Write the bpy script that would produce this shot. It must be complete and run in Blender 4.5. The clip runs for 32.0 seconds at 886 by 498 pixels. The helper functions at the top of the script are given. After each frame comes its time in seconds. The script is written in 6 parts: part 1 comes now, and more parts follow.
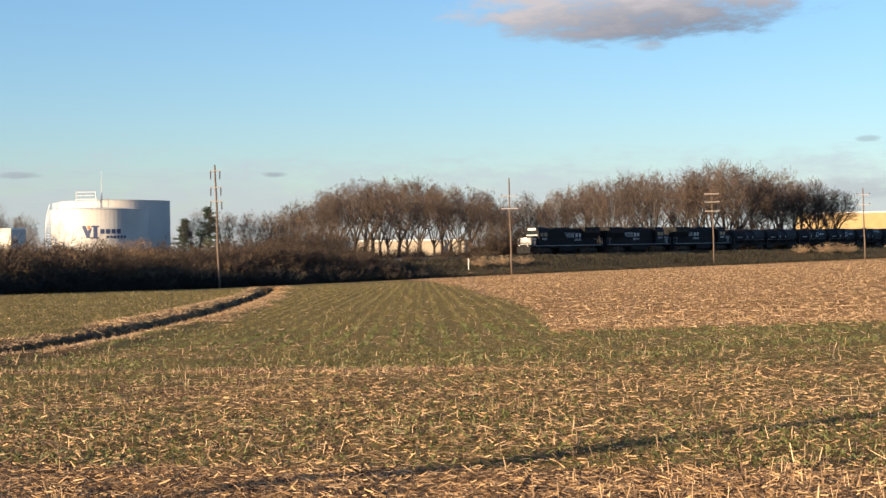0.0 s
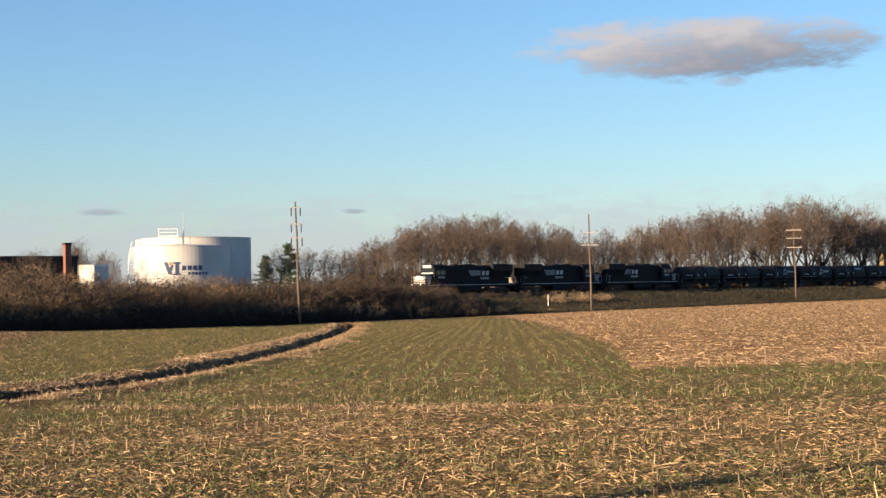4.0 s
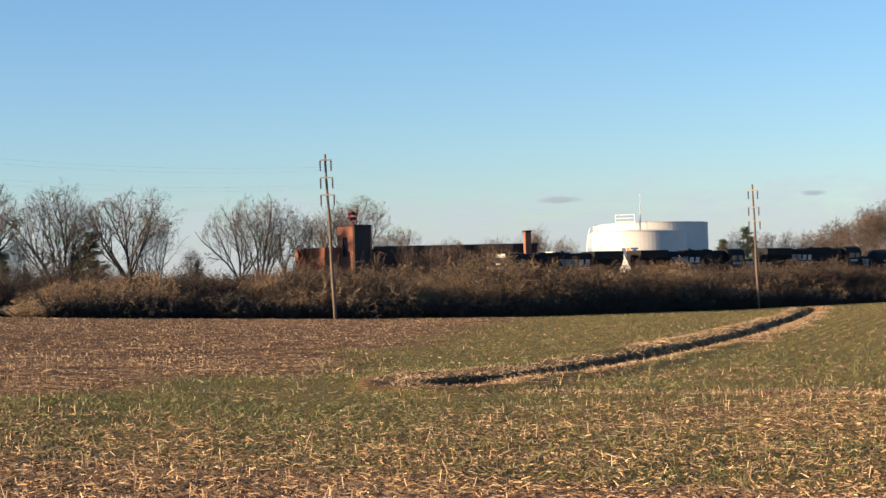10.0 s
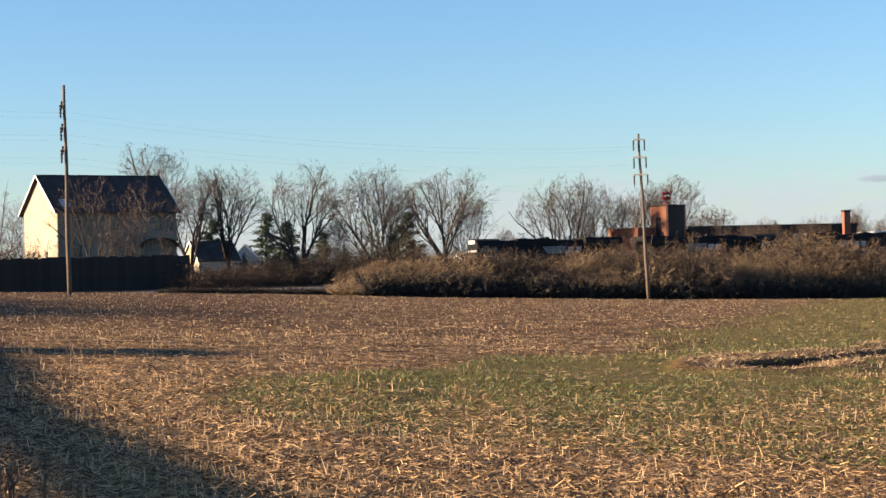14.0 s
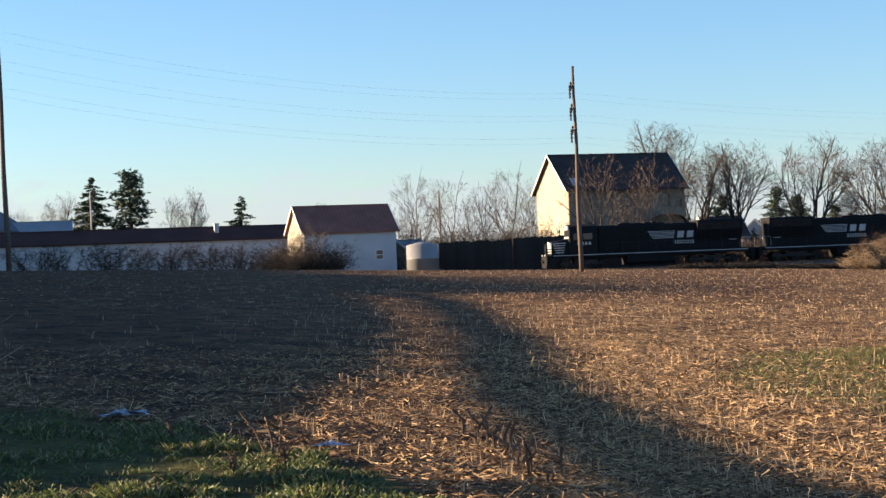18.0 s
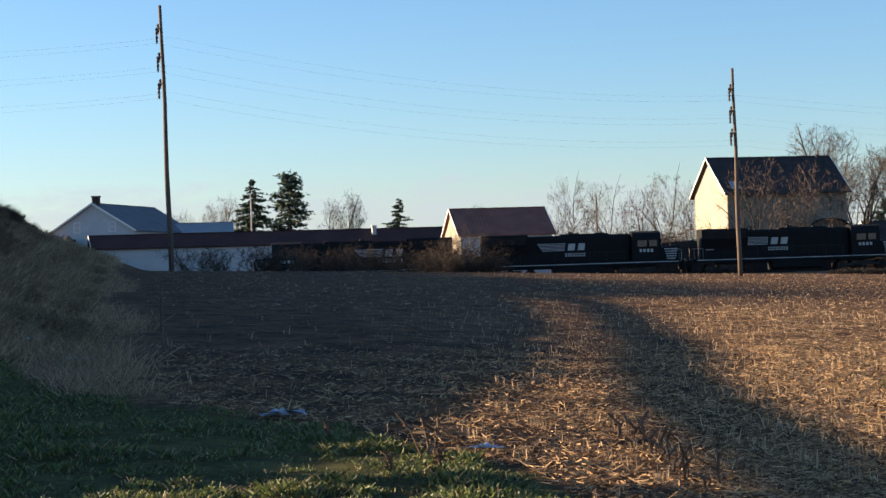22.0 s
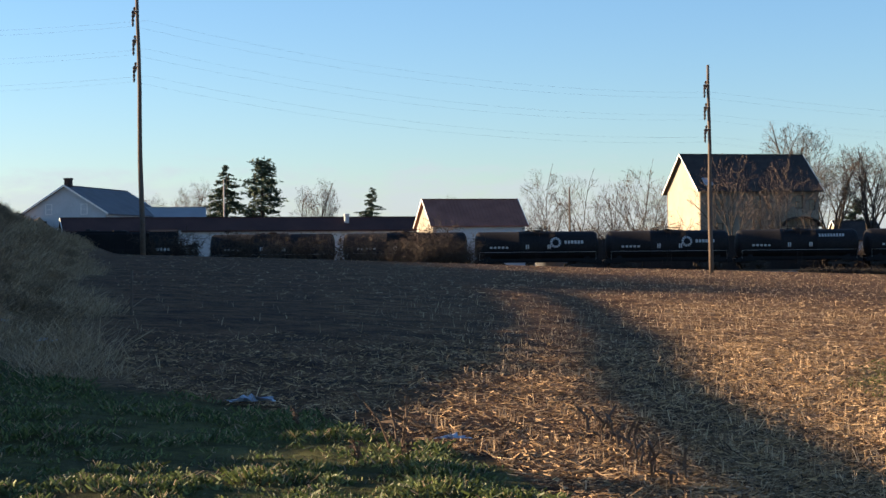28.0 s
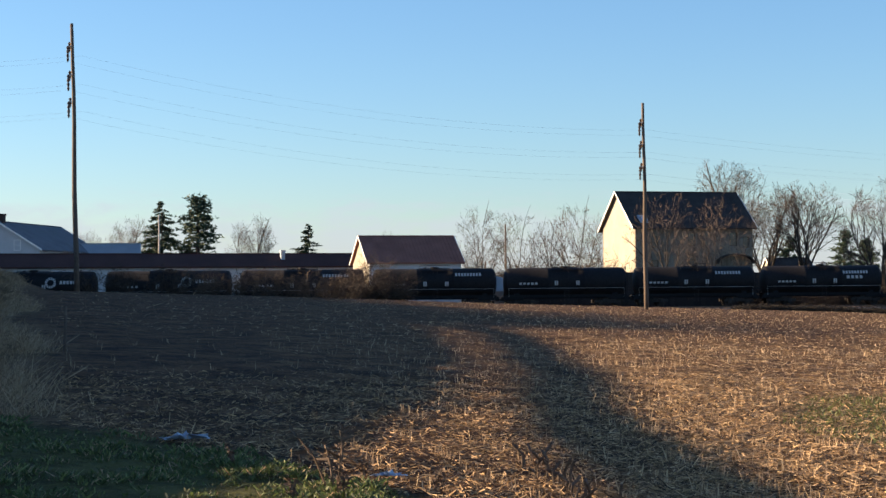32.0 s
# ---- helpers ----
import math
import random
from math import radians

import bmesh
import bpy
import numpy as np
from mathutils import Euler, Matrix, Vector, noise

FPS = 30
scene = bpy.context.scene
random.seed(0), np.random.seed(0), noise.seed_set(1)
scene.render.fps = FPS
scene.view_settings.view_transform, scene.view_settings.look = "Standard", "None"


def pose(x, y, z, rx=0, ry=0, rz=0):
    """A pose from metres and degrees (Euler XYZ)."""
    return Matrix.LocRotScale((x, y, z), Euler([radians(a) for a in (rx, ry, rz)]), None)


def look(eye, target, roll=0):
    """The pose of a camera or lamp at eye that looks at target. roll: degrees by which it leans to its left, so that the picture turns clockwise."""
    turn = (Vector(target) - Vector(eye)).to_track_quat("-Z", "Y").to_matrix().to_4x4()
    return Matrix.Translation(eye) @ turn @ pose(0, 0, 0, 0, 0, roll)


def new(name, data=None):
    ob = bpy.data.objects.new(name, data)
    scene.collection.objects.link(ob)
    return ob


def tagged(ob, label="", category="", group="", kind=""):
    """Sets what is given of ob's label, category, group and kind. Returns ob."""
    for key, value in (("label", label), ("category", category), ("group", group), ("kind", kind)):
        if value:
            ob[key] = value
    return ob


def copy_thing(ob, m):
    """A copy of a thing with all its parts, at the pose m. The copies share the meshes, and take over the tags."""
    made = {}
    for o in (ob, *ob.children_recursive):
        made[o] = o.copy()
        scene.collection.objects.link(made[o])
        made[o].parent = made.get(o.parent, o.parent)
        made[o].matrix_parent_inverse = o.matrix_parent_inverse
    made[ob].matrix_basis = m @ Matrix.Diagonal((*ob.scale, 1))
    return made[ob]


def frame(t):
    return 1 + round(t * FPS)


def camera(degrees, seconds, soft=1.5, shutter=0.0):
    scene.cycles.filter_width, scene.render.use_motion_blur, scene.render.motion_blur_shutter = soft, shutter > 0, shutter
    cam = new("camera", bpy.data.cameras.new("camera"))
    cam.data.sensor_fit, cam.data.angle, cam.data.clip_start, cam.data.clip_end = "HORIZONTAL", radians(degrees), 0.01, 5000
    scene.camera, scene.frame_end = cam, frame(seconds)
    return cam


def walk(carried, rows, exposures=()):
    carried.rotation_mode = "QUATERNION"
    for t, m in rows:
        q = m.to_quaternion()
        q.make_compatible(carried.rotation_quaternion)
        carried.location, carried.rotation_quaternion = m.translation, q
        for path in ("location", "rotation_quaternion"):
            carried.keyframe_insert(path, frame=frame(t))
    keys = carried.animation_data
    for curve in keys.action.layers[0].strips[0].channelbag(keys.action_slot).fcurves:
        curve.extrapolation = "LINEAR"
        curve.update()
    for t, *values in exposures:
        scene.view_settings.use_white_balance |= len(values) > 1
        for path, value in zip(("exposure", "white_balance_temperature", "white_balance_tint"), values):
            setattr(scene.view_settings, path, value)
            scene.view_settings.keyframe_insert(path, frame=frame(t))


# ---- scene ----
cam = camera(28.0, 32.0)
EYE = 1.7
# seconds, yaw, pitch, roll: one standing place, a slow hand-held pan to the left
PATH = [
    (0.0, 0.013, -0.067, 0.916),
    (0.5, 0.570, 0.085, 0.904),
    (1.0, 1.255, 0.237, 0.900),
    (1.5, 1.799, 0.351, 0.956),
    (2.0, 2.027, 0.387, 1.062),
    (2.5, 1.991, 0.544, 0.979),
    (4.5, 3.363, 1.216, 0.797),
    (5.0, 5.457, 1.077, 0.677),
    (5.5, 7.231, 1.026, 0.748),
    (6.0, 8.839, 1.138, 0.915),
    (6.5, 10.105, 1.024, 1.085),
    (7.0, 10.732, 0.963, 1.127),
    (7.5, 11.281, 0.968, 1.169),
    (8.0, 12.543, 0.939, 1.232),
    (8.5, 13.672, 1.071, 1.165),
    (9.0, 14.707, 1.045, 1.242),
    (9.5, 15.650, 1.101, 1.309),
    (10.0, 17.252, 0.985, 1.618),
    (10.5, 18.418, 0.792, 1.629),
    (11.0, 19.341, 0.782, 1.683),
    (11.5, 20.133, 0.669, 1.554),
    (12.0, 20.920, 0.582, 1.561),
    (12.5, 22.683, 0.672, 1.724),
    (13.0, 24.774, 0.868, 1.703),
    (13.5, 25.997, 0.772, 1.555),
    (15.5, 33.375, 0.538, 1.244),
    (16.0, 35.699, 0.702, 1.315),
    (16.5, 37.500, 0.579, 1.558),
    (17.0, 39.490, 0.205, 1.716),
    (17.5, 41.507, 0.293, 1.992),
    (18.0, 43.649, 0.343, 2.223),
    (18.5, 46.347, 0.222, 2.228),
    (19.0, 48.105, 0.434, 2.185),
    (19.5, 49.582, 0.641, 2.238),
    (20.0, 49.539, 0.268, 1.953),
    (20.5, 48.990, 0.136, 1.662),
    (21.0, 48.846, 0.266, 1.682),
    (21.5, 48.738, 0.467, 1.710),
    (22.0, 48.693, 0.608, 1.838),
    (22.5, 49.166, 0.571, 1.700),
    (23.0, 49.521, 0.673, 1.468),
    (23.5, 49.647, 0.712, 1.417),
    (24.0, 49.429, 0.631, 1.349),
    (24.5, 49.316, 0.233, 1.417),
    (25.0, 49.370, 0.148, 1.423),
    (25.5, 49.328, 0.392, 1.281),
    (27.5, 48.601, 0.578, 0.975),
    (28.0, 47.787, 0.277, 0.565),
    (28.5, 46.835, -0.128, 0.495),
    (29.0, 46.693, 0.123, 0.503),
    (29.5, 46.607, 0.299, 0.491),
    (30.0, 46.509, 0.450, 0.701),
    (30.5, 45.893, 0.858, 0.772),
    (31.0, 45.789, 1.213, 0.766),
    (31.5, 45.770, 1.373, 0.578),
    (32.0, 45.729, 1.441, 0.517),
]
walk(cam, [(t, pose(0, 0, EYE, 90 + pitch, roll, yaw)) for t, yaw, pitch, roll in PATH], [(0, 1.45), (8, 1.46), (12, 1.66), (15.5, 1.72), (17, 1.82), (18.3, 1.77), (19.5, 1.66), (32, 1.68)])

# ---- sky and sun ----
SUN_AZ, SUN_EL = 124.7, 11.6          # degrees, counter-clockwise from the first view


def compass(az, d, z=0.0):
    a = radians(az)
    return Vector((-math.sin(a) * d, math.cos(a) * d, z))


def lookup(v, xs, ys):
    return float(np.interp(v, xs, ys))


def rgb(c):
    return (c[0], c[1], c[2], 1.0)


# bearing, height, half width and half height in degrees, density, lit and shaded colour
CLOUDS = (
    (0.0, 0.3, 900.0, 3.0, 0.62, (2.55, 2.78, 3.12), (2.45, 2.68, 3.05)),
    (-6.0, 7.4, 6.4, 1.2, 0.97, (2.95, 2.72, 2.75), (1.0, 1.1, 1.42)),
    (-6.7, 6.3, 0.7, 0.2, 0.45, (2.3, 2.2, 2.4), (1.5, 1.6, 1.9)),
    (5.35, 2.4, 0.5, 0.12, 0.6, (1.6, 1.7, 2.0), (1.3, 1.4, 1.75)),
    (13.4, 2.45, 0.9, 0.13, 0.55, (1.7, 1.8, 2.1), (1.4, 1.5, 1.8)),
    (-13.5, 3.2, 0.5, 0.14, 0.45, (1.7, 1.8, 2.1), (1.3, 1.4, 1.75)),
    (-12.0, 1.6, 5.0, 0.45, 0.35, (1.9, 1.9, 2.2), (1.5, 1.55, 1.9)),
)
world = bpy.data.worlds.new("world")
scene.world = world
world.use_nodes = True


def build_world():
    nt = world.node_tree
    n, l = nt.nodes, nt.links
    n.clear()
    out = n.new("ShaderNodeOutputWorld")
    bg = n.new("ShaderNodeBackground")
    bg.inputs[1].default_value = 0.080
    sky = n.new("ShaderNodeTexSky")
    sky.sky_type = "NISHITA"
    sky.sun_disc = False
    sky.sun_elevation = radians(SUN_EL)
    sky.sun_rotation = radians(-SUN_AZ)
    sky.air_density, sky.dust_density, sky.ozone_density = 1.0, 0.25, 5.0
    tint = n.new("ShaderNodeMix")
    tint.data_type, tint.blend_type = "RGBA", "MULTIPLY"
    tint.inputs[0].default_value = 1.0
    tint.inputs[7].default_value = (1.095, 0.965, 0.922, 1)
    l.new(sky.outputs[0], tint.inputs[6])
    # drifting clouds: soft flat patches of broken noise, each at its own bearing
    tc = n.new("ShaderNodeTexCoord")
    sep = n.new("ShaderNodeSeparateXYZ")
    l.new(tc.outputs["Generated"], sep.inputs[0])

    def calc(op, a, b=0.0):
        q = n.new("ShaderNodeMath")
        q.operation = op
        for k, v in enumerate((a, b)):
            if isinstance(v, (int, float)):
                q.inputs[k].default_value = v
            else:
                l.new(v, q.inputs[k])
        return q.outputs[0]
    az = calc("MULTIPLY", calc("ARCTAN2", calc("MULTIPLY", sep.outputs[0], -1.0), sep.outputs[1]), 57.2958)
    el = calc("MULTIPLY", calc("ARCSINE", sep.outputs[2]), 57.2958)
    pos = n.new("ShaderNodeCombineXYZ")
    l.new(calc("MULTIPLY", az, 0.5), pos.inputs[0])
    l.new(calc("MULTIPLY", el, 1.6), pos.inputs[1])
    puff = n.new("ShaderNodeTexNoise")
    puff.inputs["Scale"].default_value, puff.inputs["Detail"].default_value, puff.inputs["Roughness"].default_value = 1.05, 8, 0.66
    l.new(pos.outputs[0], puff.inputs["Vector"])
    rough = calc("SUBTRACT", puff.outputs[0], 0.5)
    last = tint.outputs[2]
    for caz, cel, wa, we, dense, lit, dark in CLOUDS:
        u = calc("DIVIDE", calc("SUBTRACT", az, caz), wa)
        v = calc("DIVIDE", calc("SUBTRACT", el, cel), we)
        v = calc("MULTIPLY", v, 1.0)
        body = calc("SUBTRACT", 1.0, calc("ADD", calc("POWER", calc("ABSOLUTE", u), 2.0), calc("POWER", calc("ABSOLUTE", v), 2.0)))
        body = calc("ADD", body, calc("MULTIPLY", rough, 2.4))
        mask = n.new("ShaderNodeMapRange")
        mask.interpolation_type = "SMOOTHSTEP"
        mask.inputs[1].default_value, mask.inputs[2].default_value, mask.inputs[4].default_value = 0.05, 0.95, dense
        l.new(body, mask.inputs[0])
        shade = n.new("ShaderNodeMapRange")
        shade.inputs[1].default_value, shade.inputs[2].default_value = -0.75, 0.55
        l.new(calc("ADD", calc("ADD", v, calc("MULTIPLY", u, 0.6)), calc("MULTIPLY", rough, 2.0)), shade.inputs[0])
        col = n.new("ShaderNodeMix")
        col.data_type = "RGBA"
        col.inputs[6].default_value, col.inputs[7].default_value = rgb(dark), rgb(lit)
        l.new(shade.outputs[0], col.inputs[0])
        over = n.new("ShaderNodeMix")
        over.data_type = "RGBA"
        l.new(mask.outputs[0], over.inputs[0])
        l.new(last, over.inputs[6])
        l.new(col.outputs[2], over.inputs[7])
        last = over.outputs[2]
    l.new(last, bg.inputs[0])
    l.new(bg.outputs[0], out.inputs[0])


build_world()
sun = new("sun", bpy.data.lights.new("sun", "SUN"))
sun.data.energy, sun.data.angle, sun.data.color = 5.0, radians(0.6), (1.0, 0.73, 0.46)
sun.matrix_world = look(compass(SUN_AZ, 100, 100 * math.tan(radians(SUN_EL))), (0, 0, 0))


# ---- materials ----
def tree_of(name):
    m = bpy.data.materials.new(name)
    m.use_nodes = True
    return m, m.node_tree.nodes, m.node_tree.links, m.node_tree.nodes["Principled BSDF"]


def plain(name, a, b, rough=0.8, metal=0.0, scale=3.0, fine=40.0, bump=0.2, spread=0.5, random_amount=0.0):
    """Two colours mixed by a coarse and a fine noise, with relief from the fine one."""
    m, n, l, p = tree_of(name)
    tc = n.new("ShaderNodeTexCoord")
    n1, n2 = n.new("ShaderNodeTexNoise"), n.new("ShaderNodeTexNoise")
    n1.inputs["Scale"].default_value, n2.inputs["Scale"].default_value = scale, fine
    n1.inputs["Detail"].default_value = n2.inputs["Detail"].default_value = 5
    for q in (n1, n2):
        l.new(tc.outputs["Object"], q.inputs["Vector"])
    add = n.new("ShaderNodeMath")
    add.operation = "ADD"
    l.new(n1.outputs[0], add.inputs[0])
    l.new(n2.outputs[0], add.inputs[1])
    last = add.outputs[0]
    if random_amount:
        info = n.new("ShaderNodeObjectInfo")
        mul = n.new("ShaderNodeMath")
        mul.operation = "MULTIPLY_ADD"
        mul.inputs[1].default_value = random_amount
        l.new(info.outputs["Random"], mul.inputs[0])
        l.new(last, mul.inputs[2])
        last = mul.outputs[0]
    ramp = n.new("ShaderNodeMapRange")
    ramp.inputs[1].default_value, ramp.inputs[2].default_value = 1.0 - spread / 2, 1.0 + spread / 2 + random_amount
    l.new(last, ramp.inputs[0])
    mix = n.new("ShaderNodeMix")
    mix.data_type = "RGBA"
    mix.inputs[6].default_value, mix.inputs[7].default_value = rgb(a), rgb(b)
    l.new(ramp.outputs[0], mix.inputs[0])
    l.new(mix.outputs[2], p.inputs["Base Color"])
    p.inputs["Roughness"].default_value, p.inputs["Metallic"].default_value = rough, metal
    if bump:
        bm_ = n.new("ShaderNodeBump")
        bm_.inputs["Strength"].default_value = bump
        bm_.inputs["Distance"].default_value = 0.02
        l.new(n2.outputs[0], bm_.inputs["Height"])
        l.new(bm_.outputs[0], p.inputs["Normal"])
    return m


def island(name, a, b, rough=0.8, two_sided_glow=0.0, skew=1.0, by_object=0.0):
    """A colour of its own for each loose piece of one mesh."""
    m, n, l, p = tree_of(name)
    g = n.new("ShaderNodeNewGeometry")
    mix = n.new("ShaderNodeMix")
    mix.data_type = "RGBA"
    mix.inputs[6].default_value, mix.inputs[7].default_value = rgb(a), rgb(b)
    fac = n.new("ShaderNodeMath")
    fac.operation = "POWER"
    fac.inputs[1].default_value = skew
    l.new(g.outputs["Random Per Island"], fac.inputs[0])
    last = fac.outputs[0]
    if by_object:
        info = n.new("ShaderNodeObjectInfo")
        both = n.new("ShaderNodeMath")
        both.operation, both.use_clamp = "MULTIPLY_ADD", True
        both.inputs[1].default_value = by_object
        l.new(info.outputs["Random"], both.inputs[0])
        sub = n.new("ShaderNodeMath")
        sub.operation = "SUBTRACT"
        sub.inputs[1].default_value = by_object * 0.5
        l.new(last, sub.inputs[0])
        l.new(sub.outputs[0], both.inputs[2])
        last = both.outputs[0]
    l.new(last, mix.inputs[0])
    l.new(mix.outputs[2], p.inputs["Base Color"])
    p.inputs["Roughness"].default_value = rough
    if two_sided_glow:
        p.inputs["Subsurface Weight"].default_value = 0.0
        tr = n.new("ShaderNodeBsdfTranslucent")
        l.new(mix.outputs[2], tr.inputs[0])
        ms = n.new("ShaderNodeMixShader")
        ms.inputs[0].default_value = two_sided_glow
        l.new(p.outputs[0], ms.inputs[1])
        l.new(tr.outputs[0], ms.inputs[2])
        l.new(ms.outputs[0], n["Material Output"].inputs[0])
    return m


def glass(name):
    m, n, l, p = tree_of(name)
    p.inputs["Base Color"].default_value = (0.02, 0.025, 0.03, 1)
    p.inputs["Roughness"].default_value = 0.08
    p.inputs["Specular IOR Level"].default_value = 0.6
    return m


def ground_material():
    m, n, l, p = tree_of("field_soil")

    def attr(name):
        a = n.new("ShaderNodeAttribute")
        a.attribute_name = name
        return a.outputs["Fac"]

    def noise_tex(scale, detail=6, rough=0.6):
        t = n.new("ShaderNodeTexNoise")
        t.inputs["Scale"].default_value, t.inputs["Detail"].default_value, t.inputs["Roughness"].default_value = scale, detail, rough
        l.new(tc.outputs["Object"], t.inputs["Vector"])
        return t.outputs[0]

    def remap(v, lo, hi):
        r = n.new("ShaderNodeMapRange")
        r.inputs[1].default_value, r.inputs[2].default_value = lo, hi
        l.new(v, r.inputs[0])
        return r.outputs[0]

    def math2(op, a, b):
        q = n.new("ShaderNodeMath")
        q.operation = op
        for k, v in enumerate((a, b)):
            if isinstance(v, (int, float)):
                q.inputs[k].default_value = v
            else:
                l.new(v, q.inputs[k])
        return q.outputs[0]

    def blend(f, a, b):
        x = n.new("ShaderNodeMix")
        x.data_type = "RGBA"
        l.new(f, x.inputs[0])
        for k, v in ((6, a), (7, b)):
            if isinstance(v, tuple):
                x.inputs[k].default_value = rgb(v)
            else:
                l.new(v, x.inputs[k])
        return x.outputs[2]

    tc = n.new("ShaderNodeTexCoord")
    fine, mid, wide = noise_tex(9.0, 8, 0.7), noise_tex(1.3, 6), noise_tex(0.12, 5)
    soil = blend(remap(fine, 0.35, 0.65), (0.05, 0.028, 0.015), (0.21, 0.125, 0.062))
    straw = blend(remap(mid, 0.3, 0.7), (0.28, 0.155, 0.066), (0.52, 0.315, 0.132))
    brown = blend(remap(math2("ADD", fine, mid), 0.9, 1.2), soil, straw)
    # bare worked soil, darkened further to paint the left field's shade into it
    worked_shade = blend(remap(math2("ADD", fine, mid), 0.85, 1.2), (0.036, 0.019, 0.012), (0.165, 0.09, 0.047))
    mat = blend(remap(math2("ADD", fine, mid), 0.78, 1.15), (0.10, 0.053, 0.022), (0.43, 0.26, 0.104))
    brown = blend(attr("thick"), brown, mat)
    brown = blend(attr("bare"), brown, worked_shade)
    green = blend(remap(fine, 0.3, 0.7), (0.095, 0.080, 0.025), (0.23, 0.178, 0.060))
    gmask = math2("MULTIPLY", remap(math2("ADD", math2("ADD", mid, wide), math2("MULTIPLY", attr("green"), 0.86)), 1.28, 1.70), 0.95)
    base = blend(gmask, brown, green)
    dry = blend(remap(math2("ADD", fine, mid), 0.8, 1.25), (0.075, 0.05, 0.027), (0.33, 0.23, 0.12))
    base = blend(attr("dry"), base, dry)
    lawn = blend(remap(math2("ADD", fine, mid), 0.8, 1.2), (0.042, 0.040, 0.015), (0.11, 0.112, 0.036))
    base = blend(attr("lawn"), base, lawn)
    # dark mud with the ditch's shade painted into its colour
    mud_shade = blend(remap(fine, 0.3, 0.7), (0.035, 0.020, 0.012), (0.095, 0.056, 0.032))
    base = blend(attr("mud_shade"), base, mud_shade)
    l.new(base, p.inputs["Base Color"])
    p.inputs["Roughness"].default_value = 0.95
    p.inputs["Specular IOR Level"].default_value = 0.1
    b = n.new("ShaderNodeBump")
    b.inputs["Strength"].default_value, b.inputs["Distance"].default_value = 0.9, 0.12
    l.new(math2("ADD", fine, mid), b.inputs["Height"])
    l.new(b.outputs[0], p.inputs["Normal"])
    return m


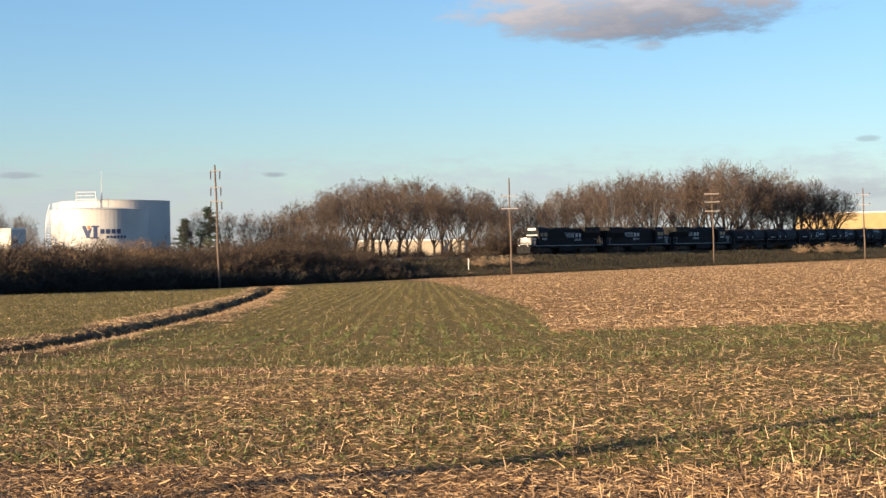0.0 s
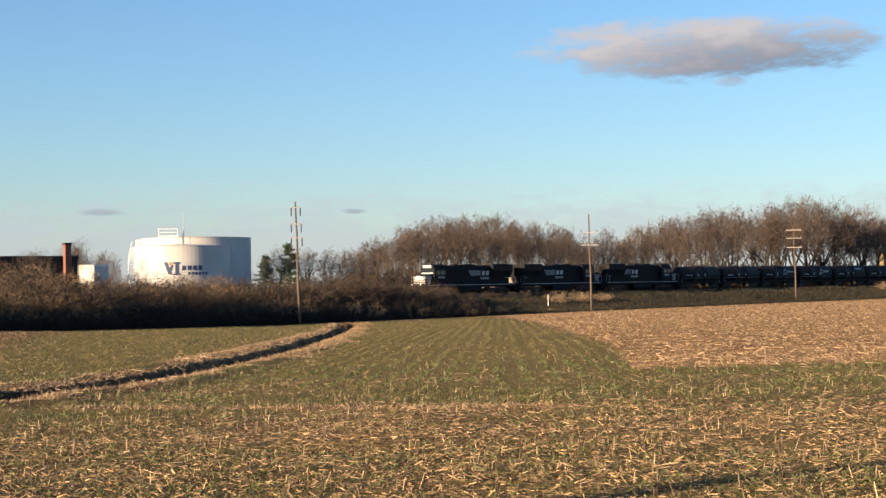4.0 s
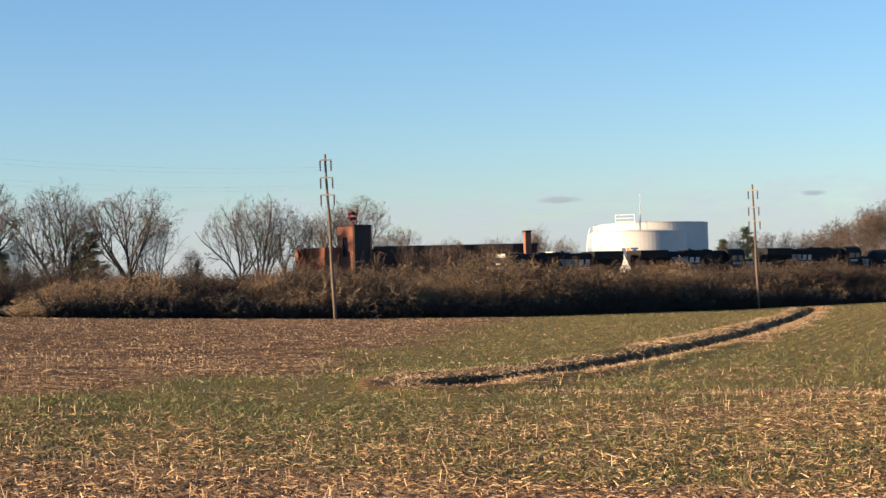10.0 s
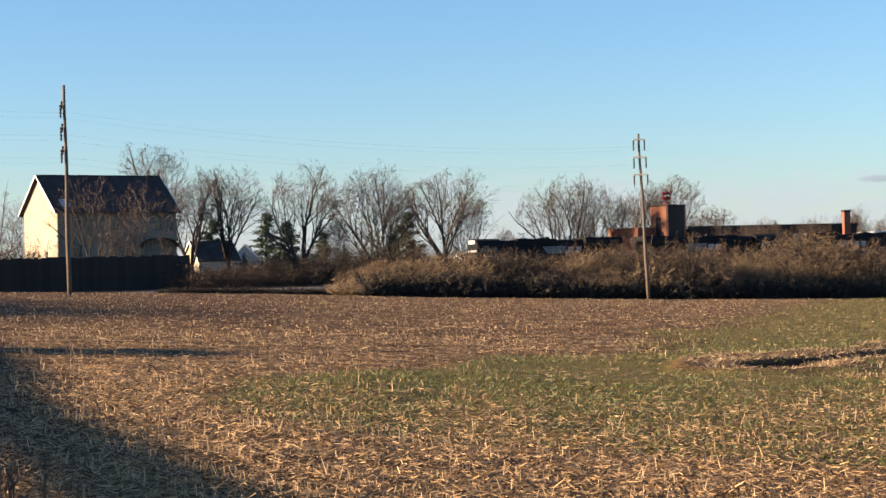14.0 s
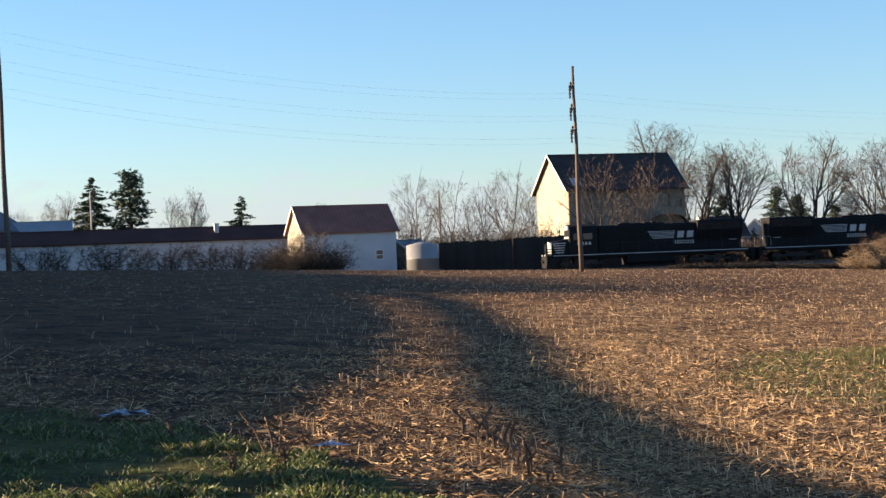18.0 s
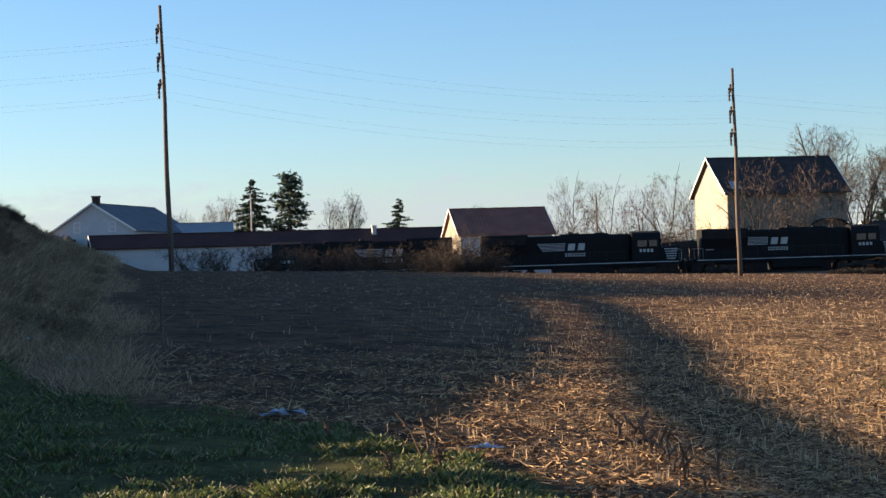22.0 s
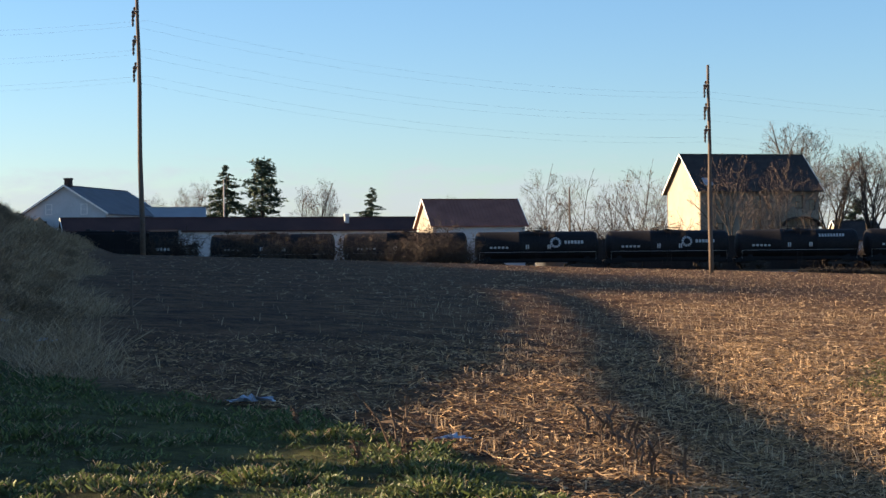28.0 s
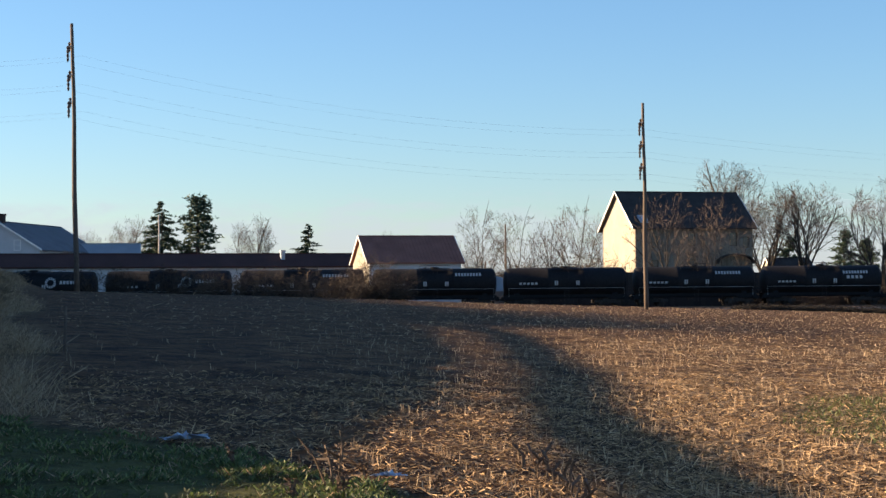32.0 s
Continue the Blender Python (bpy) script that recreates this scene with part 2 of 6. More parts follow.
M = dict(
    ground=ground_material(),
    chaff=island("broken_straw", (0.035, 0.019, 0.011), (0.67, 0.44, 0.225), 0.85, 0.15, 1.6),
    straw=island("dry_straw", (0.13, 0.077, 0.044), (0.72, 0.52, 0.30), 0.75, 0.2, 1.5),
    shoot=island("fresh_shoots", (0.06, 0.074, 0.018), (0.165, 0.182, 0.054), 0.6, 0.3, 1.2),
    blade=island("green_blade", (0.085, 0.076, 0.022), (0.215, 0.182, 0.064), 0.6, 0.3),
    turf=island("turf_leaves", (0.043, 0.062, 0.017), (0.185, 0.228, 0.068), 0.6, 0.3, 1.8),
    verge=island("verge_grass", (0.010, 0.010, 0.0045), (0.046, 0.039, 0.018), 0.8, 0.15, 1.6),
    drygrass=island("dry_grass", (0.18, 0.125, 0.074), (0.50, 0.365, 0.22), 0.75, 0.25),
    bark=plain("bark", (0.026, 0.021, 0.017), (0.072, 0.056, 0.045), 0.9, 0, 1.5, 14, 0.5),
    twig=island("twigs", (0.038, 0.028, 0.022), (0.128, 0.09, 0.066), 0.85, 0, 1.0, 0.5),
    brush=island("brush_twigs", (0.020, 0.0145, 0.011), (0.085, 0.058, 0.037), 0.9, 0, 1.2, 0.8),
    # lighter tan copy of the brush, with sunlight painted into the colour
    tanbrush=island("sunlit_tan_brush_twigs", (0.065, 0.045, 0.027), (0.25, 0.17, 0.095), 0.9, 0, 1.2, 0.6),
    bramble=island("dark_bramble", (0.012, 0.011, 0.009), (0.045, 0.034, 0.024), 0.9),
    tan=island("tan_dead_stems", (0.10, 0.07, 0.042), (0.32, 0.225, 0.13), 0.9, 0, 1.1, 0.6),
    needle=island("conifer_needles", (0.012, 0.028, 0.012), (0.045, 0.075, 0.03), 0.7),
    slate=plain("slate_roof", (0.07, 0.075, 0.085), (0.12, 0.125, 0.14), 0.75, 0, 0.6, 12, 0.2),
    pole=plain("pole_wood", (0.07, 0.05, 0.038), (0.15, 0.11, 0.08), 0.85, 0, 0.8, 12, 0.3),
    arm=plain("weathered_crossarm", (0.26, 0.23, 0.20), (0.42, 0.38, 0.34), 0.8, 0, 2, 20, 0.2),
    insulator=plain("insulator", (0.03, 0.028, 0.027), (0.08, 0.07, 0.066), 0.35, 0, 3, 20, 0),
    wire=plain("wire", (0.40, 0.41, 0.43), (0.5, 0.51, 0.53), 0.5, 0.3, 1, 5, 0),
    white=plain("white_paint", (0.48, 0.465, 0.43), (0.57, 0.555, 0.52), 0.6, 0, 0.25, 6, 0.05),
    wall_white=plain("white_wall", (0.40, 0.415, 0.43), (0.49, 0.505, 0.52), 0.7, 0, 0.4, 9, 0.15),
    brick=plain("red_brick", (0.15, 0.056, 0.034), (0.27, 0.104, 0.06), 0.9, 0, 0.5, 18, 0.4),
    # near-black brick; on the works' unlit walls it paints in their shade
    brick_dark=plain("dark_shade_brick", (0.022, 0.014, 0.012), (0.055, 0.033, 0.026), 0.9, 0, 0.3, 12, 0.4),
    stone=plain("field_stone", (0.13, 0.105, 0.075), (0.30, 0.24, 0.175), 0.9, 0, 0.45, 3.5, 0.6),
    plaster=plain("pale_plaster", (0.31, 0.27, 0.21), (0.39, 0.345, 0.275), 0.85, 0, 0.4, 8, 0.2),
    roof_dark=plain("dark_roof", (0.028, 0.024, 0.022), (0.06, 0.05, 0.045), 0.85, 0, 0.8, 15, 0.3),
    roof_red=plain("red_metal_roof", (0.20, 0.082, 0.06), (0.30, 0.13, 0.095), 0.75, 0, 0.6, 10, 0.1),
    roof_brown=plain("rusty_roof", (0.04, 0.018, 0.015), (0.075, 0.034, 0.027), 0.8, 0, 0.3, 10, 0.1),
    roof_grey=plain("grey_metal_roof", (0.20, 0.205, 0.21), (0.28, 0.285, 0.29), 0.45, 0, 0.4, 10, 0.1),
    trim=plain("white_trim", (0.74, 0.72, 0.68), (0.84, 0.82, 0.78), 0.6, 0, 1, 12, 0.05),
    yellow=plain("yellow_siding", (0.38, 0.27, 0.125), (0.47, 0.345, 0.17), 0.7, 0, 0.3, 8, 0.1),
    glass=glass("window_glass"),
    black=plain("black_paint", (0.005, 0.0055, 0.007), (0.012, 0.012, 0.013), 0.75, 0, 0.4, 8, 0.05),
    tankblack=plain("dirty_black_paint", (0.006, 0.006, 0.0075), (0.016, 0.015, 0.016), 0.7, 0, 0.35, 6, 0.08),
    steel=plain("dirty_steel", (0.02, 0.018, 0.016), (0.06, 0.05, 0.045), 0.6, 0.4, 1, 14, 0.2),
    rail=plain("rail_steel", (0.10, 0.07, 0.05), (0.20, 0.15, 0.12), 0.5, 0.7, 1, 20, 0.1),
    ballast=plain("ballast", (0.08, 0.07, 0.06), (0.24, 0.215, 0.19), 0.95, 0, 1.0, 9, 0.9),
    tie=plain("wood_tie", (0.05, 0.035, 0.025), (0.12, 0.085, 0.06), 0.9, 0, 1, 14, 0.4),
    paint=plain("white_lettering", (0.34, 0.34, 0.33), (0.44, 0.44, 0.43), 0.6, 0, 2, 20, 0),
    blue=plain("blue_lettering", (0.025, 0.04, 0.10), (0.04, 0.06, 0.14), 0.6, 0, 2, 20, 0),
    red=plain("red_paint", (0.16, 0.012, 0.014), (0.24, 0.022, 0.022), 0.5, 0, 1, 10, 0.1),
    board_dark=plain("dark_boards", (0.012, 0.010, 0.009), (0.032, 0.027, 0.023), 0.9, 0, 0.8, 9, 0.3, 0.5, 0.5),
    litter=plain("pale_plastic", (0.22, 0.29, 0.40), (0.42, 0.49, 0.60), 0.4, 0, 3, 20, 0.1),
    stalk=plain("dark_stalk", (0.05, 0.032, 0.02), (0.16, 0.10, 0.06), 0.8, 0, 3, 30, 0.2),
    orange=plain("orange_paint", (0.60, 0.16, 0.06), (0.70, 0.22, 0.08), 0.6, 0, 2, 20, 0),
    asphalt=plain("asphalt", (0.04, 0.04, 0.042), (0.075, 0.073, 0.07), 0.9, 0, 0.5, 25, 0.4),
    grey=plain("galvanised", (0.34, 0.36, 0.38), (0.46, 0.48, 0.5), 0.5, 0.3, 0.6, 10, 0.1),
)
for name in ("black", "tankblack", "steel", "roof_brown", "roof_red", "roof_dark"):
    M[name].node_tree.nodes["Principled BSDF"].inputs["Specular IOR Level"].default_value = 0.2


# ---- mesh tools ----
class Geo:
    """Vertices and faces of one part."""

    def __init__(self):
        self.v, self.f = [], []

    def add(self, verts, faces):
        k = len(self.v)
        self.v.extend([tuple(p) for p in verts])
        self.f.extend([tuple(i + k for i in q) for q in faces])
        return self

    def box(self, cx, cy, cz, sx, sy, sz, rz=0.0, bevel=0.0):
        """A box by its centre and sizes; bevel cuts its upright and top edges."""
        b = bevel
        c, s = math.cos(rz), math.sin(rz)
        hx, hy, hz = sx / 2, sy / 2, sz / 2
        if b <= 0:
            pts = [(x, y, z) for z in (-hz, hz) for x, y in ((-hx, -hy), (hx, -hy), (hx, hy), (-hx, hy))]
            fs = [(3, 2, 1, 0), (4, 5, 6, 7), (0, 1, 5, 4), (1, 2, 6, 5), (2, 3, 7, 6), (3, 0, 4, 7)]
        else:
            ring = [(-hx + b, -hy), (hx - b, -hy), (hx, -hy + b), (hx, hy - b), (hx - b, hy), (-hx + b, hy), (-hx, hy - b), (-hx, -hy + b)]
            inn = [(-hx + b, -hy + b), (hx - b, -hy + b), (hx - b, -hy + b), (hx - b, hy - b), (hx - b, hy - b), (-hx + b, hy - b), (-hx + b, hy - b), (-hx + b, -hy + b)]
            pts = [(x, y, -hz) for x, y in ring] + [(x, y, hz - b) for x, y in ring] + [(x, y, hz) for x, y in inn]
            fs = [tuple(range(7, -1, -1))] + [(i, (i + 1) % 8, 8 + (i + 1) % 8, 8 + i) for i in range(8)]
            fs += [(8 + i, 8 + (i + 1) % 8, 16 + (i + 1) % 8, 16 + i) for i in range(8)] + [tuple(range(16, 24))]
        return self.add([(cx + c * x - s * y, cy + s * x + c * y, cz + z) for x, y, z in pts], fs)

    def tube(self, a, b, ra, rb, sides=6, caps=True):
        a, b = Vector(a), Vector(b)
        w = (b - a)
        if w.length < 1e-6:
            return self
        w.normalize()
        u = w.orthogonal().normalized()
        v = w.cross(u)
        ring = [u * math.cos(2 * math.pi * i / sides) + v * math.sin(2 * math.pi * i / sides) for i in range(sides)]
        pts = [a + r * ra for r in ring] + [b + r * rb for r in ring]
        fs = [(i, (i + 1) % sides, sides + (i + 1) % sides, sides + i) for i in range(sides)]
        if caps:
            fs += [tuple(range(sides - 1, -1, -1)), tuple(range(sides, 2 * sides))]
        return self.add(pts, fs)

    def path(self, pts, r, sides=4):
        """One bent tube through points; r is a radius or one for each point."""
        pts = [Vector(p) for p in pts]
        rs = [r] * len(pts) if isinstance(r, (int, float)) else r
        vs, fs = [], []
        for k, p in enumerate(pts):
            w = (pts[min(k + 1, len(pts) - 1)] - pts[max(k - 1, 0)]).normalized()
            u = w.cross(Vector((0.31, 0.17, 0.93))).normalized()
            v = w.cross(u)
            for i in range(sides):
                a = 2 * math.pi * i / sides
                vs.append(p + (u * math.cos(a) + v * math.sin(a)) * rs[k])
        for k in range(len(pts) - 1):
            for i in range(sides):
                j = (i + 1) % sides
                fs.append((k * sides + i, k * sides + j, (k + 1) * sides + j, (k + 1) * sides + i))
        fs += [tuple(range(sides - 1, -1, -1)), tuple(range((len(pts) - 1) * sides, len(pts) * sides))]
        return self.add(vs, fs)

    def sheet(self, xs, zs, solid, y0, y1):
        """A wall in one piece on a grid, with holes where solid(i, j) is false."""
        nx, nz = len(xs), len(zs)
        k = nx * nz
        vs = [(x, y, z) for y in (y0, y1) for z in zs for x in xs]

        def at(i, j, s):
            return s * k + j * nx + i

        def full(i, j):
            return 0 <= i < nx - 1 and 0 <= j < nz - 1 and solid(i, j)
        fs = []
        for i in range(nx - 1):
            for j in range(nz - 1):
                if not full(i, j):
                    continue
                fs.append((at(i, j, 0), at(i + 1, j, 0), at(i + 1, j + 1, 0), at(i, j + 1, 0)))
                fs.append((at(i, j + 1, 1), at(i + 1, j + 1, 1), at(i + 1, j, 1), at(i, j, 1)))
                if not full(i - 1, j):
                    fs.append((at(i, j, 1), at(i, j, 0), at(i, j + 1, 0), at(i, j + 1, 1)))
                if not full(i + 1, j):
                    fs.append((at(i + 1, j, 0), at(i + 1, j, 1), at(i + 1, j + 1, 1), at(i + 1, j + 1, 0)))
                if not full(i, j - 1):
                    fs.append((at(i, j, 0), at(i, j, 1), at(i + 1, j, 1), at(i + 1, j, 0)))
                if not full(i, j + 1):
                    fs.append((at(i, j + 1, 1), at(i, j + 1, 0), at(i + 1, j + 1, 0), at(i + 1, j + 1, 1)))
        return self.add(vs, fs)

    def lathe(self, rows, sides=24, axis="z", cx=0, cy=0, cz=0):
        """Rings of (radius, height), closed at both ends."""
        pts, fs = [], []
        for r, h in rows:
            for i in range(sides):
                a = 2 * math.pi * i / sides
                x, y = r * math.cos(a), r * math.sin(a)
                pts.append((cx + x, cy + y, cz + h) if axis == "z" else (cx + h, cy + x, cz + y) if axis == "x" else (cx + x, cy + h, cz + y))
        for k in range(len(rows) - 1):
            for i in range(sides):
                j = (i + 1) % sides
                q = (k * sides + i, k * sides + j, (k + 1) * sides + j, (k + 1) * sides + i)
                fs.append(q if axis != "y" else q[::-1])
        fs.append(tuple(range(sides - 1, -1, -1)))
        fs.append(tuple(range((len(rows) - 1) * sides, len(rows) * sides)))
        return self.add(pts, fs)

    def extrude(self, outline, y0, y1):
        """An outline in x, z drawn out from y0 to y1."""
        n = len(outline)
        pts = [(x, y0, z) for x, z in outline] + [(x, y1, z) for x, z in outline]
        fs = [tuple(range(n)), tuple(range(2 * n - 1, n - 1, -1))] + [((i + 1) % n, i, n + i, n + (i + 1) % n) for i in range(n)]
        return self.add(pts, fs)

    def mesh(self, name, mat, smooth=False):
        me = bpy.data.meshes.new(name)
        me.from_pydata(self.v, [], self.f)
        if mat:
            me.materials.append(mat)
        if smooth:
            me.polygons.foreach_set("use_smooth", [True] * len(me.polygons))
        me.update()
        return me


def part(name, geo, mat, parent=None, label="", smooth=False):
    me = geo if isinstance(geo, bpy.types.Mesh) else geo.mesh(name, mat, smooth)
    ob = new(name, me)
    ob.parent = parent
    if label:
        tagged(ob, label)
    return ob


def thing(name, m, label, category, group="", kind=""):
    ob = new(name)
    ob.empty_display_size = 0.3
    ob.matrix_basis = m
    return tagged(ob, label, category, group, kind)


# ---- the lie of the land ----
EDGE_AZ = (-40, -14, -8, -4, 2, 8, 14, 20, 28, 33, 38, 44, 51, 57, 64)
EDGE_EL = (-0.50, -0.57, -0.76, -0.88, -1.06, -1.22, -1.28, -1.19, -0.93, -0.70, -0.53, -0.33, -0.04, 0.17, 0.40)
EDGE_D = (380, 345, 300, 265, 235, 205, 175, 160, 150, 145, 135, 128, 112, 105, 100)
TRACK_D, TRACK_AZ, RAIL_Z = 180.0, 50.49, 0.16
FOOT = compass(TRACK_AZ, TRACK_D)
ALONG = compass(TRACK_AZ + 90, 1.0)          # the way the train goes
ACROSS = compass(TRACK_AZ, 1.0)              # away from the field
DITCH_AZ = (17.3, 16.5, 14.3, 11.3, 7.85, 6.2, 5.75, 5.6)
DITCH_D = (35.0, 38.0, 40.5, 49.4, 76.0, 118.0, 150.0, 196.0)
DITCH = [compass(a, d) for a, d in zip(DITCH_AZ, DITCH_D)]
ROAD = compass(59.12, 1.0)                  # the way the road on the embankment runs


def smooth01(v):
    v = np.clip(v, 0.0, 1.0)
    return v * v * (3 - 2 * v)


def ripple(x, y, k):
    """Smooth value noise from -1 to 1 on a unit lattice; k picks the pattern."""
    def lattice(i, j):
        q = np.sin(i * 127.1 + j * 311.7 + k * 74.7) * 43758.5453
        return (q - np.floor(q)) * 2 - 1
    xi, yi = np.floor(x), np.floor(y)
    u, v = smooth01(x - xi), smooth01(y - yi)
    low = lattice(xi, yi) * (1 - u) + lattice(xi + 1, yi) * u
    high = lattice(xi, yi + 1) * (1 - u) + lattice(xi + 1, yi + 1) * u
    return low * (1 - v) + high * v


def bearing(x, y):
    return np.degrees(np.arctan2(-x, y))


def track_point(s, q=0.0, z=0.0):
    p = FOOT + ALONG * s + ACROSS * q
    return Vector((p.x, p.y, z))


def ditch_distance(x, y):
    best = np.full(np.shape(x), 1e9)
    for a, b in zip(DITCH, DITCH[1:]):
        dx, dy = b.x - a.x, b.y - a.y
        t = np.clip(((x - a.x) * dx + (y - a.y) * dy) / (dx * dx + dy * dy), 0, 1)
        best = np.minimum(best, np.hypot(x - a.x - t * dx, y - a.y - t * dy))
    return best


def bank_coords(x, y):
    """Along the road on the embankment, and across it to the left from the camera's feet."""
    return x * ROAD.x + y * ROAD.y, -x * ROAD.y + y * ROAD.x


def road_height(a):
    return np.maximum(0.3, 1.094 + 0.026 * np.minimum(a, 230.0) - np.interp(a, (4, 9, 15, 18.5), (0.0, 0.24, 0.22, 0.0)) - np.interp(a, (66, 78, 89, 101, 117, 130), (0.0, 0.45, 0.95, 1.4, 0.55, 0.0)))


def bank_height(x, y):
    """The grassy road embankment that climbs beside the field."""
    a, n = bank_coords(x, y)
    foot = np.interp(a, (40, 75, 110, 160), (0.9, 0.2, -2.0, -5.0))
    f = np.clip((n - foot) / (5.48 - foot), 0, 1)
    h = road_height(a) + np.interp(a, (18, 23, 28, 36, 46, 60, 80), (0.07, 0.19, 0.31, 0.47, 0.46, 0.5, 0.58)) * np.maximum(0, 1 - np.abs(n - 5.5) / 0.5)
    f = f * (1 - smooth01((n - 15.0) / 9))
    return np.where((n < -5.2) | (a < -160), 0.0, h * f)


def lands(x, y, carve=True):
    """Heights of the ground at many places at once."""
    r, az = np.hypot(x, y), bearing(x, y)
    d = np.interp(az, EDGE_AZ, EDGE_D)
    e = EYE + d * np.tan(np.radians(np.interp(az, EDGE_AZ, EDGE_EL)))
    e = e * (1 - smooth01(np.maximum(np.maximum(az - 64, -40 - az), 0) / 40))
    z = np.where(r < d, e * r / d, e + (-0.25 - e) * smooth01((r - d) / 32))
    z = z + bank_height(x, y)
    if carve:
        k = np.where((r > 30) & (r < 205) & (az > 2) & (az < 20), ditch_distance(x, y), 9.0)
        k = k + 0.22 * ripple(x * 0.9, y * 0.9, 7)
        z = z - 0.8 * (1 - smooth01((k - 0.3) / 0.42)) + 0.10 * np.maximum(0, 1 - np.abs(k - 1.6) / 0.8)
    rows = np.where((r > 11) & (r < 90), 1.0, 0.0)
    return z + rows * (0.03 * ripple(x * 0.8, y * 0.8, 1) + 0.012 * ripple(x * 3.1, y * 3.1, 2))


def land(x, y, carve=True):
    return float(lands(np.array([float(x)]), np.array([float(y)]), carve)[0])


def zones(x, y):
    """How green, dry-grassed, lawned, darkened by mud and painted shade, bare or thick with straw the ground is, a
    column each.
    """
    r, az = np.hypot(x, y), bearing(x, y)
    d = np.interp(az, EDGE_AZ, EDGE_D)
    w = 1.5 * ripple(x * 0.11, y * 0.11, 3) + 0.9 * ripple(x * 0.37, y * 0.37, 4)
    start = np.interp(az, (-14, 2, 16, 22, 30, 36), (13.2, 14.4, 15.8, 17.2, 18.4, 22.0))
    stop = np.interp(az, (-14, -3.5, -2, 14, 22, 30, 36), (41.5, 41.5, 85, 52, 36, 31, 27.5))
    fade = np.interp(az, (-4, -2, 16, 24, 34), (2.0, 9.0, 9.0, 4.0, 3.0))
    near = smooth01((r - start - 0.35 * w) / 1.4) * (1 - smooth01((r - stop - np.where(az < -3, 0.5, 2.0) * w) / fade)) * (1 - smooth01((az - 34.5 - 0.5 * w) / 1.8))
    mid = smooth01((r - 36) / 10) * smooth01((az - np.interp(r, (41, 94, 197, 240), (-3.4, -1.6, 0.45, 1.0)) - 0.12 * w) / 0.5) * (1 - smooth01((az - np.interp(r, (45, 100, 180), (17, 13, 11)) + w) / 7))
    green = np.maximum(near * (0.84 + 0.16 * np.clip(w, -1, 1)), mid * 1.05)
    k = np.where((r > 30) & (r < 205) & (az > 2) & (az < 20), ditch_distance(x, y), 9.0)
    dry = np.zeros_like(r)
    pale = np.where(k > 0.6, smooth01((2.5 + 0.5 * w - k) / 1.0) * 0.9, 0.0)
    furrow = np.abs(r - 29.4 - 0.22 * az - 0.25 * w)
    pale = np.maximum(pale, 0.75 * smooth01((0.8 - furrow) / 0.4) * smooth01((az + 4) / 3) * (1 - smooth01((az - 14) / 2)))
    lawn = np.zeros_like(r)
    b = bank_height(x, y)
    a_, n_ = bank_coords(x, y)
    verge = (r > d + 1) & (b < 0.1)
    dry, green, lawn = np.where(verge, 0.1, dry), np.where(verge, 0.9, green), np.where(verge, 0.45, lawn)
    side = n_ + 0.35 * w
    by_bank = (n_ > -3) & (a_ < 150)
    turf = smooth01((side - np.interp(a_, (6, 12, 16, 20, 27, 30), (-4.2, -3.6, -2.2, 0.4, 2.6, 9.0))) / 0.8)
    lawn = np.where(by_bank, turf, lawn)
    dry = np.where(by_bank, np.maximum(dry, (1 - turf) * smooth01((side + 1.4) / 3.0) * smooth01((a_ - 14) / 4)), dry)
    green = np.where((az > 75) | (az < -40), 0.8, green)
    # the ditch's cut, where mud and painted shade darken the soil
    mud_shade = 1 - smooth01((k - 0.5) / 0.3)
    # ground beyond the field's edge blends part-way to the same dark colour
    mud_shade = np.where(verge & (az < 60), np.maximum(mud_shade, 0.62), mud_shade)
    inside = 1 - smooth01((r - d) / 4)
    # beyond about 48 degrees this also paints the bank's shade as darker soil
    bare = np.maximum(np.maximum(0.55 * smooth01((r - 27 - w) / 12) * smooth01((az - 7 - w) / 8), smooth01((r - 15) / 5) * smooth01((az - 48.5 - w) / 3)), np.maximum(0.9 * smooth01((az - 38 - w) / 4), 0.92 * smooth01((az - 27 - w) / 8) * smooth01((r - 40) / 25))) * inside
    thick = smooth01((r - 39) / 4) * (1 - smooth01((az - np.interp(r, (41, 94, 197, 240), (-3.4, -1.6, 0.45, 1.0)) + 0.3) / 0.6)) * inside
    return np.stack([green * (1 - 0.8 * pale), dry, lawn, mud_shade, bare, np.maximum(thick, pale)], -1)


def build_ground():
    azs = np.concatenate([np.arange(-180, -24, 6.0), np.arange(-24, -17, 1.0), np.arange(-17, 67, 0.28), np.arange(67, 80, 0.6), np.arange(80, 180, 5.0)])
    rs = np.concatenate([[0.0, 2.5, 5.0, 7.5], np.geomspace(9.0, 470.0, 330), np.geomspace(520, 4500, 12)])
    rr, aa = np.meshgrid(rs, np.radians(azs), indexing="ij")
    x, y = (-np.sin(aa) * rr).ravel(), (np.cos(aa) * rr).ravel()
    verts = np.stack([x, y, lands(x, y)], -1).tolist()
    att = np.where((rr.ravel() < 480)[:, None], zones(x, y), np.array((0.85, 0.25, 0.0, 0.0, 0.0, 0.0)))
    n = len(azs)
    faces = [(i * n + j, (i + 1) * n + j, (i + 1) * n + (j + 1) % n, i * n + (j + 1) % n) for i in range(len(rs) - 1) for j in range(n)]
    me = bpy.data.meshes.new("ground")
    me.from_pydata(verts, [], [f[::-1] for f in faces])
    me.materials.append(M["ground"])
    me.polygons.foreach_set("use_smooth", [True] * len(me.polygons))
    att = att.astype(np.float32)
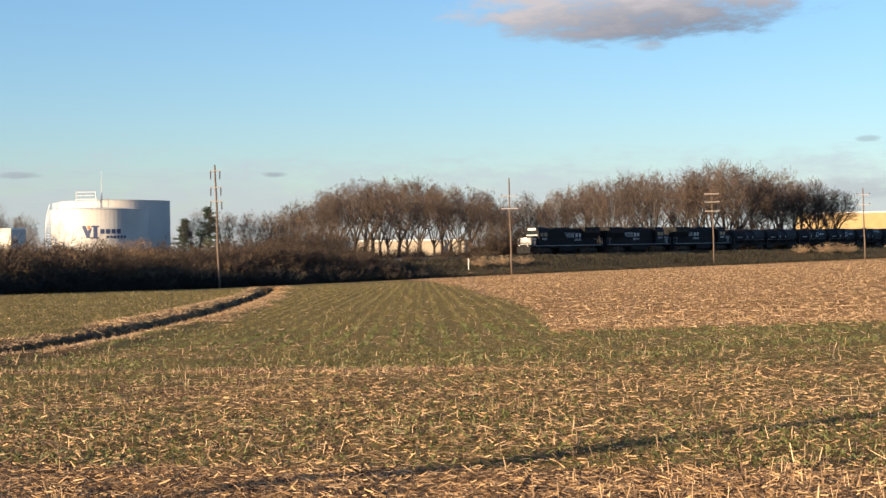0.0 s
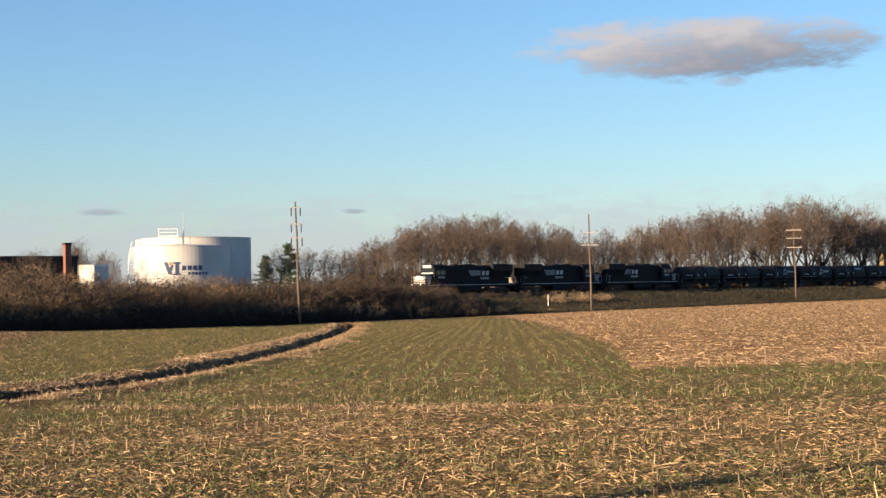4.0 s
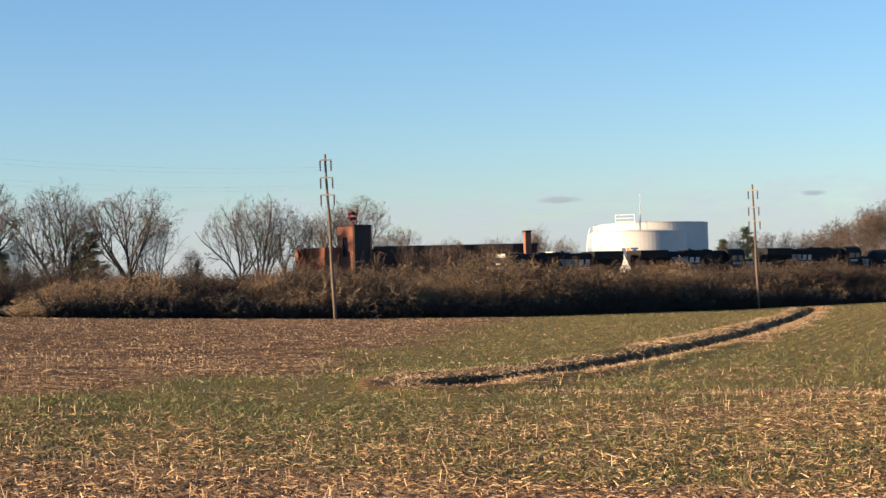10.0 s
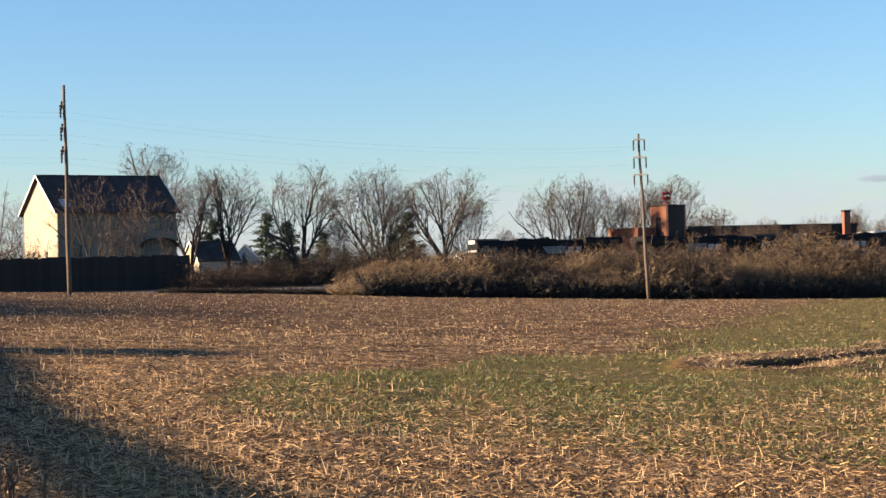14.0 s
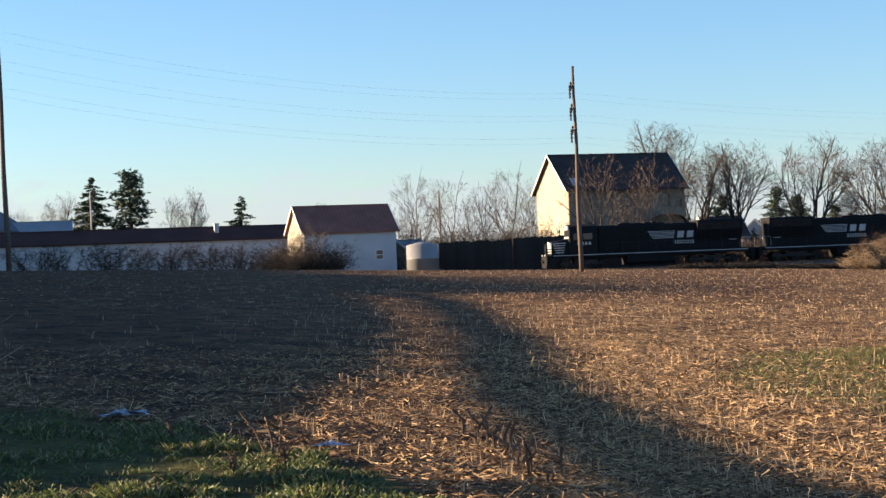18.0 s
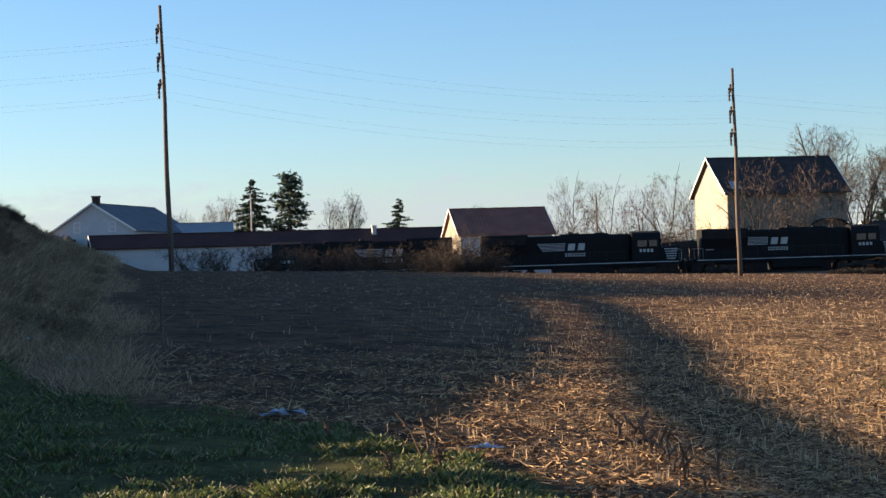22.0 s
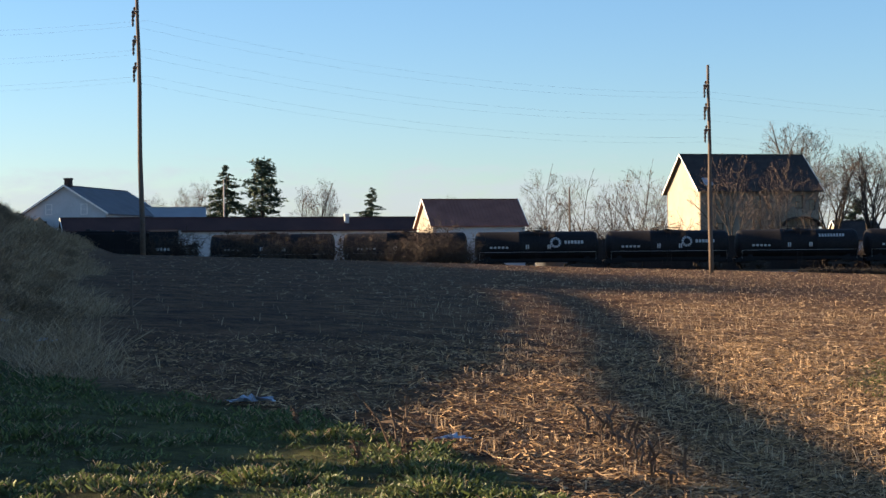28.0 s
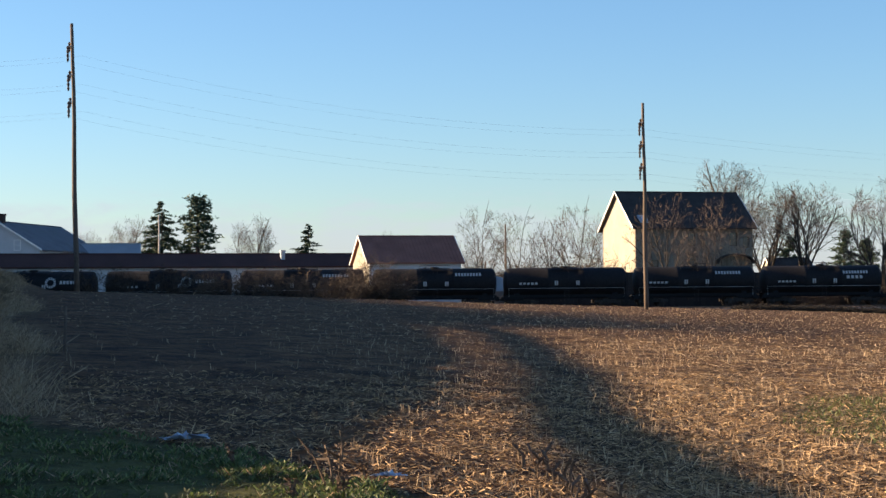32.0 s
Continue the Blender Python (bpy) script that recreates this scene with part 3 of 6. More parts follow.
    for k, name in enumerate(("green", "dry", "lawn", "mud_shade", "bare", "thick")):
        a = me.attributes.new(name, "FLOAT", "POINT")
        a.data.foreach_set("value", np.ascontiguousarray(att[:, k]))
    me.update()
    return tagged(new("ground", me), "harvested corn field with stubble, green strips and a ditch", "field", kind="structure")


build_ground()


# ---- railway ----
def build_track():
    lo, hi = -470.0, 260.0
    root = thing("railway_track", Matrix(), "straight railway track on grey ballast beside the field", "railway", kind="structure")
    turn = math.atan2(ALONG.y, ALONG.x)
    mid = track_point((lo + hi) / 2)
    base = Matrix.Translation((mid.x, mid.y, 0)) @ Matrix.Rotation(turn, 4, "Z")
    root.matrix_basis = base
    L = hi - lo
    g = Geo()
    prof = [(-3.4, -0.55), (-1.9, RAIL_Z - 0.2), (1.9, RAIL_Z - 0.2), (3.4, -0.55)]
    steps = 140
    for k in range(steps):
        x0, x1 = -L / 2 + L * k / steps, -L / 2 + L * (k + 1) / steps
        for (a, b), (c, d) in zip(prof, prof[1:]):
            g.add([(x0, a, b), (x1, a, b), (x1, c, d), (x0, c, d)], [(0, 1, 2, 3)])
    part("ballast", g, M["ballast"], root, "grey crushed-stone ballast bed")
    for y in (-0.7175, 0.7175):
        g = Geo()
        g.box(0, y, RAIL_Z - 0.02, L, 0.07, 0.04).box(0, y, RAIL_Z - 0.085, L, 0.02, 0.09).box(0, y, RAIL_Z - 0.14, L, 0.14, 0.03)
        part("rail", g, M["rail"], root, "steel rail")
    me = Geo().box(0, 0, RAIL_Z - 0.2, 0.22, 2.6, 0.12, 0, 0.01).mesh("tie", M["tie"])
    for k in range(300):
        o = part("tie", me, None, root)
        o.location = (-150 + k * 0.9, 0, 0)
    g = Geo()
    for k in range(520):
        x = -L / 2 + k * 0.6
        if x < -151:
            g.box(x, 0, RAIL_Z - 0.2, 0.22, 2.6, 0.12)
    for k in range(400):
        x = 121 + k * 0.6
        if x < L / 2:
            g.box(x, 0, RAIL_Z - 0.2, 0.22, 2.6, 0.12)
    tagged(part("far_ties", g, M["tie"], root), kind="stuff")


build_track()


# ---- trees and brush ----
class Twigs:
    """Branches as tapered three-sided tubes and twigs as thin ribbons."""

    def __init__(self, seed):
        self.r = random.Random(seed)
        self.wood, self.fine = Geo(), Geo()

    def ribbon(self, a, b, w):
        side = Vector((self.r.gauss(0, 1), self.r.gauss(0, 1), self.r.gauss(0, 0.5)))
        side = (b - a).cross(side)
        if side.length < 1e-6:
            return
        side = side.normalized() * w / 2
        self.fine.add([a - side, a + side, b + side * 0.4, b - side * 0.4], [(0, 1, 2, 3)])

    def reach(self, p, w):
        """How far the crown's rounded outline lies from a point, along a way."""
        h = self.height
        turn = math.atan2(p.y + w.y * 2, p.x + w.x * 2)
        rad = self.radius * (1 + 0.16 * math.sin(2 * turn + self.skew) + 0.14 * math.sin(3 * turn + 2.3 * self.skew + 5 * p.z / h))
        tall = 0.46 * h * (1 + 0.10 * math.sin(turn + 1.7 * self.skew))
        a, b = Vector((p.x / rad, p.y / rad, (p.z - 0.54 * h) / tall)), Vector((w.x / rad, w.y / rad, w.z / tall))
        aa, ab, bb = a.dot(a) - 1, a.dot(b), b.dot(b)
        disc = ab * ab - aa * bb
        return max((-ab + math.sqrt(disc)) / bb, 0.0) if disc > 0 else 0.0

    def limb(self, a, way, length, rad, level, twig):
        """A branch that bends upwards, with side branches down to ribbon twigs."""
        r = self.r
        segs = (6, 4, 3, 2)[level]
        p, w = a.copy(), way.normalized()
        joints = [(p, w)]
        for k in range(segs):
            lift = (0.05, 0.05, 0.03, 0.02)[level]
            bend = (0.13, 0.16, 0.2, 0.22)[level]
            w = (w + Vector((r.gauss(0, bend), r.gauss(0, bend), r.gauss(0, bend * 0.6) + lift))).normalized()
            q = p + w * length / segs
            ra, rb = rad * (1 - 0.78 * k / segs), rad * (1 - 0.78 * (k + 1) / segs)
            if level >= 2 or ra < twig * 0.6:
                self.ribbon(p, q, max(twig, ra * 1.7))
            else:
                self.wood.tube(p, q, ra, rb, 5 if level == 0 else 4, False)
            joints.append((q, w))
            p = q
        if level == 3:
            return
        count = self.counts[level]
        for c in range(count):
            s = (0.22, 0.15, 0.1)[level] + (c + r.random()) / count * (0.98 - (0.22, 0.15, 0.1)[level]) if c else 1.0
            k = min(int(s * segs), segs - 1)
            base = joints[k][0].lerp(joints[k + 1][0], s * segs - k)
            w0 = joints[k + 1][1]
            o = Matrix.Rotation(r.uniform(0, 2 * math.pi), 3, w0) @ w0.orthogonal().normalized()
            w1 = (w0 + o * r.uniform(*((0.55, 0.95), (0.55, 1.0), (0.5, 1.05))[level]) * (0.3 if s == 1.0 else 1)).normalized()
            free = self.reach(base, w1)
            L = min(length * r.uniform(0.42, 0.66) * (1.12 - 0.45 * s), free * r.choice((0.55, 0.75, 0.9, 1.0, 1.12)))
            if L > self.height * 0.014:
                self.limb(base, w1, L, min(rad * (1 - 0.75 * s) * 0.62, L * 0.03), level + 1, twig)


def bare_tree_meshes(seed, height, stems=1, twig=0.03, fork=0.22, limbs=7, wide=0.42, counts=(11, 8, 5)):
    """A leafless tree whose branches fill a rounded crown."""
    t = Twigs(seed)
    r = t.r
    t.height, t.radius, t.skew, t.counts = height, wide * height, r.uniform(0, 6.28), counts
    for s in range(stems):
        a = Vector((r.uniform(-0.5, 0.5), r.uniform(-0.5, 0.5), -0.3)) if stems > 1 else Vector((0, 0, -0.3))
        lean = Vector((a.x * 0.22 + r.gauss(0, 0.04), a.y * 0.22 + r.gauss(0, 0.04), 1)).normalized()
        top = a + lean * height * fork * r.uniform(0.85, 1.15)
        rad = height * (0.021 if stems == 1 else 0.015) * (0.7 if counts[0] < 11 else 1.0)
        t.wood.path([a, a.lerp(top, 0.5) + Vector((r.gauss(0, 0.08), r.gauss(0, 0.08), 0)), top], [rad * 1.35, rad * 1.1, rad * 0.95], 7)
        n = limbs if stems == 1 else max(3, limbs // stems + 1)
        for k in range(n):
            ang = 2 * math.pi * (k + r.random() * 0.7) / n
            tilt = r.uniform(0.35, 0.95) if k else 0.08
            way = (Vector((math.cos(ang) * tilt, math.sin(ang) * tilt, 1.0)) + lean * 0.15).normalized()
            base = top if k == 0 else a.lerp(top, r.uniform(0.72, 1.0))
            t.limb(base, way, t.reach(base, way) * r.uniform(0.74, 1.04), rad * r.uniform(0.42, 0.68), 0, twig)
    k = height / max(v[2] for v in t.fine.v)
    for g in (t.wood, t.fine):
        g.v = [(x * k, y * k, z * k) for x, y, z in g.v]
    return t.wood.mesh("trunk", M["bark"], True), t.fine.mesh("crown", M["twig"])


def tree_thing(meshes, m, label, group="bare trees"):
    ob = thing("bare_tree", m, label, "tree", group)
    part("trunk", meshes[0], None, ob, "grey-brown trunk and limbs")
    part("crown", meshes[1], None, ob, "crown of leafless twigs")
    return ob


def shrub_meshes(seed, height, width, n, twig=0.03, mat="brush"):
    """A rounded thicket: many arching stems with side twigs at every angle."""
    r = random.Random(seed)
    t = Twigs(seed + 1)
    for _ in range(n):
        ang, out = r.uniform(0, 2 * math.pi), r.random() ** 0.55
        a = Vector((math.cos(ang) * out * width * 0.36, math.sin(ang) * out * width * 0.36, -0.15))
        w = Vector((math.cos(ang) * out * 0.75 + r.gauss(0, 0.2), math.sin(ang) * out * 0.75 + r.gauss(0, 0.2), 1.0)).normalized()
        L = height * r.uniform(0.65, 1.0) * (1.05 - 0.4 * out * out)
        p = a
        for k in range(4):
            w = (w + Vector((r.gauss(0, 0.2), r.gauss(0, 0.2), -0.07 * k))).normalized()
            q = p + w * L / 4
            t.ribbon(p, q, twig * (1.4 - 0.25 * k))
            for _ in range(4):
                s = p.lerp(q, r.random())
                w3 = (w * 0.5 + Vector((r.gauss(0, 0.8), r.gauss(0, 0.8), r.gauss(0.1, 0.6)))).normalized()
                e = s + w3 * L * r.uniform(0.12, 0.26)
                t.ribbon(s, e, twig)
                for _ in range(3):
                    s2 = s.lerp(e, r.uniform(0.3, 1))
                    t.ribbon(s2, s2 + (w3 * 0.4 + Vector((r.gauss(0, 0.8), r.gauss(0, 0.8), r.gauss(0, 0.8)))).normalized() * L * 0.10, twig * 0.7)
            p = q
    return t.fine.mesh("branches", M[mat])


def conifer_meshes(seed, height, base, full=1.0):
    r = random.Random(seed)
    t = Twigs(seed)
    t.wood.tube((0, 0, -0.2), (0, 0, height * 0.97), height * 0.02, 0.02, 6, False)
    z = height * 0.08
    while z < height * 0.98:
        f = 1 - z / height
        reach = base * (f ** 0.8) * r.uniform(0.65, 1.1) + 0.15
        for k in range(r.randint(5, 7)):
            ang = r.uniform(0, 2 * math.pi)
            L = reach * r.uniform(0.6, 1.1)
            a = Vector((0, 0, z + r.uniform(-0.2, 0.2)))
            e = a + Vector((math.cos(ang) * L, math.sin(ang) * L, -0.18 * L + r.uniform(-0.1, 0.25) * L))
            t.wood.tube(a, e, 0.04, 0.012, 3, False)
            n = int(9 * full * (0.5 + L / base))
            for _ in range(n):
                s = a.lerp(e, r.uniform(0.15, 1.0))
                for _ in range(4):
                    d = Vector((r.gauss(0, 1), r.gauss(0, 1), r.gauss(-0.1, 0.5))).normalized() * r.uniform(0.2, 0.5) * (height / 11) * (0.35 + 0.65 * min(1, 1.6 * f))
                    t.ribbon(s, s + d, 0.14 * height / 11 * (0.5 + 0.5 * f))
        z += height * 0.035 * r.uniform(0.8, 1.3)
    return t.wood.mesh("trunk", M["bark"]), t.fine.mesh("needles", M["needle"])


TREES = [bare_tree_meshes(*q) for q in ((11, 13, 1, 0.03, 0.2, 7, 0.38), (12, 14, 1, 0.03, 0.18, 7, 0.35), (13, 13, 2, 0.03, 0.17, 7, 0.36), (14, 14, 1, 0.032, 0.2, 7, 0.43), (15, 12, 3, 0.03, 0.12, 8, 0.40), (16, 15, 1, 0.034, 0.26, 6, 0.38), (17, 15, 1, 0.046, 0.26, 7, 0.42), (18, 14, 2, 0.046, 0.22, 7, 0.40), (19, 9, 1, 0.026, 0.2, 6, 0.36, (9, 6, 4)), (20, 9, 2, 0.026, 0.14, 6, 0.4, (9, 6, 4)), (29, 12, 1, 0.03, 0.22, 6, 0.36, (9, 6, 4)))]
BRUSH = [shrub_meshes(s, h, w, n, tw) for s, h, w, n, tw in ((21, 4.0, 6.0, 120, 0.03), (22, 3.6, 6.5, 115, 0.03), (23, 4.5, 5.5, 115, 0.03), (24, 3.0, 6.0, 105, 0.03))] + [shrub_meshes(25, 4.0, 5.0, 110, 0.03, "tanbrush"), shrub_meshes(26, 3.6, 5.5, 110, 0.03, "tanbrush")]
VASE = [shrub_meshes(81, 2.7, 2.4, 20, 0.028, "brush"), shrub_meshes(82, 2.3, 2.8, 20, 0.028, "brush")]
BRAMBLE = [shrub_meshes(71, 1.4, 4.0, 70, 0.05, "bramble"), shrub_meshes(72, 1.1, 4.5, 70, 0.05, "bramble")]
DEAD = [shrub_meshes(s, h, w, n, 0.05, "tan") for s, h, w, n in ((51, 2.6, 4.5, 44), (52, 2.0, 5.0, 40))]
FIRS = [conifer_meshes(31, 11, 4.6, 3.6), conifer_meshes(32, 13, 6.4, 4.6), conifer_meshes(33, 9, 3.3, 2.2)]
TREE_H = (13, 14, 13, 14, 12, 15, 15, 14, 9, 9, 12)
rng = random.Random(5)


def plant_tree(k, az, d, height, wide=1.0, label="bare deciduous tree with a spreading crown of fine twigs", group="bare trees"):
    p = compass(az, d)
    s = height / TREE_H[k]
    m = Matrix.Translation((p.x, p.y, land(p.x, p.y, False))) @ Matrix.Rotation(rng.uniform(0, 6.28), 4, "Z") @ Matrix.Diagonal((s * wide, s * wide, s, 1))
    return tree_thing(TREES[k], m, label, group)


def plant_shrub(k, az, d, s, label="leafless reddish-brown roadside brush in the hedgerow", group="hedgerow brush"):
    p = compass(az, d)
    ob = new("shrub", BRUSH[k])
    ob.matrix_basis = Matrix.Translation((p.x, p.y, land(p.x, p.y, False))) @ Matrix.Rotation(rng.uniform(0, 6.28), 4, "Z") @ Matrix.Diagonal((s, s, s * rng.uniform(0.85, 1.1), 1))
    return tagged(ob, label, "shrub", group)


def pine_meshes(seed, height, base):
    """A broad old pine: tiers of flat plumes with gaps between them."""
    r = random.Random(seed)
    t = Twigs(seed)
    t.wood.path([(0, 0, -0.2), (0.1, 0.05, height * 0.5), (0, 0.1, height * 0.96)], [height * 0.022, height * 0.016, 0.03], 7)
    for k in range(84):
        f = 0.12 + 0.86 * (k + r.random() * 0.8) / 84
        reach = base * (0.06 + 1.15 * (1 - f) ** 0.8) * r.uniform(0.4, 1.25)
        ang = r.uniform(0, 2 * math.pi)
        a = Vector((0, 0, height * f))
        e = a + Vector((math.cos(ang) * reach, math.sin(ang) * reach, r.uniform(-0.1, 0.22) * reach))
        t.wood.tube(a, e, 0.06, 0.015, 4, False)
        for _ in range(int(10 + 16 * reach / base)):
            s = a.lerp(e, r.uniform(0.3, 1.05))
            c = s + Vector((r.gauss(0, 0.4), r.gauss(0, 0.4), r.gauss(0.05, 0.16)))
            for _ in range(5):
                d = Vector((r.gauss(0, 1), r.gauss(0, 1), r.gauss(0.2, 0.5))).normalized() * r.uniform(0.25, 0.5)
                t.ribbon(c, c + d, 0.13)
    return t.wood.mesh("trunk", M["bark"]), t.fine.mesh("needles", M["needle"])


FIRS += [pine_meshes(61, 11, 3.1), pine_meshes(62, 12.5, 4.0)]


def plant_fir(k, az, d, s, label="dark green conifer behind the farm buildings"):
    p = compass(az, d)
    ob = thing("conifer", Matrix.Translation((p.x, p.y, land(p.x, p.y, False))) @ Matrix.Rotation(rng.uniform(0, 6.28), 4, "Z") @ Matrix.Diagonal((s, s, s, 1)), label, "tree", "conifers")
    part("trunk", FIRS[k][0], None, ob)
    part("needles", FIRS[k][1], None, ob, "dark green needle boughs")
    return ob


# ---- rolling stock: x ahead, y to the field's side, z up from the rail ----
def bogie(parent, x, axles, name="bogie"):
    """A truck of two or three axles; its wheels are parts of it."""
    span = (axles - 1) * (2.05 if axles == 3 else 1.78)
    g = Geo()
    for y in (-1.02, 1.02):
        g.box(x, y, 0.62, span + 1.3, 0.16, 0.28, 0, 0.04).box(x, y, 0.86, span * 0.5 + 0.3, 0.14, 0.24, 0, 0.04)
    g.box(x, 0, 0.72, 0.6, 2.0, 0.3)
    for k in range(axles):
        ax = x - span / 2 + span * k / (axles - 1)
        for y in (-1.08, 1.08):
            g.box(ax, y, 0.55, 0.36, 0.2, 0.4, 0, 0.05)
    b = part(name, g, M["steel"], parent, "dark cast-steel truck frame")
    for k in range(axles):
        ax = x - span / 2 + span * k / (axles - 1)
        w = Geo()
        rad = 0.52 if axles == 3 else 0.46
        for y in (-0.74, 0.74):
            s = 1 if y > 0 else -1
            w.lathe([(rad + 0.03, -0.06), (rad + 0.03, -0.035), (rad, -0.03), (rad, 0.06), (rad - 0.07, 0.07), (rad - 0.08, 0.03), (0.16, 0.035), (0.12, 0.10)], 18, "y", ax, y, rad)
        w.tube((ax, -0.74, rad), (ax, 0.74, rad), 0.08, 0.08, 8)
        part("wheelset", w, M["steel"], b, "steel wheels on one axle")
    return b


def handrail(parent, pts, r=0.02):
    g = Geo()
    g.path(pts, r, 4)
    return part("handrail", g, M["paint"], parent, "pale handrail")


def bars(parent, x0, x1, z0, z1, y, count, mat, label, name="lettering", rows=1):
    """Unreadable or withheld lettering as plain bars on a side."""
    rh = (z1 - z0) / rows
    w = (x1 - x0) / count
    me = Geo().box(0, 0, 0, w * 0.66, 0.016, rh * 0.7).mesh(name, M[mat])
    for r in range(rows):
        for k in range(count):
            part(name, me, None, parent, label).location = (x0 + w * (k + 0.5), y, z0 + rh * (r + 0.5))


def locomotive(label, ahead, emblem):
    root = thing("locomotive", Matrix(), label, "locomotive", "locomotives of the train")
    f = 1 if ahead else -1

    def X(x):
        return x * f
    g = Geo()
    g.box(0, 0, 1.42, 20.9, 2.9, 0.42, 0, 0.05)
    g.box(0, 0, 1.14, 16.0, 2.2, 0.2)
    for e in (-1, 1):
        g.box(e * 10.75, 0, 1.1, 0.35, 2.9, 0.95, 0, 0.05)
        g.box(e * 10.85, 0, 0.48, 0.12, 2.7, 0.5)
        for y in (-1.38, 1.38):
            for k in range(4):
                g.box(e * 10.35, y, 0.42 + k * 0.27, 0.55, 0.24, 0.04)
    part("underframe", g, M["black"], root, "black sill and end steps")
    g = Geo()
    g.box(0, 1.462, 1.47, 20.4, 0.016, 0.07)
    g.box(0, -1.462, 1.47, 20.4, 0.016, 0.07)
    part("sill_stripe", g, M["paint"], root, "thin white stripe along the sill")
    g = Geo()
    g.box(X(-2.1), 0, 3.0, 15.2, 1.75, 2.8, 0, 0.2)
    g.box(X(0.8), 0, 4.42, 5.0, 1.5, 0.22, 0, 0.08)
    hood = part("long_hood", g, M["black"], root, "black engine hood with access doors")
    door = Geo().box(0, 0, 0, 0.86, 0.03, 1.9).mesh("hood_door", M["black"])
    for k in range(14):
        for y in (-0.885, 0.885):
            part("hood_door", door, None, hood).location = (X(4.6 - k * 1.0), y, 2.7)
    for k in range(2):
        part("roof_vent", Geo().box(X(2.4 - k * 2.6), 0, 4.5, 1.1, 0.8, 0.24, 0, 0.06), M["steel"], hood)
    part("exhaust", Geo().box(X(-0.6), 0.35, 4.6, 0.5, 0.4, 0.3, 0, 0.05), M["steel"], hood)
    g = Geo()
    g.extrude([(-0.95, 2.5), (-1.5, 3.55), (-1.5, 4.45), (-1.35, 4.6), (1.35, 4.6), (1.5, 4.45), (1.5, 3.55), (0.95, 2.5)], -2.35, 2.35)
    g.v = [(X(-7.35) + y, x, z) for x, y, z in g.v]
    part("radiator", g, M["black"], root, "wide black radiator section at the rear")
    g = Geo()
    for y in (-1.512, 1.512):
        for k in range(9):
            g.box(X(-7.35), y, 3.66 + k * 0.085, 4.3, 0.03, 0.035)
    part("radiator_louvre", g, M["steel"], root)
    g = Geo()
    g.extrude([(-1.46, 1.6), (-1.46, 3.75), (-1.15, 4.42), (-0.5, 4.62), (0.5, 4.62), (1.15, 4.42), (1.46, 3.75), (1.46, 1.6)], -1.45, 1.45)
    g.v = [(X(7.0) + y, x, z) for x, y, z in g.v]
    cab = part("cab", g, M["black"], root, "black crew cab")
    for y in (-1.475, 1.475):
        for x, w in ((6.55, 0.95), (7.65, 0.8)):
            part("cab_window", Geo().box(X(x), y, 3.35, w, 0.03, 0.62), M["glass"], cab, "dark side window")
    for y in (-0.75, 0.0, 0.75):
        part("windscreen", Geo().box(X(8.46), y, 3.72, 0.04, 0.6, 0.5), M["glass"], cab, "dark windscreen pane")
    g = Geo()
    g.extrude([(-1.2, 1.6), (-1.2, 2.85), (-0.95, 3.2), (0.95, 3.2), (1.2, 2.85), (1.2, 1.6)], -0.95, 0.95)
    g.v = [(X(9.35) + y, x, z - (0.35 * (0.95 + y * (1 if f > 0 else 1)) / 1.9 if z > 2.6 and y > 0 else 0)) for x, y, z in g.v]
    nose = part("nose", g, M["black"], root, "short black nose with white stripes")
    g = Geo()
    for k in range(5):
        z = 1.78 + k * 0.24
        g.box(X(9.5), 1.212, z, 1.35 - 0.12 * (4 - k), 0.02, 0.10).box(X(9.5), -1.212, z, 1.35 - 0.12 * (4 - k), 0.02, 0.10)
        g.box(X(10.315), 0, z, 0.02, 2.3, 0.10)
    part("nose_stripe", g, M["paint"], nose, "white stripes round the nose")
    g = Geo()
    g.box(X(8.5), 0, 4.28, 0.08, 1.7, 0.42, 0, 0.0).box(X(8.49), 0, 3.25, 0.06, 2.3, 0.25)
    g.box(X(10.33), 0, 2.45, 0.04, 1.6, 0.5).box(X(10.9), 0, 1.25, 0.03, 2.3, 0.3)
    part("front_panel", g, M["paint"], nose, "pale cab front and nose panel")
    g = Geo()
    for y in (0.22, -0.22):
        part("headlight", Geo().lathe([(0.13, 0), (0.16, 0.06), (0.10, 0.08)], 12, "x", X(10.36), y, 2.75), M["trim"], nose, "round headlight")
    for y in (0.85, -0.85):
        part("ditch_light", Geo().lathe([(0.09, 0), (0.11, 0.05)], 10, "x", X(10.94), y, 1.55), M["trim"], nose, "small round ditch light")
    for e in (-1, 1):
        pts = []
        for y in (1.42, -1.42):
            handrail(root, [(e * 10.5, y, 1.62), (e * 10.5, y, 2.65), (e * 9.6, y, 2.65), (e * 9.6, y, 1.62)])
    for y in (1.42, -1.42):
        g = Geo()
        for k in range(9):
            x = X(-9.3 + k * 1.75)
            g.tube((x, y, 1.62), (x, y, 2.62), 0.018, 0.018, 4)
        g.tube((X(-9.3), y, 2.62), (X(4.7), y, 2.62), 0.018, 0.018, 4)
        part("side_rail", g, M["steel"], root, "dark walkway handrail")
    g = Geo()
    g.extrude([(-1.35, 1.3), (-1.35, 0.55), (-1.05, 0.28), (1.05, 0.28), (1.35, 0.55), (1.35, 1.3)], -2.5, 2.5)
    g.v = [(y, x, z) for x, y, z in g.v]
    part("fuel_tank", g, M["black"], root, "black fuel tank slung between the trucks")
    for x in (-6.75, 6.75):
        bogie(root, x, 3)
    for e in (-1, 1):
        g = Geo()
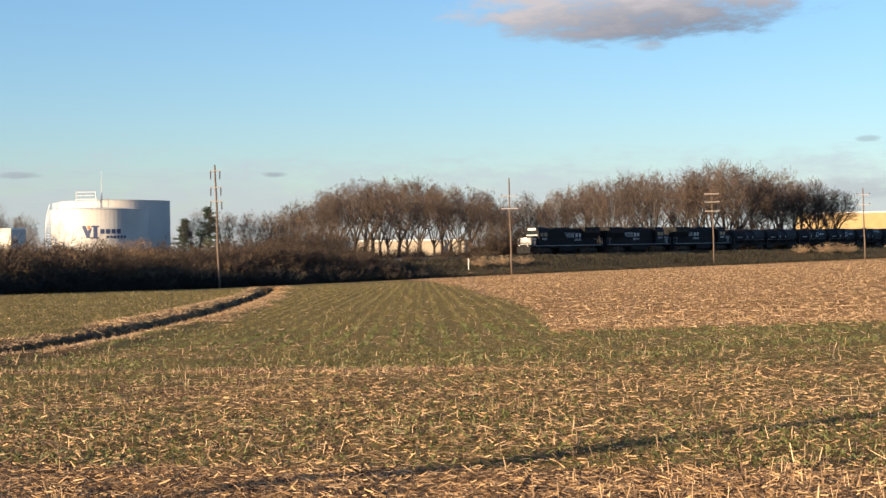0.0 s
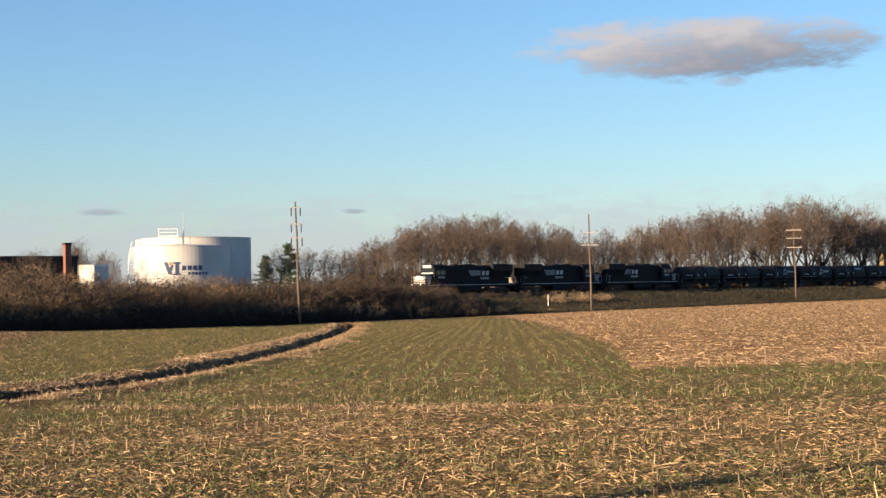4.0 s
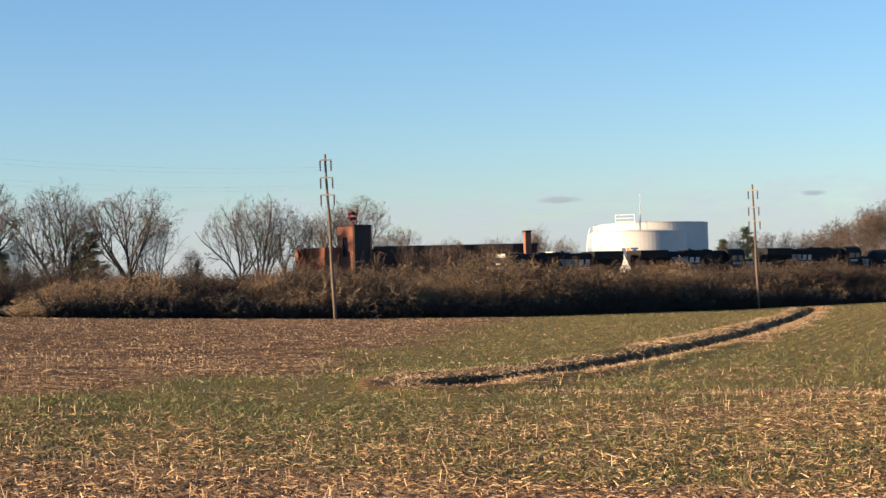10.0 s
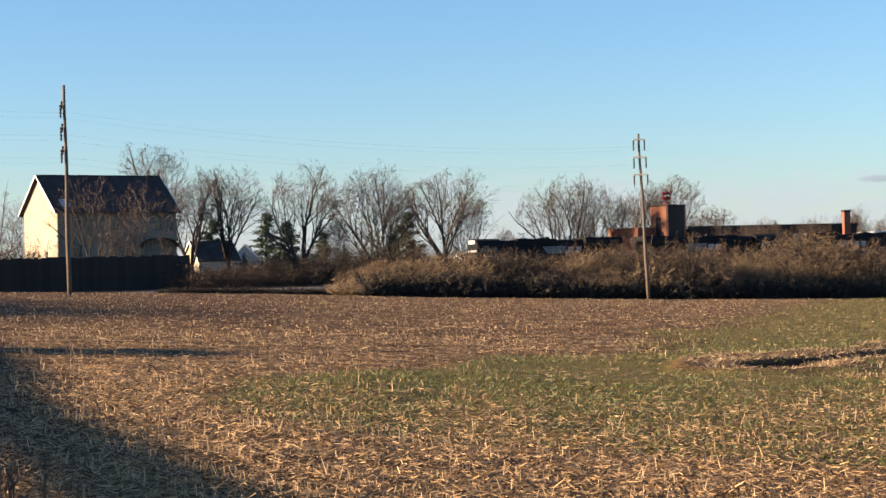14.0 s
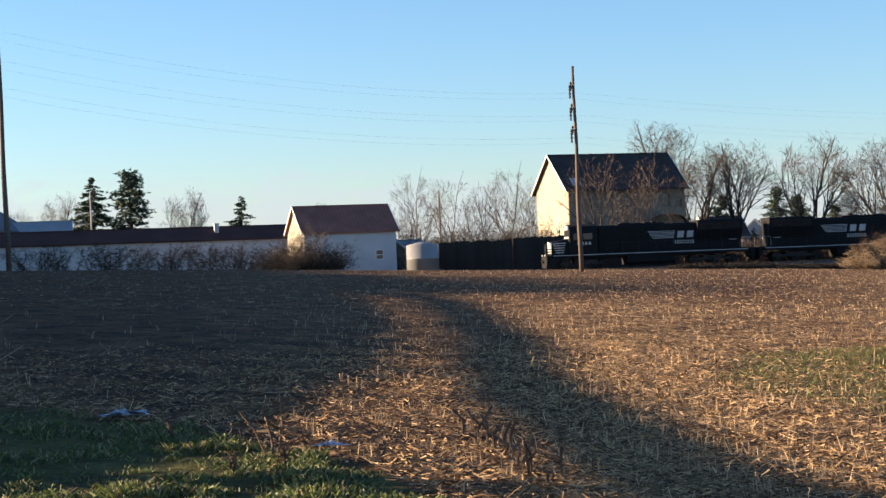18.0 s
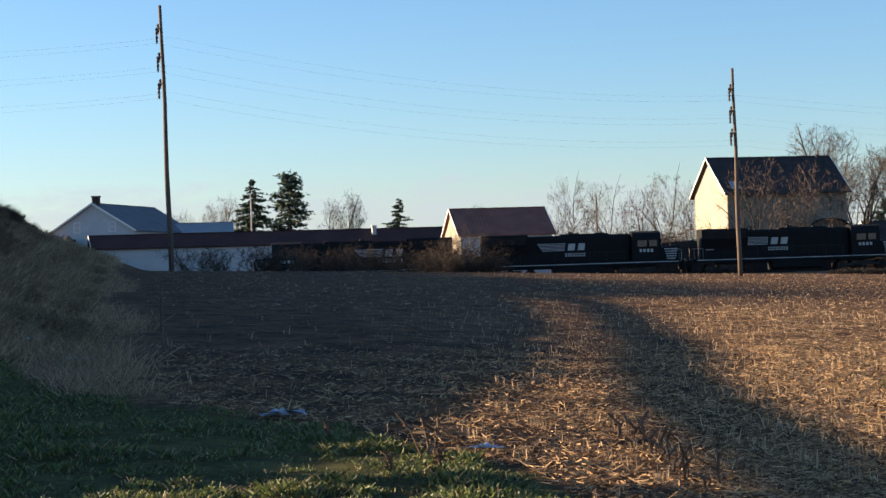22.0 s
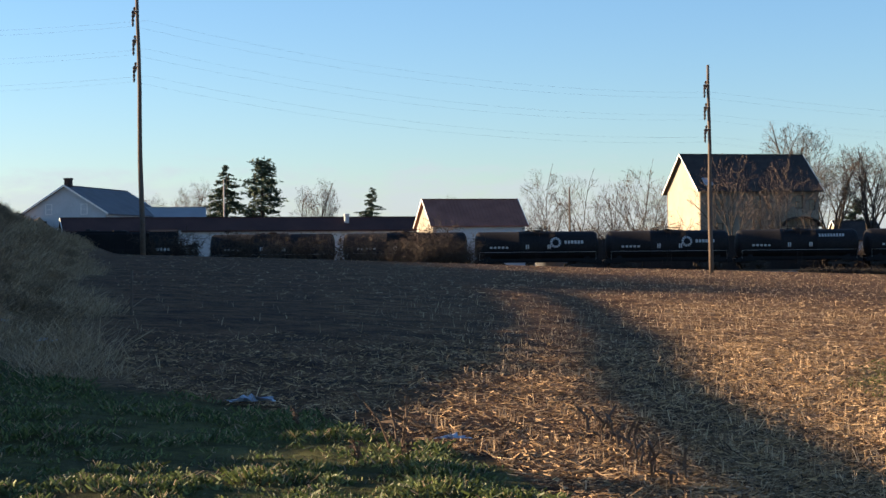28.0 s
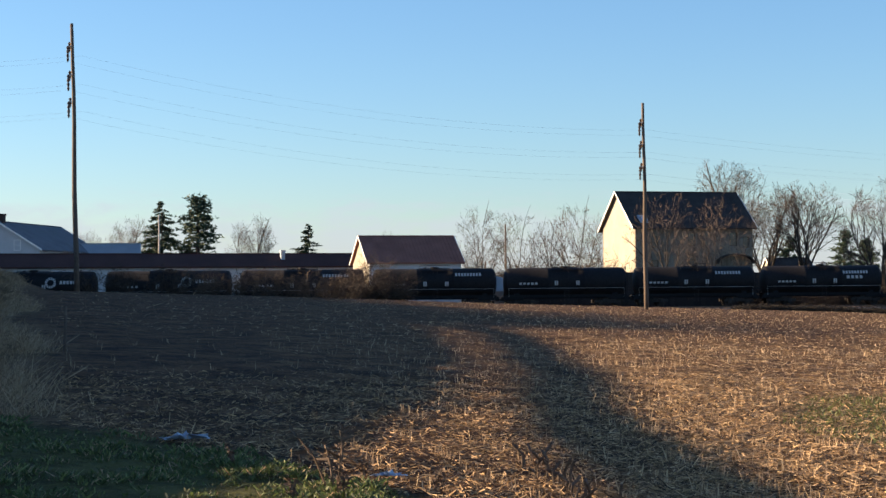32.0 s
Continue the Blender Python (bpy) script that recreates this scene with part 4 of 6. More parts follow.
        g.box(e * 11.0, 0, 0.88, 0.36, 0.24, 0.3, 0, 0.04).box(e * 10.75, 0, 0.88, 0.5, 0.14, 0.16)
        part("coupler", g, M["steel"], root)
    y = 0.915
    # emblem: a slanted slab of fine white lines, two plain blocks, and two small rows of bars below
    for k in range(6):
        z, sl = 3.62 - 0.14 * k, 0.10 * k
        part("emblem_streak", Geo().add([(emblem - sl, y, z), (emblem - 2.9 + 0.25 * sl, y, z), (emblem - 2.9 + 0.25 * sl, y, z - 0.06), (emblem - sl - 0.04, y, z - 0.06), (emblem - sl, y - 0.01, z), (emblem - 2.9, y - 0.01, z)], [(3, 2, 1, 0), (0, 1, 5, 4)]), M["paint"], hood, "fine white emblem line")
    for x in (emblem - 3.5, emblem - 4.5):
        part("emblem_shape", Geo().add([(x + 0.4, y, 2.88), (x + 0.28, y, 3.56), (x - 0.4, y, 3.56), (x - 0.28, y, 2.88), (x + 0.12, y, 3.02), (x + 0.05, y, 3.34)], [(0, 1, 5, 4), (1, 2, 5), (2, 3, 4, 5), (3, 0, 4)]), M["paint"], hood, "plain white block shape")
    bars(hood, emblem - 4.9, emblem - 2.8, 2.24, 2.66, y, 8, "paint", "small white lettering under the emblem", "lettering", 2)
    bars(cab, min(X(6.2), X(7.7)), max(X(6.2), X(7.7)), 2.42, 2.86, 1.478, 4, "paint", "white number on the cab side", "number")
    bars(root, min(X(-9.4), X(-8.2)), max(X(-9.4), X(-8.2)), 2.45, 3.3, 0.965, 1, "paint", "white stripes at the rear end", "end_stripe", 5)
    return root


def tank_car(mark):
    root = thing("tank_car", Matrix(), "black cylindrical railway tank car with white lettering", "tank car", "tank cars of the train")
    g = Geo()
    L, R, zc = 6.28, 1.47, 2.62
    rows = [(0.05, -L), (R * 0.6, -L + 0.05), (R * 0.88, -L + 0.18), (R * 0.97, -L + 0.34), (R, -L + 0.55), (R, -1.9), (R + 0.012, -1.88), (R + 0.012, -1.8), (R, -1.78), (R, 1.78), (R + 0.012, 1.8), (R + 0.012, 1.88), (R, 1.9), (R, L - 0.55), (R * 0.97, L - 0.34), (R * 0.88, L - 0.18), (R * 0.6, L - 0.05), (0.05, L)]
    g.lathe(rows, 36, "x", 0, 0, zc)
    tank = part("tank", g, M["tankblack"], root, "black riveted tank barrel", True)
    g = Geo()
    for x in (-5.4, 5.4):
        g.box(x, 0, 1.02, 2.0, 2.5, 0.34, 0, 0.04)
        g.box(x * 0.93, 0, 1.3, 0.5, 2.2, 0.5)
        g.box(x * 1.15, 0, 0.95, 0.5, 2.9, 0.3)
    g.box(0, 0, 1.05, 10.0, 0.5, 0.22)
    for y in (-1.2, 1.2):
        g.box(0, y, 1.2, 12.4, 0.14, 0.3)
    part("underframe", g, M["black"], root, "black stub sills")
    g = Geo()
    g.lathe([(0.4, 0), (0.4, 0.14), (0.44, 0.15), (0.44, 0.2), (0.2, 0.24)], 18, "z", 0, 0, zc + R - 0.06)
    g.box(0.95, 0, zc + R + 0.02, 0.3, 0.3, 0.22, 0, 0.05)
    part("manway", g, M["tankblack"], root, "round manway dome on top")
    g = Geo()
    for x in (-1.5, 1.5):
        for y in (-0.9, 0.9):
            g.tube((x, y, zc + R * 0.6), (x, y, zc + R + 0.3), 0.02, 0.02, 4)
    for y in (-0.9, 0.9):
        g.tube((-1.5, y, zc + R + 0.3), (1.5, y, zc + R + 0.3), 0.02, 0.02, 4)
        g.box(0, y, zc + R + 0.02, 3.1, 0.42, 0.04)
    part("platform", g, M["steel"], root, "top platform with rails")
    for y in (1.34, -1.34):
        g = Geo()
        for k in (-0.22, 0.22):
            g.tube((k, y, 0.5), (k, y * 1.06, zc + 0.3), 0.02, 0.02, 4)
            g.tube((k, y * 1.06, zc + 0.3), (k, y * 0.66, zc + R), 0.02, 0.02, 4)
        for k in range(12):
            z = 0.6 + k * 0.19
            g.tube((-0.22, y * 1.03, z), (0.22, y * 1.03, z), 0.015, 0.015, 4)
        part("ladder", g, M["steel"], root, "side ladder")
    for y in (1.3, -1.3):
        handrail(root, [(-5.9, y, 1.15), (-5.9, y, 2.0), (-5.2, y * 1.1, 2.0), (5.2, y * 1.1, 2.0), (5.9, y, 2.0), (5.9, y, 1.15)], 0.015)
    for x in (-4.45, 4.45):
        bogie(root, x, 2)
    for e in (-1, 1):
        g = Geo()
        g.box(e * 6.45, 0, 0.86, 0.4, 0.22, 0.28, 0, 0.04)
        part("coupler", g, M["steel"], root)

    def on_barrel(x0, x1, z, h, count, name, label, gap=0.66):
        """A row of plain bars that follow the barrel's curve, on the side seen from the field."""
        w = (x1 - x0) / count
        rise = [(math.sqrt((R + 0.012) ** 2 - (zz - zc) ** 2), zz) for zz in (z, z + h / 2, z + h)]
        g = Geo()
        for depth in (0.0, 0.01):
            g.v += [(x, yy - depth, zz) for yy, zz in rise for x in (0.0, w * gap)]
        g.f += [(2, 3, 1, 0), (4, 5, 3, 2), (6, 7, 9, 8), (8, 9, 11, 10), (0, 1, 7, 6), (5, 4, 10, 11)]
        me = g.mesh(name, M["paint"])
        for k in range(count):
            part(name, me, None, tank, label).location = (x0 + w * k, 0, 0)
    on_barrel(3.0, 5.0, 2.38, 0.2, 5, "car_number", "small white number")
    on_barrel(0.9, 1.3, 2.3, 0.45, 2, "data_panel", "small white data lines")
    on_barrel(-1.3, -0.9, 2.3, 0.45, 2, "data_panel", "small white data lines")
    if mark == 1:
        for s in (1, -1):
            g = Geo()
            for k in range(12):
                a0, a1 = k * math.pi / 6, (k + 0.7) * math.pi / 6
                for r0, r1 in ((0.32, 0.55),):
                    pts = []
                    for a, r in ((a0, r0), (a0, r1), (a1, r1), (a1, r0)):
                        zz = 2.95 + r * math.sin(a)
                        pts.append((-0.9 - 0.9 + r * math.cos(a), s * math.sqrt((R + 0.014) ** 2 - (zz - zc) ** 2), zz))
                    g.add(pts, [(0, 1, 2, 3)])
            part("round_emblem", g, M["paint"], tank, "plain white round emblem")
        on_barrel(-4.6, -2.6, 2.82, 0.32, 6, "lettering", "white lettering beside the emblem", 0.72)
    elif mark == 2:
        on_barrel(-4.6, -1.9, 3.3, 0.3, 9, "lettering", "white lettering high on the barrel", 0.62)
    elif mark == 3:
        on_barrel(-4.6, -1.9, 3.25, 0.3, 9, "lettering", "white lettering high on the barrel", 0.62)
        on_barrel(-4.0, -2.2, 2.75, 0.3, 4, "emblem", "small white emblem and word")
    return root


LOCO, CAR = 22.3, 13.35
TURN = Matrix.Rotation(math.atan2(ALONG.y, ALONG.x), 4, "Z")
TRAIN = []


def couple(ob, offset):
    TRAIN.append((ob, offset))


couple(locomotive("black diesel locomotive with pale nose leading the train", True, 0.2), LOCO * 0.5)
couple(locomotive("black diesel locomotive coupled behind the leader, facing back", False, 4.05), LOCO * 1.5)
couple(locomotive("black diesel locomotive facing back, ahead of the tank cars", False, 5.7), LOCO * 2.5)
cars = {k: tank_car(k) for k in (0, 1, 2, 3)}
used = set()
for k, mark in enumerate((0, 0, 1, 1, 2, 2, 0, 2, 3, 0, 2, 1, 0, 2)):
    if mark in used:
        ob = copy_thing(cars[mark], Matrix())
    else:
        ob, _ = cars[mark], used.add(mark)
    couple(ob, LOCO * 3 + CAR * (k + 0.5))


def train_place(t):
    """How far the train's nose has come along the track."""
    return 11.536 * t - 239.26 - lookup(t, (0, 25, 28, 30, 32), (0, 0.3, 1.5, 2.5, 3.7))


# ---- poles and wires ----
def power_pole(az, d, h, lean, arms, style):
    p = compass(az, d)
    z0 = land(p.x, p.y, False)
    root = thing("utility_pole", Matrix.Translation((p.x, p.y, z0)) @ Matrix.Rotation(radians(az + lean[1]), 4, "Z"), "tall weathered wooden utility pole with insulators", "utility pole", "utility poles")
    g = Geo()
    g.path([(lean[0] * k / 8 * h + 0.03 * math.sin(k * 1.3 + az), 0, -0.4 if k == 0 else k / 8 * h) for k in range(9)], [0.165 - 0.009 * k for k in range(9)], 10)
    part("pole", g, M["pole"], root, "round brown wooden pole", True)
    for k, (zz, w) in enumerate(arms):
        x0 = lean[0] * zz
        if style == "post":
            g = Geo()
            g.tube((x0, -0.1, zz), (x0 - 0.26, -0.1, zz - 0.08), 0.04, 0.03, 6)
            part("bracket", g, M["arm"], root)
            g = Geo()
            g.lathe([(0.03, 0), (0.09, -0.1), (0.05, -0.2), (0.09, -0.32), (0.05, -0.45), (0.09, -0.56), (0.05, -0.7), (0.08, -0.8), (0.02, -0.95)], 8, "z", x0 - 0.27, -0.1, zz)
            part("insulator", g, M["insulator"], root, "dark hanging insulator string")
            g = Geo()
            g.lathe([(0.03, 0), (0.09, -0.1), (0.05, -0.2), (0.09, -0.32), (0.05, -0.45), (0.02, -0.6)], 10, "z", x0 - 0.18, 0.12, zz + 0.25)
            part("insulator", g, M["insulator"], root, "dark hanging insulator string")
        else:
            g = Geo()
            g.box(x0, -0.16, zz, w, 0.11, 0.12, 0, 0.02)
            part("crossarm", g, M["arm"], root, "pale weathered crossarm")
            for e in (-1, 1):
                g = Geo()
                x = x0 + e * (w / 2 - 0.08)
                if style == "hang":
                    g.lathe([(0.03, 0), (0.09, -0.1), (0.05, -0.2), (0.09, -0.32), (0.05, -0.45), (0.09, -0.56), (0.05, -0.7), (0.08, -0.8), (0.02, -0.95)], 10, "z", x, -0.16, zz - 0.05)
                else:
                    g.lathe([(0.03, 0), (0.07, 0.05), (0.04, 0.12), (0.08, 0.2), (0.03, 0.28)], 10, "z", x, -0.16, zz + 0.06)
                part("insulator", g, M["insulator"], root, "dark insulator")
    return Vector((p.x, p.y, z0)), root


POLES = [
    (57.38, 104.0, 15.4, (-0.012, 0), ((14.1, 1), (12.45, 1), (10.9, 1)), "post"),
    (39.21, 121.0, 14.0, (-0.004, 0), ((12.7, 1), (11.2, 1), (9.7, 1)), "post"),
    (20.75, 155.0, 14.4, (-0.036, 0), ((13.9, 1.1), (12.35, 1.2), (10.85, 1.3)), "hang"),
    (7.2, 206.0, 14.2, (-0.022, 0), ((13.5, 1.2), (11.6, 1.3), (10.0, 1.4)), "hang"),
    (-2.2, 255.0, 13.9, (-0.02, 0), ((11.3, 2.4), (9.5, 2.4)), "pin"),
    (-8.66, 315.0, 12.6, (-0.02, 0), ((12.0, 2.6), (10.6, 2.6), (9.0, 2.6)), "pin"),
    (-13.35, 335.0, 13.1, (-0.02, 0), ((11.8, 2.4), (10.0, 2.4), (8.4, 2.4)), "pin"),
]
feet = [power_pole(*q)[0] for q in POLES]


def wire_run(a, b, sag, thick, name="overhead_wire"):
    g = Geo()
    pts = [a.lerp(b, k / 16) - Vector((0, 0, sag * 4 * (k / 16) * (1 - k / 16))) for k in range(17)]
    g.path(pts, thick, 3)
    return tagged(part(name, g, M["wire"]), "thin overhead power line hanging between poles", "power line", "overhead wires")


beyond = [compass(78.0, 118.0, 3.0)] + feet
for i in range(len(beyond) - 1):
    h0 = POLES[max(i - 1, 0)][4]
    h1 = POLES[i][4]
    for k in range(min(len(h0), len(h1), 3)):
        for o in (-0.35, 0.35):
            a = beyond[i] + Vector((o * 0.5, o, h0[k][0] - 0.9 + (o > 0) * 0.35))
            b = beyond[i + 1] + Vector((o * 0.5, o, h1[k][0] - 0.9 + (o > 0) * 0.35))
            wire_run(a, b, 1.1, 0.0033 if i < 3 else 0.002)


# ---- buildings ----
def placed(az, d, twist=0.0, z=None):
    p = compass(az, d)
    return Matrix.Translation((p.x, p.y, land(p.x, p.y, False) if z is None else z)) @ Matrix.Rotation(radians(az + twist), 4, "Z")


def wall_panel(parent, name, mat, length, height, openings, m, thick=0.3, label="", frame_mat="trim"):
    """A wall along x from 0, with rectangular holes (x, z, w, h) cut right through."""
    xs = sorted({0.0, length, *[o[0] for o in openings], *[o[0] + o[2] for o in openings]})
    zs = sorted({0.0, height, *[o[1] for o in openings], *[o[1] + o[3] for o in openings]})
    g = Geo()

    def solid(i, j):
        mx, mz = (xs[i] + xs[i + 1]) / 2, (zs[j] + zs[j + 1]) / 2
        return not any(o[0] < mx < o[0] + o[2] and o[1] < mz < o[1] + o[3] for o in openings)
    g.sheet(xs, zs, solid, 0.0, thick)
    ob = part(name, g, M[mat], parent, label)
    ob.matrix_basis = m
    frame_mat = "steel" if mat == "stone" else frame_mat
    for x, z, w, h in openings:
        window_unit(ob, x, z, w, h, frame_mat)
    return ob


def window_unit(parent, x, z, w, h, frame_mat="trim"):
    g = Geo()
    t = 0.07
    for a, b, c, d in ((x + t / 2, z + h / 2, t, h), (x + w - t / 2, z + h / 2, t, h), (x + w / 2, z + t / 2, w, t), (x + w / 2, z + h - t / 2, w, t), (x + w / 2, z + h / 2, w, t * 0.7)):
        g.box(a, 0.09, b, c, 0.08, d)
    fr = part("window", g, M[frame_mat], parent, "painted window frame")
    g = Geo()
    g.box(x + w / 2, 0.14, z + h / 2, w - 0.02, 0.02, h - 0.02)
    part("pane", g, M["glass"], fr, "dark window glass")
    return fr


def gabled(name, m, label, category, L, W, wall_h, ridge_h, wall_mat, roof_mat, gable_mat=None, over=0.4, front=(), left=(), right=(), ribs=0.0, z0=-0.8, group=""):
    """A gabled house: ridge along x, front towards -y, with thick walls and roof."""
    root = thing(name, m, label, category, group)
    gable_mat = gable_mat or wall_mat
    t = 0.3
    h = wall_h - z0
    fo = [(x + L / 2, z - z0, w, hh) for x, z, w, hh in front]
    wall_panel(root, "front_wall", wall_mat, L, h, fo, pose(-L / 2, -W / 2, z0), t)
    wall_panel(root, "back_wall", wall_mat, L, h, [], pose(L / 2, W / 2, z0, 0, 0, 180), t)
    for side, ops, nm in ((-1, left, "left_wall"), (1, right, "right_wall")):
        o2 = [(y + W / 2 - t, z - z0, w, hh) for y, z, w, hh in ops]
        mm = pose(-L / 2, W / 2 - t, z0, 0, 0, -90) if side < 0 else pose(L / 2, -W / 2 + t, z0, 0, 0, 90)
        wall_panel(root, nm, gable_mat if side < 0 else wall_mat, W - 2 * t, h, o2, mm, t)
        g = Geo()
        x0, x1 = (-L / 2, -L / 2 + t) if side < 0 else (L / 2 - t, L / 2)
        pts = [(-W / 2, wall_h), (W / 2, wall_h), (0, ridge_h - 0.02)]
        g.add([(x0, y, z) for y, z in pts] + [(x1, y, z) for y, z in pts], [(0, 2, 1), (3, 4, 5), (0, 1, 4, 3), (1, 2, 5, 4), (2, 0, 3, 5)])
        part("gable", g, M[gable_mat if side < 0 else wall_mat], root)
    slope = (ridge_h - wall_h) / (W / 2)
    th = 0.16
    for side in (-1, 1):
        g = Geo()
        y0 = side * (W / 2 + over)
        za = wall_h - over * slope
        xs = (-L / 2 - over, L / 2 + over)
        g.add([(x, y, z) for x in xs for y, z in ((y0, za + 0.01), (y0, za + th), (0, ridge_h + th), (0, ridge_h + 0.01))], [(0, 1, 2, 3), (7, 6, 5, 4), (0, 4, 5, 1), (1, 5, 6, 2), (2, 6, 7, 3), (3, 7, 4, 0)])
        rf = part("roof", g, M[roof_mat], root)
        if ribs and side < 0:
            k = -L / 2 - over + ribs / 2
            g = Geo()
            while k < L / 2 + over:
                a, b = Vector((k, y0, za + th)), Vector((k, 0, ridge_h + th))
                g.add([a + Vector((-0.03, 0, 0)), a + Vector((0.03, 0, 0)), b + Vector((0.03, 0, 0)), b + Vector((-0.03, 0, 0)), a + Vector((0, 0, 0.05)), b + Vector((0, 0, 0.05))], [(0, 4, 5, 3), (4, 1, 2, 5), (0, 1, 4)])
                k += ribs
            part("seams", g, M[roof_mat], rf, "raised roof seams")
    g = Geo()
    g.box(0, 0, ridge_h + th, L + 2 * over, 0.3, 0.08)
    part("ridge_cap", g, M[roof_mat], root)
    for side in (-1, 1):
        g = Geo()
        for s in (-1, 1):
            a = Vector((side * (L / 2 + over + 0.03), s * (W / 2 + over), wall_h - over * slope - 0.02))
            b = Vector((side * (L / 2 + over + 0.03), 0, ridge_h - 0.02))
            g.add([a, b, b + Vector((0, 0, 0.24)), a + Vector((0, 0, 0.24)), a + Vector((side * -0.05, 0, 0)), b + Vector((side * -0.05, 0, 0)), b + Vector((side * -0.05, 0, 0.24)), a + Vector((side * -0.05, 0, 0.24))], [(0, 1, 2, 3), (7, 6, 5, 4), (0, 4, 5, 1), (3, 2, 6, 7)])
        part("bargeboard", g, M["trim"], root, "pale bargeboards")
    return root


def chimney(parent, x, y, z0, z1, w, mat="brick"):
    g = Geo()
    g.box(x, y, (z0 + z1) / 2, w, w, z1 - z0).box(x, y, z1 - 0.1, w + 0.14, w + 0.14, 0.2)
    return part("chimney", g, M[mat], parent, "square chimney stack")


def storage_tank(az, d, diameter, height, label, deck):
    p = compass(az, d)
    z0 = -0.2
    root = thing("storage_tank", Matrix.Translation((p.x, p.y, z0)) @ Matrix.Rotation(radians(az), 4, "Z"), label, "storage tank", "white storage tanks")
    R = diameter / 2
    g = Geo()
    rows = []
    n = 5
    for k in range(n):
        z = height * k / n
        rows += [(R + 0.004 * (k % 2), z), (R + 0.004 * (k % 2), height * (k + 1) / n - 0.03), (R - 0.012, height * (k + 1) / n - 0.02)]
    rows += [(R + 0.06, height - 0.02), (R + 0.06, height + 0.08), (R * 0.6, height + 0.3), (0.4, height + 0.45)]
    g.lathe(rows, 72)
    shell = part("shell", g, M["white"], root, "white welded steel shell and shallow roof")
    return root, shell, R


def roof_rail(parent, R, height, a0, a1, h=1.05):
    g = Geo()
    n = 12
    pts = [Vector((R * math.sin(radians(a0 + (a1 - a0) * k / n)), -R * math.cos(radians(a0 + (a1 - a0) * k / n)), height)) for k in range(n + 1)]
    for k, q in enumerate(pts):
        g.tube(q, q + Vector((0, 0, h)), 0.035, 0.035, 4)
    for zz in (0.55, 1.05):
        g.path([q + Vector((0, 0, zz)) for q in pts], 0.035, 4)
    return part("roof_rail", g, M["trim"], parent, "pale safety railing")


def build_tanks():
    root, shell, R = storage_tank(10.46, 304.0, 18.4, 10.3, "tall white steel oil storage tank behind another", True)
    root, shell, R = storage_tank(10.92, 284.0, 15.0, 8.5, "white steel oil storage tank with blue lettering", True)
    roof_rail(root, R - 0.2, 8.55, -80, -55)
    # a walkway and an antenna mast over the roof
    g = Geo()
    for x in (-3.6, -0.6):
        for y in (0, 1.2):
            g.tube((x, y, 8.6), (x, y, 11.4), 0.06, 0.06, 5)
    for y in (0, 1.2):
        for z in (10.3, 10.85, 11.4):
            g.tube((-3.6, y, z), (-0.6, y, z), 0.05, 0.05, 4)
    g.box(-2.1, 0.6, 10.2, 3.2, 1.4, 0.08)
    for k in range(14):
        g.box(0.2 + k * 0.0 - 0.3 - k * 0.16, 0.6, 10.1 - k * 0.12, 0.3, 0.9, 0.05)
    part("walkway", g, M["trim"], root, "raised steel walkway with rails and steps")
    g = Geo()
    g.tube((0.3, 0.5, 8.7), (0.3, 0.5, 12.0), 0.09, 0.07, 6).tube((0.3, 0.5, 12.0), (0.3, 0.5, 14.6), 0.05, 0.02, 5)
    g.box(0.7, 0.5, 10.2, 1.8, 0.2, 0.15).box(1.3, 0.5, 9.6, 0.2, 0.2, 1.6).box(0.1, 0.5, 9.9, 0.15, 0.15, 2.0)
    part("mast", g, M["grey"], root, "thin grey mast and pipes")
    # stair that winds down the shell
    g = Geo()
    for k in range(34):
        a = radians(-112 + 1.35 * k)
        z = 8.6 - 0.25 * k
        g.box((R + 0.45) * math.sin(a), -(R + 0.45) * math.cos(a), z, 0.3, 0.9, 0.05, a)
    for off, up in ((0.9, 0.0), (0.9, 1.0), (0.05, 0.0)):
        g.path([((R + off) * math.sin(radians(-112 + 1.35 * k)), -(R + off) * math.cos(radians(-112 + 1.35 * k)), 8.6 - 0.25 * k + up) for k in range(0, 34, 3)], 0.05, 4)
    part("stair", g, M["trim"], root, "white steel stair winding down the shell")
    # lettering withheld: plain shapes in its colours on the shell
    def patch(name, mat, label, cells):
        g = Geo()
        for a0, a1, z0, z1, sl in cells:
            n = 3
            pts = []
            for k in range(n + 1):
                a = radians(a0 + (a1 - a0) * k / n)
                pts += [((R + 0.03) * math.sin(a + radians(sl)), -(R + 0.03) * math.cos(a + radians(sl)), z0), ((R + 0.03) * math.sin(a), -(R + 0.03) * math.cos(a), z1)]
            g.add(pts, [(2 * k, 2 * k + 2, 2 * k + 3, 2 * k + 1) for k in range(n)])
        part(name, g, M[mat], shell, label)
    patch("mark_bar", "blue", "dark blue emblem bars", [(-22, -17, 4.1, 6.0, 6), (-8, -3.5, 4.0, 6.0, 0), (-10.5, -1.5, 5.75, 6.0, 0), (-10.5, -1.5, 4.0, 4.25, 0), (-13, -9.5, 4.4, 5.6, -3)])
    patch("mark_dot", "orange", "small orange emblem square", [(-15, -11.5, 5.5, 6.0, 0)])
    patch("word_bar", "blue", "dark blue word as plain bars", [(0 + 6.5 * k, 4.6 + 6.5 * k, 4.75, 5.45, 0) for k in range(4)])
    patch("word_bar", "blue", "dark blue small word as plain bars", [(7 + 4.2 * k, 9.8 + 4.2 * k, 4.05, 4.45, 0) for k in range(6)])


build_tanks()


def block(parent, name, mat, x, y, z, sx, sy, sz, label="", bevel=0.0):
    g = Geo()
    g.box(x, y, z, sx, sy, sz, 0, bevel)
